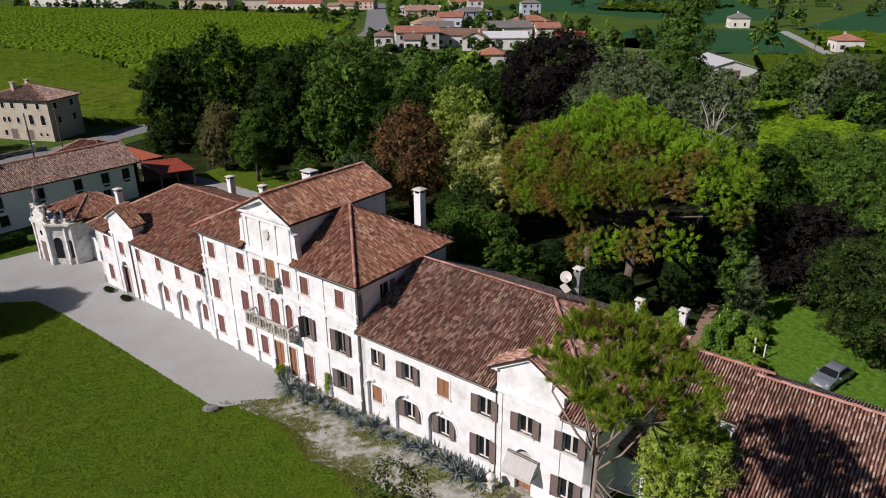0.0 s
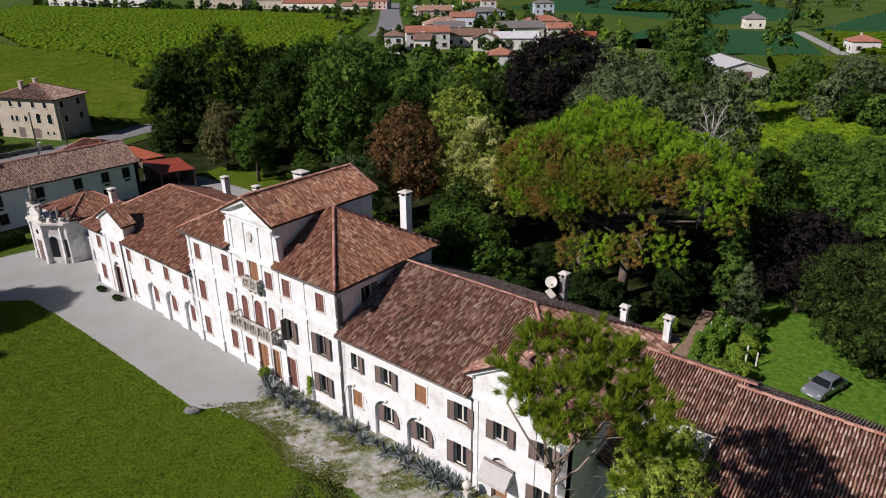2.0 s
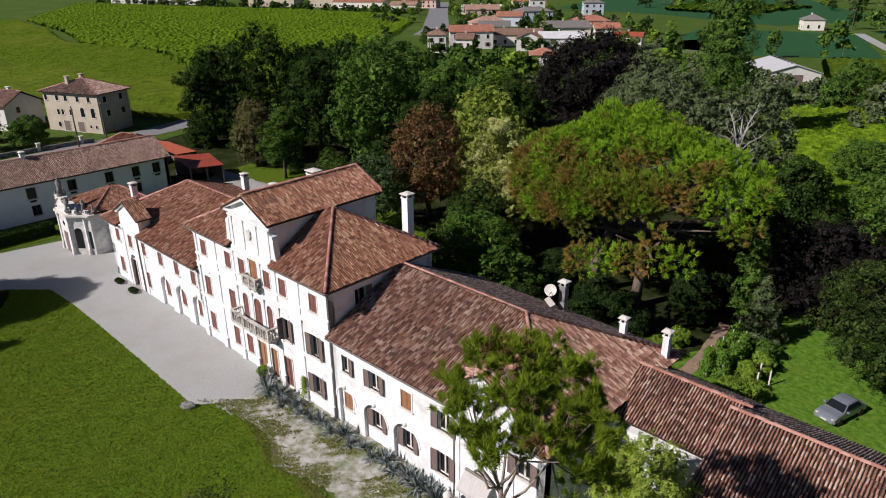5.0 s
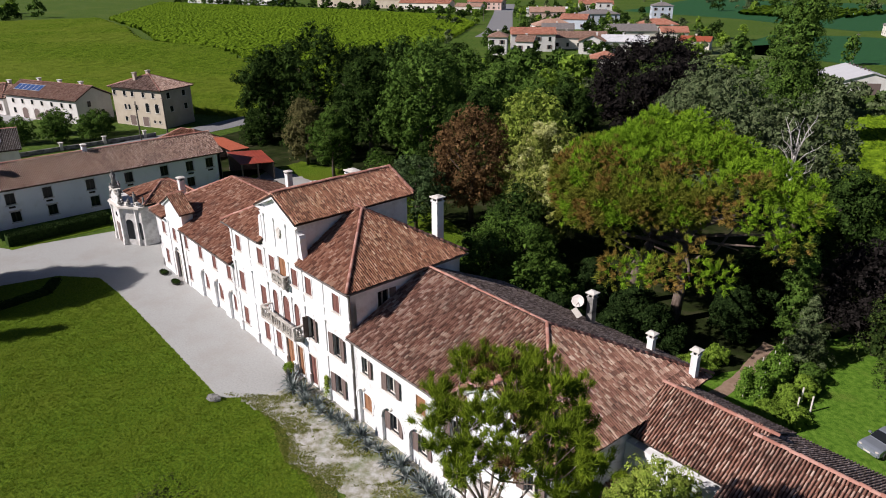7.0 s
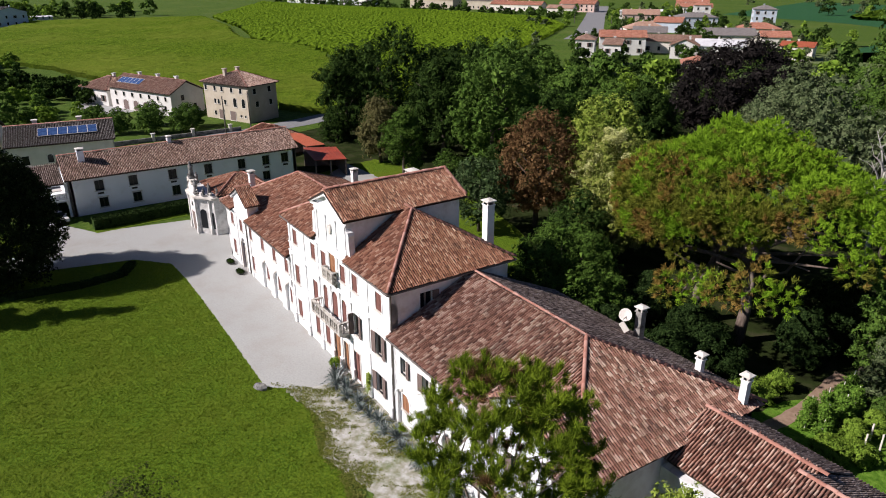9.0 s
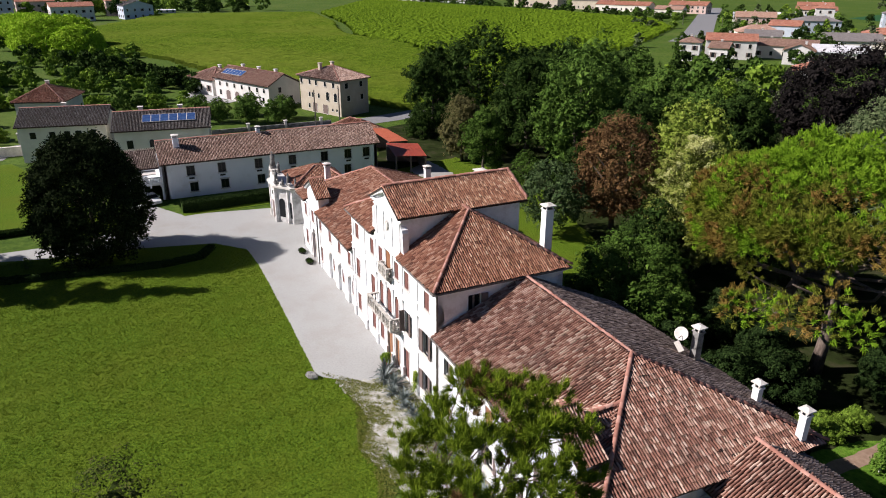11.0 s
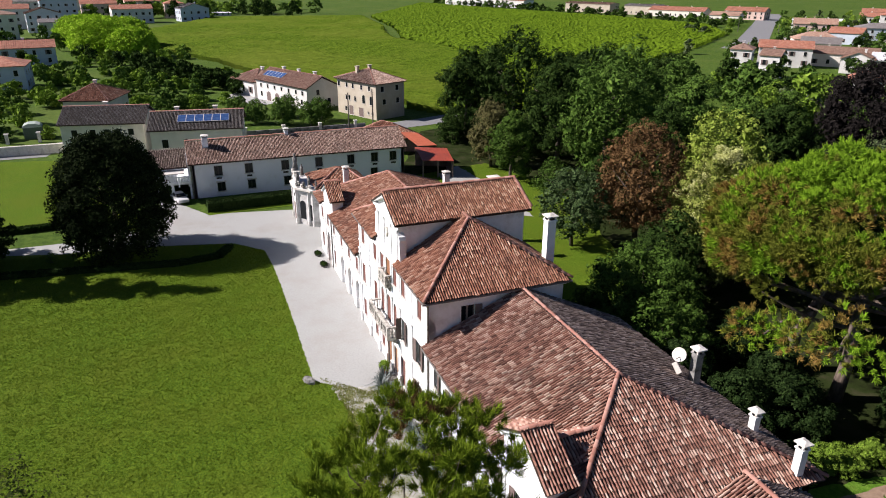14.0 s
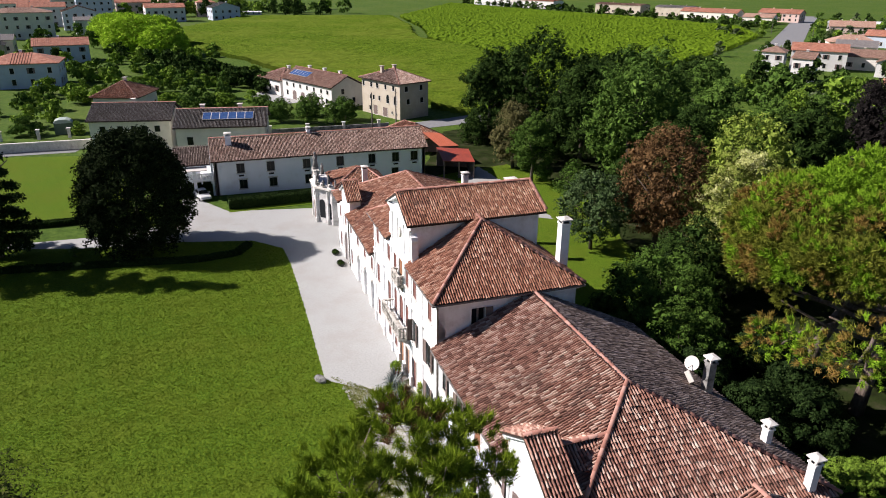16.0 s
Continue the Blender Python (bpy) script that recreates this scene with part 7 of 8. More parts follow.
part("bowl", Mb().lathe([(0.1, 0.58), (0.07, 0.68), (0.26, 0.85), (0.3, 1.05), (0.22, 1.15), (0.14, 1.25), (0, 1.32)], (0, 0, 0), 12), FRAME_W, urn, "", True)
tagged(part("doormat", Mb().box(12.45, 13.4, -1.1, -0.5, 0.02, 0.05), ZINC), "grey doormat on the paving at the garden door", "doormat")
clm = thing("climber", "leafy creeper hanging on the garden wall", "creeper", "", (-37.3, 2.1, 0))
part("leaves", crown_mesh("leaves", [(0.6, 0, 2.6, 0.9, 0.5, 0.9), (1.0, -0.2, 1.6, 0.6, 0.4, 0.8), (-1.2, 0, 3.0, 1.2, 0.5, 0.6)], 1600, 0.14, L_LIGHT, 8), None, clm)
cl2 = thing("climber", "slim green creeper beside the villa window", "creeper", "", (-3.35, -0.2, 0))
part("leaves", crown_mesh("leaves", [(0, 0, 0.6, 0.25, 0.18, 0.5), (0.05, 0, 1.4, 0.2, 0.15, 0.6)], 500, 0.09, L_YEL, 9), None, cl2)


# ---- cars ----
def car(label, x, y, turn, paint):
    cr = thing("car", label, "car", "parked cars", (x, y, 0), turn)
    lower = [(-2.1, 0.35), (-2.08, 0.7), (-1.75, 0.85), (-0.9, 0.92), (1.35, 0.92), (2.0, 0.86), (2.1, 0.62), (2.08, 0.35)]
    upper = [(-1.0, 0.92), (-0.35, 1.38), (0.2, 1.46), (0.95, 1.42), (1.55, 1.05), (1.6, 0.92)]
    bm = bmesh.new()
    for prof, w0, w1 in ((lower, 0.86, 0.80), (upper, 0.80, 0.60)):
        zs = [p[1] for p in prof]
        rings = []
        for s in (-1, 1):
            rings.append([bm.verts.new((p[0], s * (w0 + (w1 - w0) * (p[1] - min(zs)) / (max(zs) - min(zs))), p[1])) for p in prof])
        n = len(prof)
        bm.faces.new(rings[0])
        bm.faces.new(rings[1][::-1])
        for i in range(n):
            bm.faces.new((rings[0][i], rings[0][(i + 1) % n], rings[1][(i + 1) % n], rings[1][i]))
    bmesh.ops.recalc_face_normals(bm, faces=bm.faces)
    bmesh.ops.bevel(bm, geom=bm.edges[:], offset=0.05, segments=2, affect="EDGES")
    me = bpy.data.meshes.new("body")
    bm.to_mesh(me)
    bm.free()
    me.materials.append(paint)
    part("body", me, None, cr, "", True)
    part("windscreen", Mb().add([(-0.96, -0.72, 0.97), (-0.96, 0.72, 0.97), (-0.40, 0.60, 1.36), (-0.40, -0.60, 1.36)], [(0, 1, 2, 3)]).turned(pose(-0.03, 0, 0.03)), GLASS, cr)
    part("rear_window", Mb().add([(1.56, -0.70, 1.0), (1.56, 0.70, 1.0), (1.0, 0.60, 1.39), (1.0, -0.60, 1.39)], [(3, 2, 1, 0)]).turned(pose(0.03, 0, 0.03)), GLASS, cr)
    for s in (-1, 1):
        part("side_window", Mb().add([(-0.75, s * 0.79, 1.0), (1.35, s * 0.79, 1.0), (0.95, s * 0.645, 1.36), (-0.3, s * 0.645, 1.36)], [(0, 1, 2, 3)]), GLASS, cr)
        part("headlight", Mb().lathe([(0.0, -0.05), (0.12, -0.02), (0.13, 0.03), (0.0, 0.05)], (-2.02, s * 0.62, 0.7), 10), FRAME_W, cr)
        part("wing_mirror", Mb().box(-0.72, -0.58, s * 0.95 - 0.1, s * 0.95 + 0.1, 0.95, 1.08), paint, cr)
        for wx in (-1.32, 1.3):
            wh = part("wheel", Mb().lathe([(0.2, -0.1), (0.3, -0.1), (0.32, -0.06), (0.32, 0.06), (0.3, 0.1), (0.2, 0.1)], (0, 0, 0), 16).turned(pose(wx, s * 0.80, 0.32, 90, 0, 0)), IRON, cr, "", True)
            part("rim", Mb().lathe([(0.0, -0.06), (0.19, -0.09), (0.2, 0.09), (0.0, 0.06)], (0, 0, 0), 12).turned(pose(wx, s * 0.80, 0.32, 90, 0, 0)), ZINC, wh)
    part("bumper", Mb().box(-2.16, -2.02, -0.72, 0.72, 0.36, 0.56), paint, cr)
    part("number_plate", Mb().box(-2.175, -2.16, -0.26, 0.26, 0.42, 0.53), FRAME_W, cr)
    return cr


def paint(name, c, metal):
    return material(name, [tuple(0.92 * k for k in c), c], 2.0, rough=0.3, metal=metal, spec=0.5)


car("silver hatchback parked on the grass under trees", 25.0, 23.7, 73, paint("silver_paint", (0.30, 0.33, 0.38), 0.5)).scale = (0.88, 0.88, 0.88)
car("white estate car parked under the loggia balcony", -57.8, -14.4, 195, paint("white_paint", (0.72, 0.72, 0.72), 0.0)).scale = (0.86, 0.86, 0.86)

# blades of grass over the nearer lawn
rg = np.random.default_rng(3)
n = 330000
gx, gy = rg.uniform(-44, 16, n), -4.2 - rg.random(n) * 36
lawn_edge = [(-36.4, -6.15), (-31.4, -5.85), (-23, -5.85), (-15.3, -5.95), (-8.8, -6.05), (-7.3, -4.5), (-4, -4.3), (0.5, -5.6), (4, -5.5), (8, -7.1), (14, -14.1), (19, -40), (-42, -42), (-43, -34), (-42.5, -26), (-41.5, -17), (-39.6, -9.1)]
thick = sum(np.sin(gx * math.cos(7.1 * j) * (2.2 + 1.3 * j) + gy * math.sin(7.1 * j) * (2.2 + 1.3 * j) + 2.3 * j) for j in range(12)) / 2.06
ok = inside(lawn_edge, gx, gy) & (thick + rg.normal(0, 1.6, n) > -0.6)
c = np.stack([gx[ok], gy[ok], np.full(ok.sum(), 0.01)], 1)
ang = rg.uniform(0, 2 * np.pi, len(c))
t = np.stack([np.cos(ang), np.sin(ang), 0 * ang], 1) * rg.uniform(0.03, 0.07, len(c))[:, None]
top = np.stack([rg.normal(0, 0.05, len(c)), rg.normal(0, 0.05, len(c)), rg.uniform(0.03, 0.085, len(c))], 1)
GRASS = leaf("grass_blades", (0.034, 0.076, 0.005), (0.090, 0.162, 0.010), (0.168, 0.245, 0.020), 0.3)
me = blades("grass", np.stack([c - t, c + t, c + top + t * 0.3], 1), GRASS)
tagged(new("grass", me), "short blades of mown grass over the lawn", "grass", kind="stuff")

# weeds that creep over the gravel strip and along the lawn's edges
n = 90000
gx, gy = rg.uniform(-9, 18, n), rg.uniform(-7.5, -0.2, n)
patch = np.sin(1.3 * gx + 0.7 * gy) + np.sin(2.1 * gy - 0.9 * gx + 1) + 0.7 * np.sin(3.7 * gx + 1.1) * np.sin(3.1 * gy) + 0.5 * np.sin(7.3 * gx - 5 * gy)
bound = np.interp(gx, [-9, -7.3, -4, 0.5, 4, 8, 14, 18], [-5.2, -4.4, -4.2, -5.5, -5.4, -7.0, -14, -20])
edge = np.where(gy < bound + 1.2 + 0.5 * np.sin(1.9 * gx) + np.where(gx < -3.0, 0.9, 0.0), 2.2, 0.0) + np.where(gy > -2.2, 0.5, -0.3)
ok = (gy > bound - 0.35) & (patch + edge + rg.normal(0, 0.7, n) > 1.0) & ((gx > -6.0) | (gy < -2.6 + 0.9 * (gx + 6.0)))
c = np.stack([gx[ok], gy[ok], np.full(ok.sum(), 0.018)], 1)
ang = rg.uniform(0, 2 * np.pi, len(c))
t = np.stack([np.cos(ang), np.sin(ang), 0 * ang], 1) * rg.uniform(0.03, 0.07, len(c))[:, None]
top = np.stack([rg.normal(0, 0.06, len(c)), rg.normal(0, 0.06, len(c)), rg.uniform(0.02, 0.07, len(c))], 1)
tagged(new("weeds", blades("weeds", np.stack([c - t, c + t, c + top], 1), leaf("weed_blades", (0.07, 0.10, 0.015), (0.14, 0.18, 0.030), (0.24, 0.26, 0.06), 0.3))), "tufts of weeds growing through the gravel", "weeds", kind="stuff")


# ---- fields and road ----
def rows(name, label, outline, turn, gap, h, w, mat, seed, step=2.5, category="crop", wild=0.22):
    """Rows of crop as bumpy leafy ridges within an outline."""
    rg = random.Random(seed)
    c, s = math.cos(radians(turn)), math.sin(radians(turn))
    loc = [(x * c + y * s, -x * s + y * c) for x, y in outline]
    u0, u1, v0, v1 = min(p[0] for p in loc), max(p[0] for p in loc), min(p[1] for p in loc), max(p[1] for p in loc)
    us = np.arange(u0, u1, step)
    vs, fs = [], []
    v = v0 + gap / 2
    while v < v1:
        ok = inside(loc, us, np.full(len(us), v))
        prev = None
        for u, o in zip(us, ok):
            if not o:
                prev = None
                continue
            hh, ww, sh = h * rg.uniform(1 - wild, 1 + wild), w * rg.uniform(1 - wild, 1 + wild), rg.uniform(-wild, wild) * w * 0.8
            ring = [(u, v + sh - ww / 2, 0.0), (u, v + sh - ww * 0.42, hh * 0.7), (u, v + sh + rg.uniform(-0.15, 0.15) * w, hh), (u, v + sh + ww * 0.42, hh * 0.7), (u, v + sh + ww / 2, 0.0)]
            n = len(vs)
            vs += [(x * c - y * s, x * s + y * c, z) for x, y, z in ring]
            if prev is not None:
                fs += [(prev + j, prev + j + 1, n + j + 1, n + j) for j in range(4)]
            prev = n
        v += gap
    me = bpy.data.meshes.new(name)
    me.from_pydata(vs, [], fs)
    me.materials.append(mat)
    return tagged(new(name, me), label, category, kind="stuff")


VINE = material("vine_leaves", [(0.016, 0.034, 0.003), (0.080, 0.140, 0.006), (0.175, 0.255, 0.014)], 1.5, detail=10, bump=0.3, bump_scale=3.0, rough=0.85, spec=0.05, stain=(0.10, 0.165, 0.008), stain_scale=0.02)
CORN = material("maize_leaves", [(0.040, 0.076, 0.005), (0.078, 0.130, 0.008), (0.128, 0.182, 0.014)], 1.4, detail=12, bump=0.3, bump_scale=3.5, rough=0.9, spec=0.05, stain=(0.145, 0.175, 0.022), stain_scale=0.012)
SOY = material("dark_crop", [(0.012, 0.062, 0.018), (0.022, 0.092, 0.026)], 0.3, detail=10, bump=0.15, bump_scale=2.0, rough=0.85, spec=0.2)
GRASS_Y = material("pale_meadow", [(0.08, 0.115, 0.028), (0.12, 0.155, 0.045)], 0.06, detail=12, bump=0.1, bump_scale=1.5, rough=0.9)
rows("maize_field", "wide field of light green maize", [(-96, 52), (-130, 66), (-205, 87), (-226, 89), (-250, 82), (-272, 80), (-310, 88), (-340, 96), (-430, 108), (-445, 14), (-336, -28), (-250, -16), (-212, 0), (-176, 9), (-150, 24), (-125, 36), (-112, 34), (-104, 38)], 62, 1.7, 1.9, 2.2, CORN, 1, wild=0.08)
rows("vineyard", "large vineyard in leafy rows", [(-96, 53), (-130, 67), (-205, 89), (-226, 91), (-249, 85), (-272, 84), (-300, 92), (-340, 101), (-432, 114), (-620, 215), (-500, 236), (-380, 268), (-296, 276), (-245, 245), (-200, 190), (-150, 120)], 58, 2.7, 1.9, 1.9, VINE, 2, 1.1)
rows("vineyard", "leafy vineyard behind the park", [(-12, 127), (-14, 112), (2, 74), (9, 66), (60, 74), (75, 150), (13, 146)], 20, 2.6, 2.0, 2.2, VINE, 3, 1.4)
rows("maize_field", "pale green maize strip beyond the white shed", [(-32, 218), (-12, 150), (13, 150), (80, 150), (80, 230), (4, 226)], 75, 1.6, 1.9, 2.1, CORN, 4, wild=0.08)
sheet("dark_field", [(-94, 224), (-76, 222), (-48, 220), (-20, 238), (-48, 320), (-82, 318), (-110, 300)], 0.02, SOY, "dark green bean field", "field")
sheet("dark_field", [(-263, 404), (-170, 386), (-90, 345), (-60, 420), (-160, 620), (-330, 620)], 0.02, SOY, "dark green bean field", "field")
sheet("dark_field", [(-45, 330), (120, 330), (140, 520), (-40, 520)], 0.02, SOY, "dark green bean field", "field")
rows("vineyard", "far vineyard in straight rows", [(-190, 420), (-130, 410), (-120, 520), (-220, 520)], 100, 5, 2, 2.4, VINE, 5, 6)
rows("vineyard", "far vineyard in straight rows", [(-16, 245), (60, 245), (60, 320), (-40, 322)], 60, 4, 2, 2.0, VINE, 6, 5)
sheet("meadow", [(-105, 222), (-92, 205), (-60, 216), (-90, 262)], 0.02, GRASS_Y, "pale mown meadow beside the village", "meadow")
sheet("white_lane", [(-16, 240), (-13, 243), (-47, 326), (-51, 324)], 0.03, GRAVEL, "narrow white gravel lane between fields", "lane")
sheet("road", [(-90, -70), (-90, -34.5), (-95.6, -33), (-95.6, -20), (-88.6, -4), (-88.4, 0), (-89.6, 12), (-90.5, 22), (-93, 34), (-97, 48), (-103, 44), (-99, 32), (-95.8, 20), (-94.8, 12), (-93.4, 0), (-93.8, -4), (-101, -20), (-101, -33), (-97, -40), (-97, -70)], 0.02, ASPHALT, "grey asphalt road past the farm", "road")
sheet("road", [(-196, 198), (-188, 208), (-205, 232), (-296, 328), (-384, 424), (-396, 414), (-304, 318), (-214, 222)], 0.03, ASPHALT, "grey village street", "road")
sheet("white_track", [(-58, 22), (-50, 23), (-38, 24.5), (-36, 27), (-50, 27.5), (-62, 27)], 0.024, GRAVEL, "pale track leading into the park", "track", 0.2, 0.8, seed=13)
sheet("park_lawn", [(-58, 14.4), (-12, 14.4), (-8, 22), (-22, 30), (-45, 36), (-62, 32)], 0.014, LAWN, "park lawn behind the villa", "lawn", 0.2, 1.0, seed=14)
tagged(part("roadside_wall", Mb().box(-95.9, -95.6, -3, 21, 0, 0.7), STATUE), "low dark stone wall along the road", "wall", kind="structure")
for y in np.arange(-2, 20, 7.0):
    tagged(part("gate_post", Mb().box(-96.0, -95.5, y - 0.25, y + 0.25, 0, 1.3).box(-96.1, -95.4, y - 0.35, y + 0.35, 1.3, 1.42), STONE), "square stone post in the roadside wall", "post", "posts of the roadside wall")
tagged(part("roadside_wall", Mb().box(-92.6, -92.3, -64, -31.5, 0, 1.5).box(-92.7, -92.2, -64, -31.5, 1.5, 1.58), STONE), "pale concrete wall along the road", "wall", kind="structure")
for y in (-60, -54, -48, -42, -37, -33):
    tagged(part("gate_post", Mb().box(-102.3, -101.8, y - 0.25, y + 0.25, 0, 1.7).box(-102.4, -101.7, y - 0.35, y + 0.35, 1.7, 1.85), STONE), "square stone post of a garden fence", "post", "posts of the garden fence")
hut = thing("garden_shed", "small green garden shed with a rounded roof", "shed", "", (-106.5, -38.5, 0), 95)
part("wall", Mb().box(-1.5, 1.5, -1.2, 1.2, 0, 2.1), material("green_sheet", [(0.07, 0.11, 0.075), (0.10, 0.14, 0.10)], 1.0, rough=0.6, bump=0.01), hut)
part("roof", Mb().prism([(-1.6, 2.08), (1.6, 2.08), (1.3, 2.5), (0.6, 2.75), (-0.6, 2.75), (-1.3, 2.5)], -1.35, 1.35), material("pale_green_sheet", [(0.30, 0.36, 0.31), (0.38, 0.43, 0.38)], 1.0, rough=0.6), hut)
sheet("farm_yard", [(-125, 4), (-138, -3), (-146, 0), (-136, 6), (-128, 8)], 0.02, GRAVEL, "pale gravel farm yard", "yard")
for x, y, h in ((-88.3, 16.0, 8.0), (-88.0, 20.5, 8.5), (-48.7, 375, 13), (-49.6, 314, 11), (-39, 423, 13), (-18.9, 240, 10), (-31.6, 235.6, 10), (-49.6, 225.6, 9), (-262, 268, 9), (-206, 238, 8)):
    pl = thing("utility_pole", "grey utility pole beside the road", "utility pole", "utility poles", (x, y, 0))
    part("pole", Mb().tube([(0, 0, -0.1), (0, 0, h)], [0.15, 0.09], 8), ZINC, pl)
    part("crossarm", Mb().box(-0.6, 0.6, -0.05, 0.05, h - 0.6, h - 0.5), ZINC, pl)

# ---- village ----
R_WHT = material("pale_sheet", [(0.55, 0.55, 0.56), (0.68, 0.68, 0.69)], 0.8, rough=0.6, bump=0.02, bump_scale=4)
HL = "village house with pale walls and a tiled roof"
for k, (x, y, turn, w, d, h, rh, wl, rf, hip, rows_n, lab) in enumerate([
    (-143.5, 177.5, 45, 16, 10, 6.2, 2.0, 0, R_RED, False, 2, "white village house with a red roof"), (-144, 160, 40, 6.5, 8, 6.2, 1.6, 0, R_BRN, True, 2, "small white village house"),
    (-122, 150.5, 32, 5.4, 7, 6.8, 1.5, 0, R_BRN, False, 2, "narrow white village house"), (-136.5, 196, 38, 20, 10, 4.2, 2.0, 4, R_BRN, False, 1, HL), (-122.5, 186, -55, 9, 9, 4.4, 2.2, 0, R_BRN, False, 1, "white gabled village house"),
    (-116.5, 197, 36, 16, 13, 4.2, 1.8, 0, R_WHT, False, 1, "white workshop with a pale low-pitched roof"), (-138.5, 232.5, 48, 19, 12, 4.4, 2.4, 4, R_GRY, False, 1, "village house with a grey roof"), (-148.5, 268, 40, 17, 11, 4.6, 2.2, 4, R_RED, True, 1, HL),
    (-124, 241, 42, 10.5, 9, 4.2, 2.0, 4, R_RED, False, 1, HL), (-97, 212, 22, 10, 8, 4.6, 1.3, 4, R_ORG, False, 1, "low house with a bright orange roof"), (-179.5, 231, 52, 17, 11, 4.4, 2.6, 4, R_TAN, True, 1, "village house with a tan hipped roof"),
    (-162, 214, 40, 13, 10, 4.8, 2.0, 4, R_GRY, False, 1, "village house with a grey roof"), (-232, 288, 44, 19, 12, 5.8, 2.4, 2, R_TAN, False, 2, "long pink village house with tan tiles"), (-194.5, 266, 30, 13, 10, 4.8, 2.2, 3, R_RED, False, 1, "pale blue village house"),
    (-202.5, 296, 48, 20, 12, 5.6, 2.0, 3, R_GRY, True, 2, "pale blue village house with a grey roof"), (-226, 332, 40, 9, 9, 9.5, 1.8, 0, R_RED, True, 3, "tall white village house"), (-186, 330, 40, 11, 9, 9.0, 1.8, 3, R_GRY, True, 3, "tall pale blue village house"),
    (-268, 330, 44, 26, 16, 4.6, 0.8, 0, R_WHT, False, 1, "white flat-roofed village building"), (-262, 372, 40, 22, 12, 6, 2.0, 4, R_RED, False, 2, HL), (-300, 420, 40, 22, 14, 6, 2.0, 0, R_RED, False, 2, HL),
    (-331, 322, 32, 18, 11, 4.0, 2.0, 4, R_TAN, False, 1, HL), (-381, 325, 28, 40, 12, 4.5, 2.4, 4, R_RED, False, 1, "long low farm building with a red roof"), (-345, 352, 28, 26, 12, 5.5, 2.4, 2, R_RED, False, 2, HL),
    (-455, 300, 26, 40, 14, 6.5, 1.0, 1, R_BRN, False, 1, "long beige workshop with a low roof"), (-410, 318, 26, 28, 14, 6.5, 1.0, 1, R_GRY, False, 1, "long beige workshop with a low roof"), (-570, 262, 24, 96, 14, 6.2, 0.8, 0, R_RED, False, 1, "very long white shed along the vineyard"),
    (-92, 152, 40, 8, 8, 4.0, 1.8, 0, R_RED, True, 1, "small house with a red roof among trees"), (-12, 254, 30, 9, 8, 4.0, 1.8, 0, R_RED, True, 1, "small white house with a red roof"), (-71, 333, 30, 9, 8, 4.6, 2.2, 4, R_GRY, True, 1, "grey-roofed house behind trees"),
    (-321, -87, 101, 24, 14, 11, 1.8, 4, R_BRN, True, 3, "three-storey cream apartment house"), (-367, -71, 11, 12, 15, 9, 2.6, 3, R_BRN, False, 3, "pale blue gabled apartment house"), (-466, -76, 11, 16, 20, 11.5, 3.0, 3, R_RED, False, 3, "tall pale blue gabled house"),
    (-226, -57, 98, 16, 11, 5.6, 2.0, 3, R_RED, False, 2, "pale blue house with a red roof"), (-172, -57, 92, 17, 12, 6.2, 2.1, 3, R_RED, True, 2, "pale blue house with a red hipped roof"), (-424, -33, 100, 22, 12, 8, 2.2, 0, R_RED, False, 2, "white house with balconies and a red roof"),
    (-468, -9, 96, 12, 10, 9, 2.2, 2, R_RED, True, 3, "pink village house with a red roof"), (-433, 1, 14, 12, 17, 7.5, 2.8, 3, R_GRY, False, 2, "pale blue gabled house at the field"), (-530, -127, 100, 38, 14, 8.5, 2.4, 4, R_RED, False, 2, "long house with a red roof"),
    (-262, -86, 96, 15, 11, 4.6, 1.6, 4, R_GRY, False, 1, "low house with a dark grey roof"), (-243, -84, 10, 11, 13, 4.4, 1.6, 1, R_GRY, False, 1, "low house with a dark grey roof"), (-338, -62, 100, 14, 10, 6.5, 1.4, 0, R_GRY, False, 2, "white house with a grey roof"),
    (-500, -56, 98, 22, 12, 8, 2.2, 2, R_RED, False, 2, "pink village house with a red roof"), (-540, -28, 98, 28, 12, 8, 2.4, 2, R_RED, False, 2, "pink village house with a red roof"), (-520, -98, 98, 22, 12, 9, 2.0, 0, R_GRY, False, 3, "white village house with a grey roof"),
    (-395, -92, 98, 22, 12, 10, 2.2, 0, R_RED, False, 3, HL), (-440, -110, 98, 28, 14, 10, 2.2, 4, R_RED, False, 3, HL), (-590, -70, 98, 30, 12, 9, 2.4, 4, R_RED, False, 2, HL), (-478, 14, 100, 26, 6, 2.0, 0.5, 0, R_WHT, False, 1, "low white greenhouse at the edge of the field"),
]):
    house("house", lab, x, y, turn, w, d, h, rh, PLASTER[wl], rf, rows_n, max(2, int(w / 3.6)), hip, seed=k, chim=1 if w < 20 else 2)
house("house", "farmhouse with a red hipped roof among gardens", -123.5, -28.9, 73, 8.8, 10.8, 4.3, 2.6, PLASTER[4], TILE_R, 1, 3, True, "houses beyond the range", True, 0.5, seed=4)
barnw = thing("warehouse", "white metal warehouse with a pale ridged roof", "warehouse", "", (-29.5, 171, 0), -52)
barnw.scale = (0.72, 0.72, 0.8)
part("wall", Mb().box(-13, 13, -9, 9, -0.1, 4.0).prism([(-9, 4.0), (9, 4.0), (0, 6.3)], -13, 13, "x"), PLASTER[0], barnw)
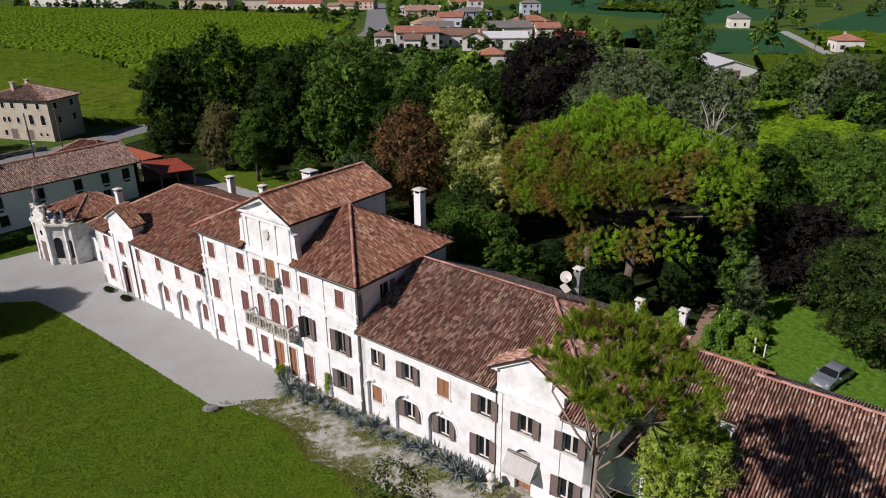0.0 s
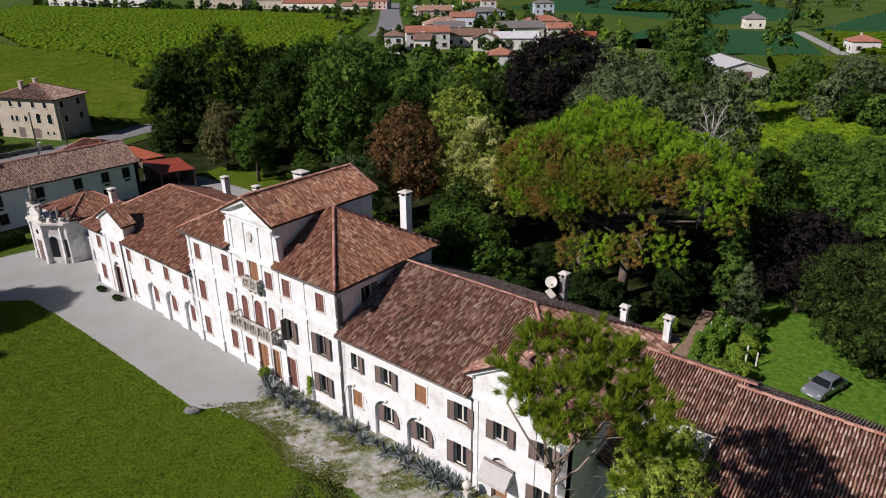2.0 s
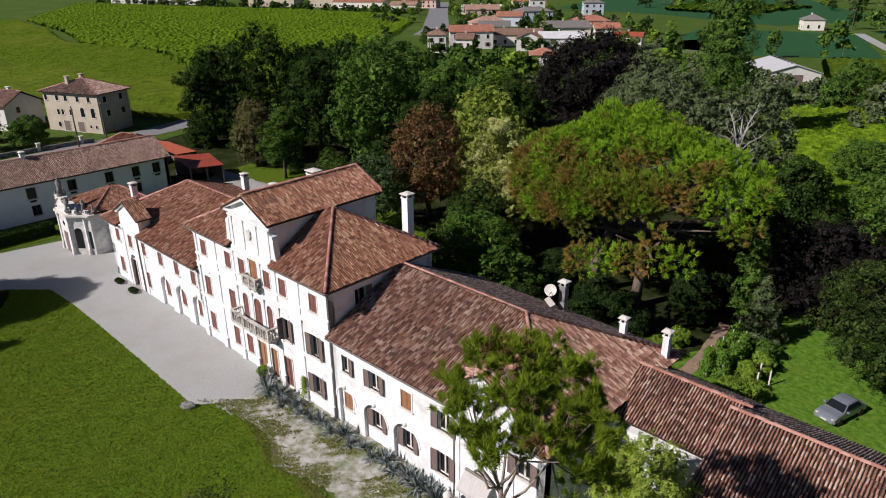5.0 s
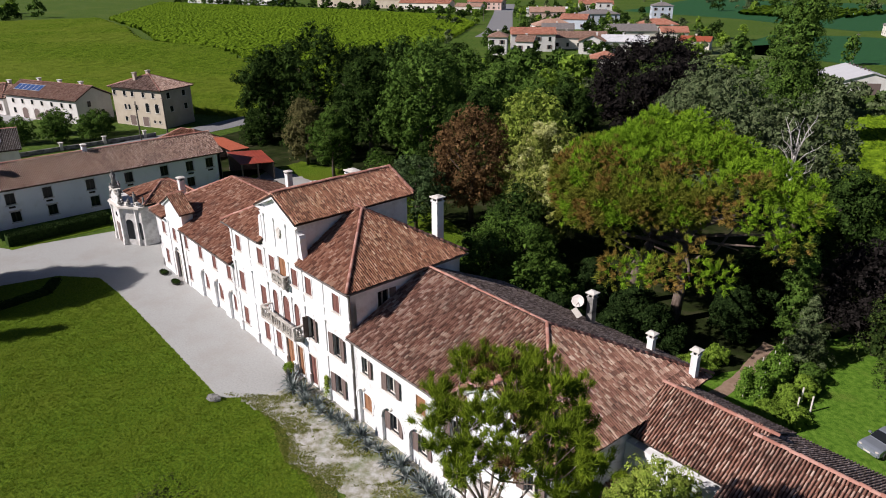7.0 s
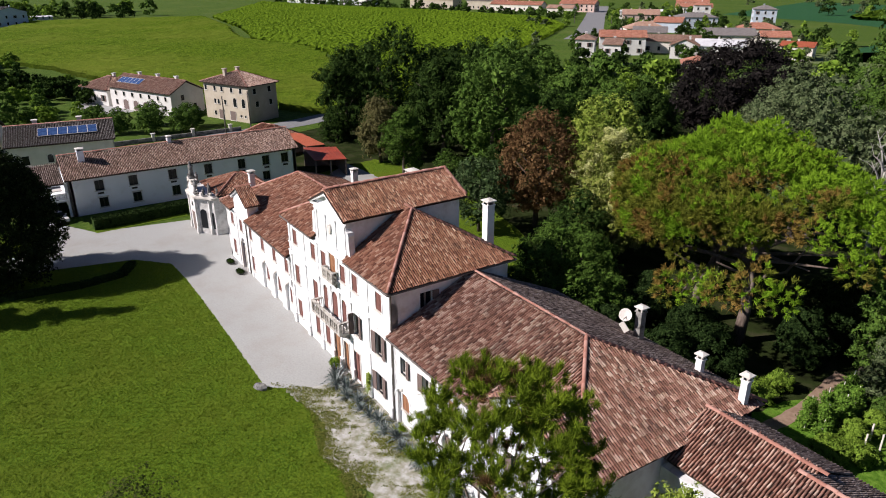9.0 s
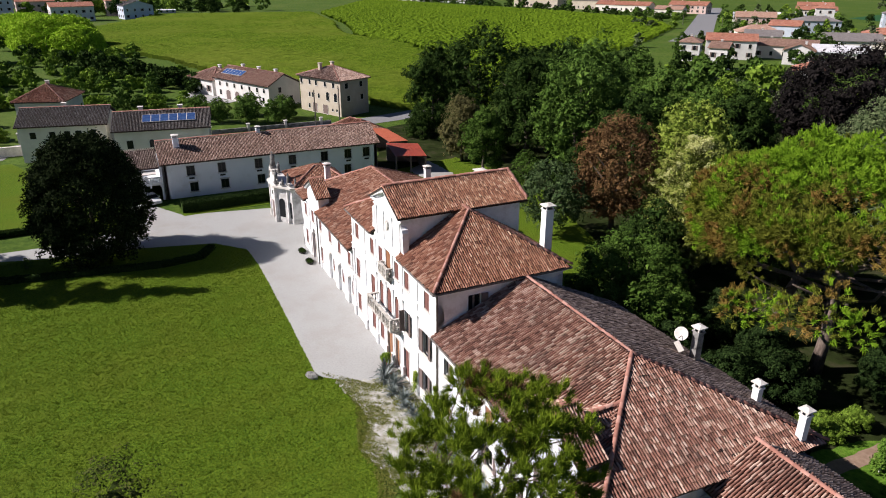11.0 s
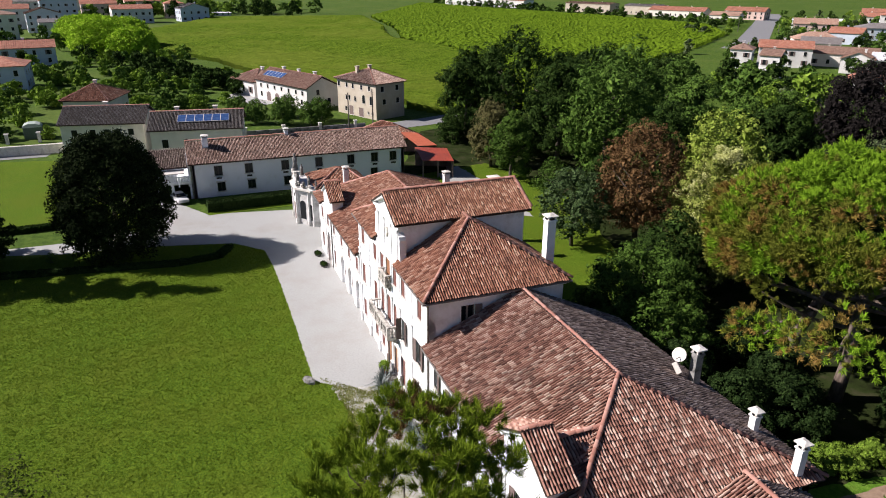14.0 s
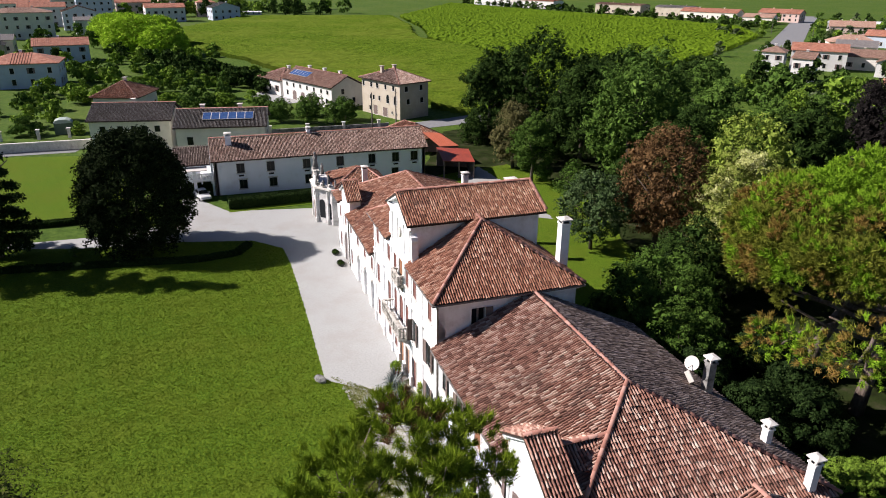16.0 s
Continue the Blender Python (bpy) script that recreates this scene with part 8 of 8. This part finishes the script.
part("roof", Mb().slab([(-13.5, -9.5, 4.0), (13.5, -9.5, 4.0), (13.5, 0, 6.5), (-13.5, 0, 6.5)], 0.15).slab([(13.5, 9.5, 4.0), (-13.5, 9.5, 4.0), (-13.5, 0, 6.5), (13.5, 0, 6.5)], 0.15), material("pale_sheet_roof", [(0.42, 0.42, 0.43), (0.52, 0.52, 0.53)], 0.5, rough=0.6, bump=0.03, bump_scale=3, stretch=(3, 0.2, 1)), barnw)
part("door", Mb().box(13.0, 13.06, -3, 3, 0, 3.4), SHUT_B, barnw)
for k in range(6):
    part("roof_vent", Mb().lathe([(0.35, 0), (0.35, 0.5), (0.5, 0.55), (0.0, 0.8)], (-9 + 3.6 * k, 0, 6.4), 8), ZINC, barnw)

L_BUSH = leaf("leaf_bright_bush", (0.10, 0.22, 0.010), (0.25, 0.46, 0.022), (0.38, 0.58, 0.045))
# ---- far trees, hedgerows and gardens, joined by leaf colour ----
_far = {}


def far_tree(x, y, h, w, k):
    mat = (L_MID, L_DARK, L_LIGHT, L_GREY)[k % 4]
    _far.setdefault(mat.name, (mat, []))[1].append((x, y, h, w))


def crowded(x, y):
    """Whether a place lies on the street, at a house or just before its front."""
    if 190 < -x < 390 and abs(y - 226 + 1.04 * (x + 208)) < 13:
        return True
    for ob in HOUSES:
        v = ob.matrix_basis.inverted() @ Vector((x, y, 0))
        if abs(v.x) < 11 and -17 < v.y < 8:
            return True
    return False


HOUSES = [o for o in scene.objects if o.name.startswith("house") and o.parent is None]


def woodland():
    """One mesh a colour: trunk and clumped crown for each tree."""
    rg = np.random.default_rng(8)
    for name, (mat, spots) in _far.items():
        vs = []
        for x, y, h, w in spots:
            n = 950 if math.hypot(x, y) < 165 else 380
            rl = random.Random(int(x * 10 + y))
            bl = np.array([(b[0], b[1], b[2], b[3], b[4], b[5] * (0.42 if j else 0.9)) for j, b in enumerate(lumps(rl, 14, 0.34, 0.0, 1.0, 1.0))])
            p = bl[rg.integers(0, len(bl), n)]
            d = rg.normal(size=(n, 3))
            d /= np.linalg.norm(d, axis=1)[:, None]
            d[:, 2] = np.where(d[:, 2] < -0.4, -d[:, 2], d[:, 2])
            sc = np.array([w, w, h])
            c = (p[:, :3] + d * np.minimum(p[:, 3:], 0.5) * (0.6 + 0.45 * rg.random(n))[:, None]) * sc + np.array([x, y, 0])
            nm = d + rg.normal(0, 0.5, (n, 3))
            nm /= np.linalg.norm(nm, axis=1)[:, None]
            t = np.cross(nm, rg.normal(size=(n, 3)))
            t /= np.linalg.norm(t, axis=1)[:, None]
            b = np.cross(nm, t)
            s = (0.13 * w + 0.08) * (0.68 if n > 500 else 1.0) * rg.uniform(0.6, 1.3, n)[:, None]
            vs.append(np.stack([c - t * s * 0.8, c + t * s * 0.8, c + b * s * 1.7], 1))
        v = np.concatenate(vs)
        tagged(new("woodland", blades("woodland", v, mat)), "far trees and hedges among fields and houses", "trees", kind="stuff")


rng = random.Random(31)
for k in range(95):
    a = rng.random()
    x, y = -95 - 210 * a + rng.uniform(-45, 45), 150 + 190 * a + rng.uniform(-35, 35)
    if -225 < x < -175 and 190 < y < 260 or math.dist((x, y), (-110, 165)) < 30 or crowded(x, y):
        continue
    far_tree(x, y, rng.uniform(3.5, 7.5), rng.uniform(2, 3.5), rng.randrange(4))
for k in range(60):
    x, y = -150 - rng.random() * 250, -60 + rng.uniform(-60, 40) * 0.8
    if crowded(x, y):
        continue
    far_tree(x, y, rng.uniform(3.5, 7), rng.uniform(2, 4), rng.randrange(3))
for k in range(70):
    f = k / 70
    far_tree(-640 + 350 * f + rng.uniform(-4, 4), 236 + 62 * f + rng.uniform(-4, 4), rng.uniform(3, 7), rng.uniform(2.5, 4), rng.randrange(2))
for k in range(60):
    far_tree(rng.uniform(-560, -455), rng.uniform(-60, 95), rng.uniform(6, 12), rng.uniform(4, 7), rng.randrange(3))
for k in range(60):
    far_tree(rng.uniform(-330, 60), rng.uniform(430, 640), rng.uniform(6, 12), rng.uniform(3, 6), rng.randrange(4))
for x, y, h, w, k in [(-28, 212, 13, 5, 0), (-55, 345, 13, 5, 1), (-46, 335, 11, 5, 0), (-150, 165, 7, 3, 1), (-118, 150, 7, 3, 1), (-92, 168, 6, 4, 0), (-80, 178, 8, 5, 2), (-72, 194, 9, 5, 0), (-66, 208, 8, 4, 1), (-95, 135, 7, 5, 0), (-78, 122, 8, 5, 2), (-62, 135, 8, 5, 0), (-52, 115, 8, 5, 3), (-40, 130, 8, 6, 3), (-85, 105, 10, 5, 0), (-100, 115, 9, 5, 1), (-72, 95, 12, 5, 0), (-58, 92, 12, 5, 2), (-110, 100, 8, 5, 1), (-120, 118, 7, 4, 0), (-104, 84, 11, 6, 1), (-94, 70, 13, 6, 1), (-86, 88, 12, 6, 0), (-30, 118, 8, 6, 3), (-20, 128, 8, 5, 3), (-45, 150, 7, 5, 0), (-58, 160, 7, 5, 2), (-36, 100, 12, 6, 3), (-22, 104, 11, 6, 3)]:
    far_tree(x, y, h, w, k)
for k in range(60):                       # between park and village
    x = rng.uniform(-112, -38)
    y = 92 + rng.uniform(0, 26) + 0.25 * (-38 - x)
    far_tree(x, y, rng.uniform(4, 7), rng.uniform(2.5, 4), rng.choice((0, 0, 1, 1, 2, 3)))
for k in range(40):                       # trees about the white warehouse and beyond the park
    far_tree(rng.uniform(-50, 20), rng.uniform(112, 150), rng.uniform(5, 9), rng.uniform(3, 4.5), rng.choice((0, 1, 3, 3)))
for k in range(70):                       # gardens of the village
    a = rng.random()
    x, y = -75 - 190 * a + rng.uniform(-22, 22), 165 + 150 * a + rng.uniform(-40, 30)
    if not crowded(x, y):
        far_tree(x, y, rng.uniform(4, 7.5), rng.uniform(2.2, 3.5), rng.choice((0, 1, 1, 3)))
for k in range(150):                      # trees between the village houses
    a = rng.random()
    x, y = -90 - 230 * a + rng.uniform(-40, 60), 160 + 190 * a + rng.uniform(-40, 60)
    if not crowded(x, y) and not (-260 < x < -190 and abs(y - 250 + (x + 238) * 1.1) < 14):
        far_tree(x, y, rng.uniform(4, 9), rng.uniform(2.2, 4), rng.choice((0, 1, 1, 2, 3)))
for k in range(130):                      # gardens beyond the houses with solar panels
    x, y = rng.uniform(-235, -103), rng.uniform(-75, -8)
    if (abs(x + 121) > 12 or abs(y + 30) > 9) and not crowded(x, y):
        far_tree(x, y, rng.uniform(1.8, 4.6), rng.uniform(1.8, 3.2), rng.choice((0, 0, 2, 2, 2)))
for x, y, h, w in [(-246, -36, 13, 11), (-262, -30, 12, 10), (-236, -26, 10, 8), (-280, -42, 12, 11), (-300, -48, 11, 10)]:
    tree("bright green rounded tree by the field", x, y, h, w, L_BUSH, "dense", 24, 14000, 0.5, group="far trees")
for k in range(80):
    x, y = rng.uniform(-195, -104), rng.uniform(-42, 2)
    if abs(x + 123) < 9 and abs(y + 28) < 8:
        continue
    far_tree(x, y, rng.uniform(1.2, 3.6), rng.uniform(1.0, 2.4), rng.choice((0, 2, 2)))
for k in range(26):
    f = k / 26
    far_tree(-138 - 70 * f, 8 - 36 * f + rng.uniform(-4, 4), rng.uniform(3, 6), rng.uniform(2.5, 4), 1)
woodland()
for x, y in ((-103, 6), (-106, 1), (-100, 11), (-110, 8), (-104, 14), (-112, -2)):
    tree("small leafy garden tree by the farm", x, y, 5, 3, L_MID, "round", 3, 3000, 0.4, group="far trees")
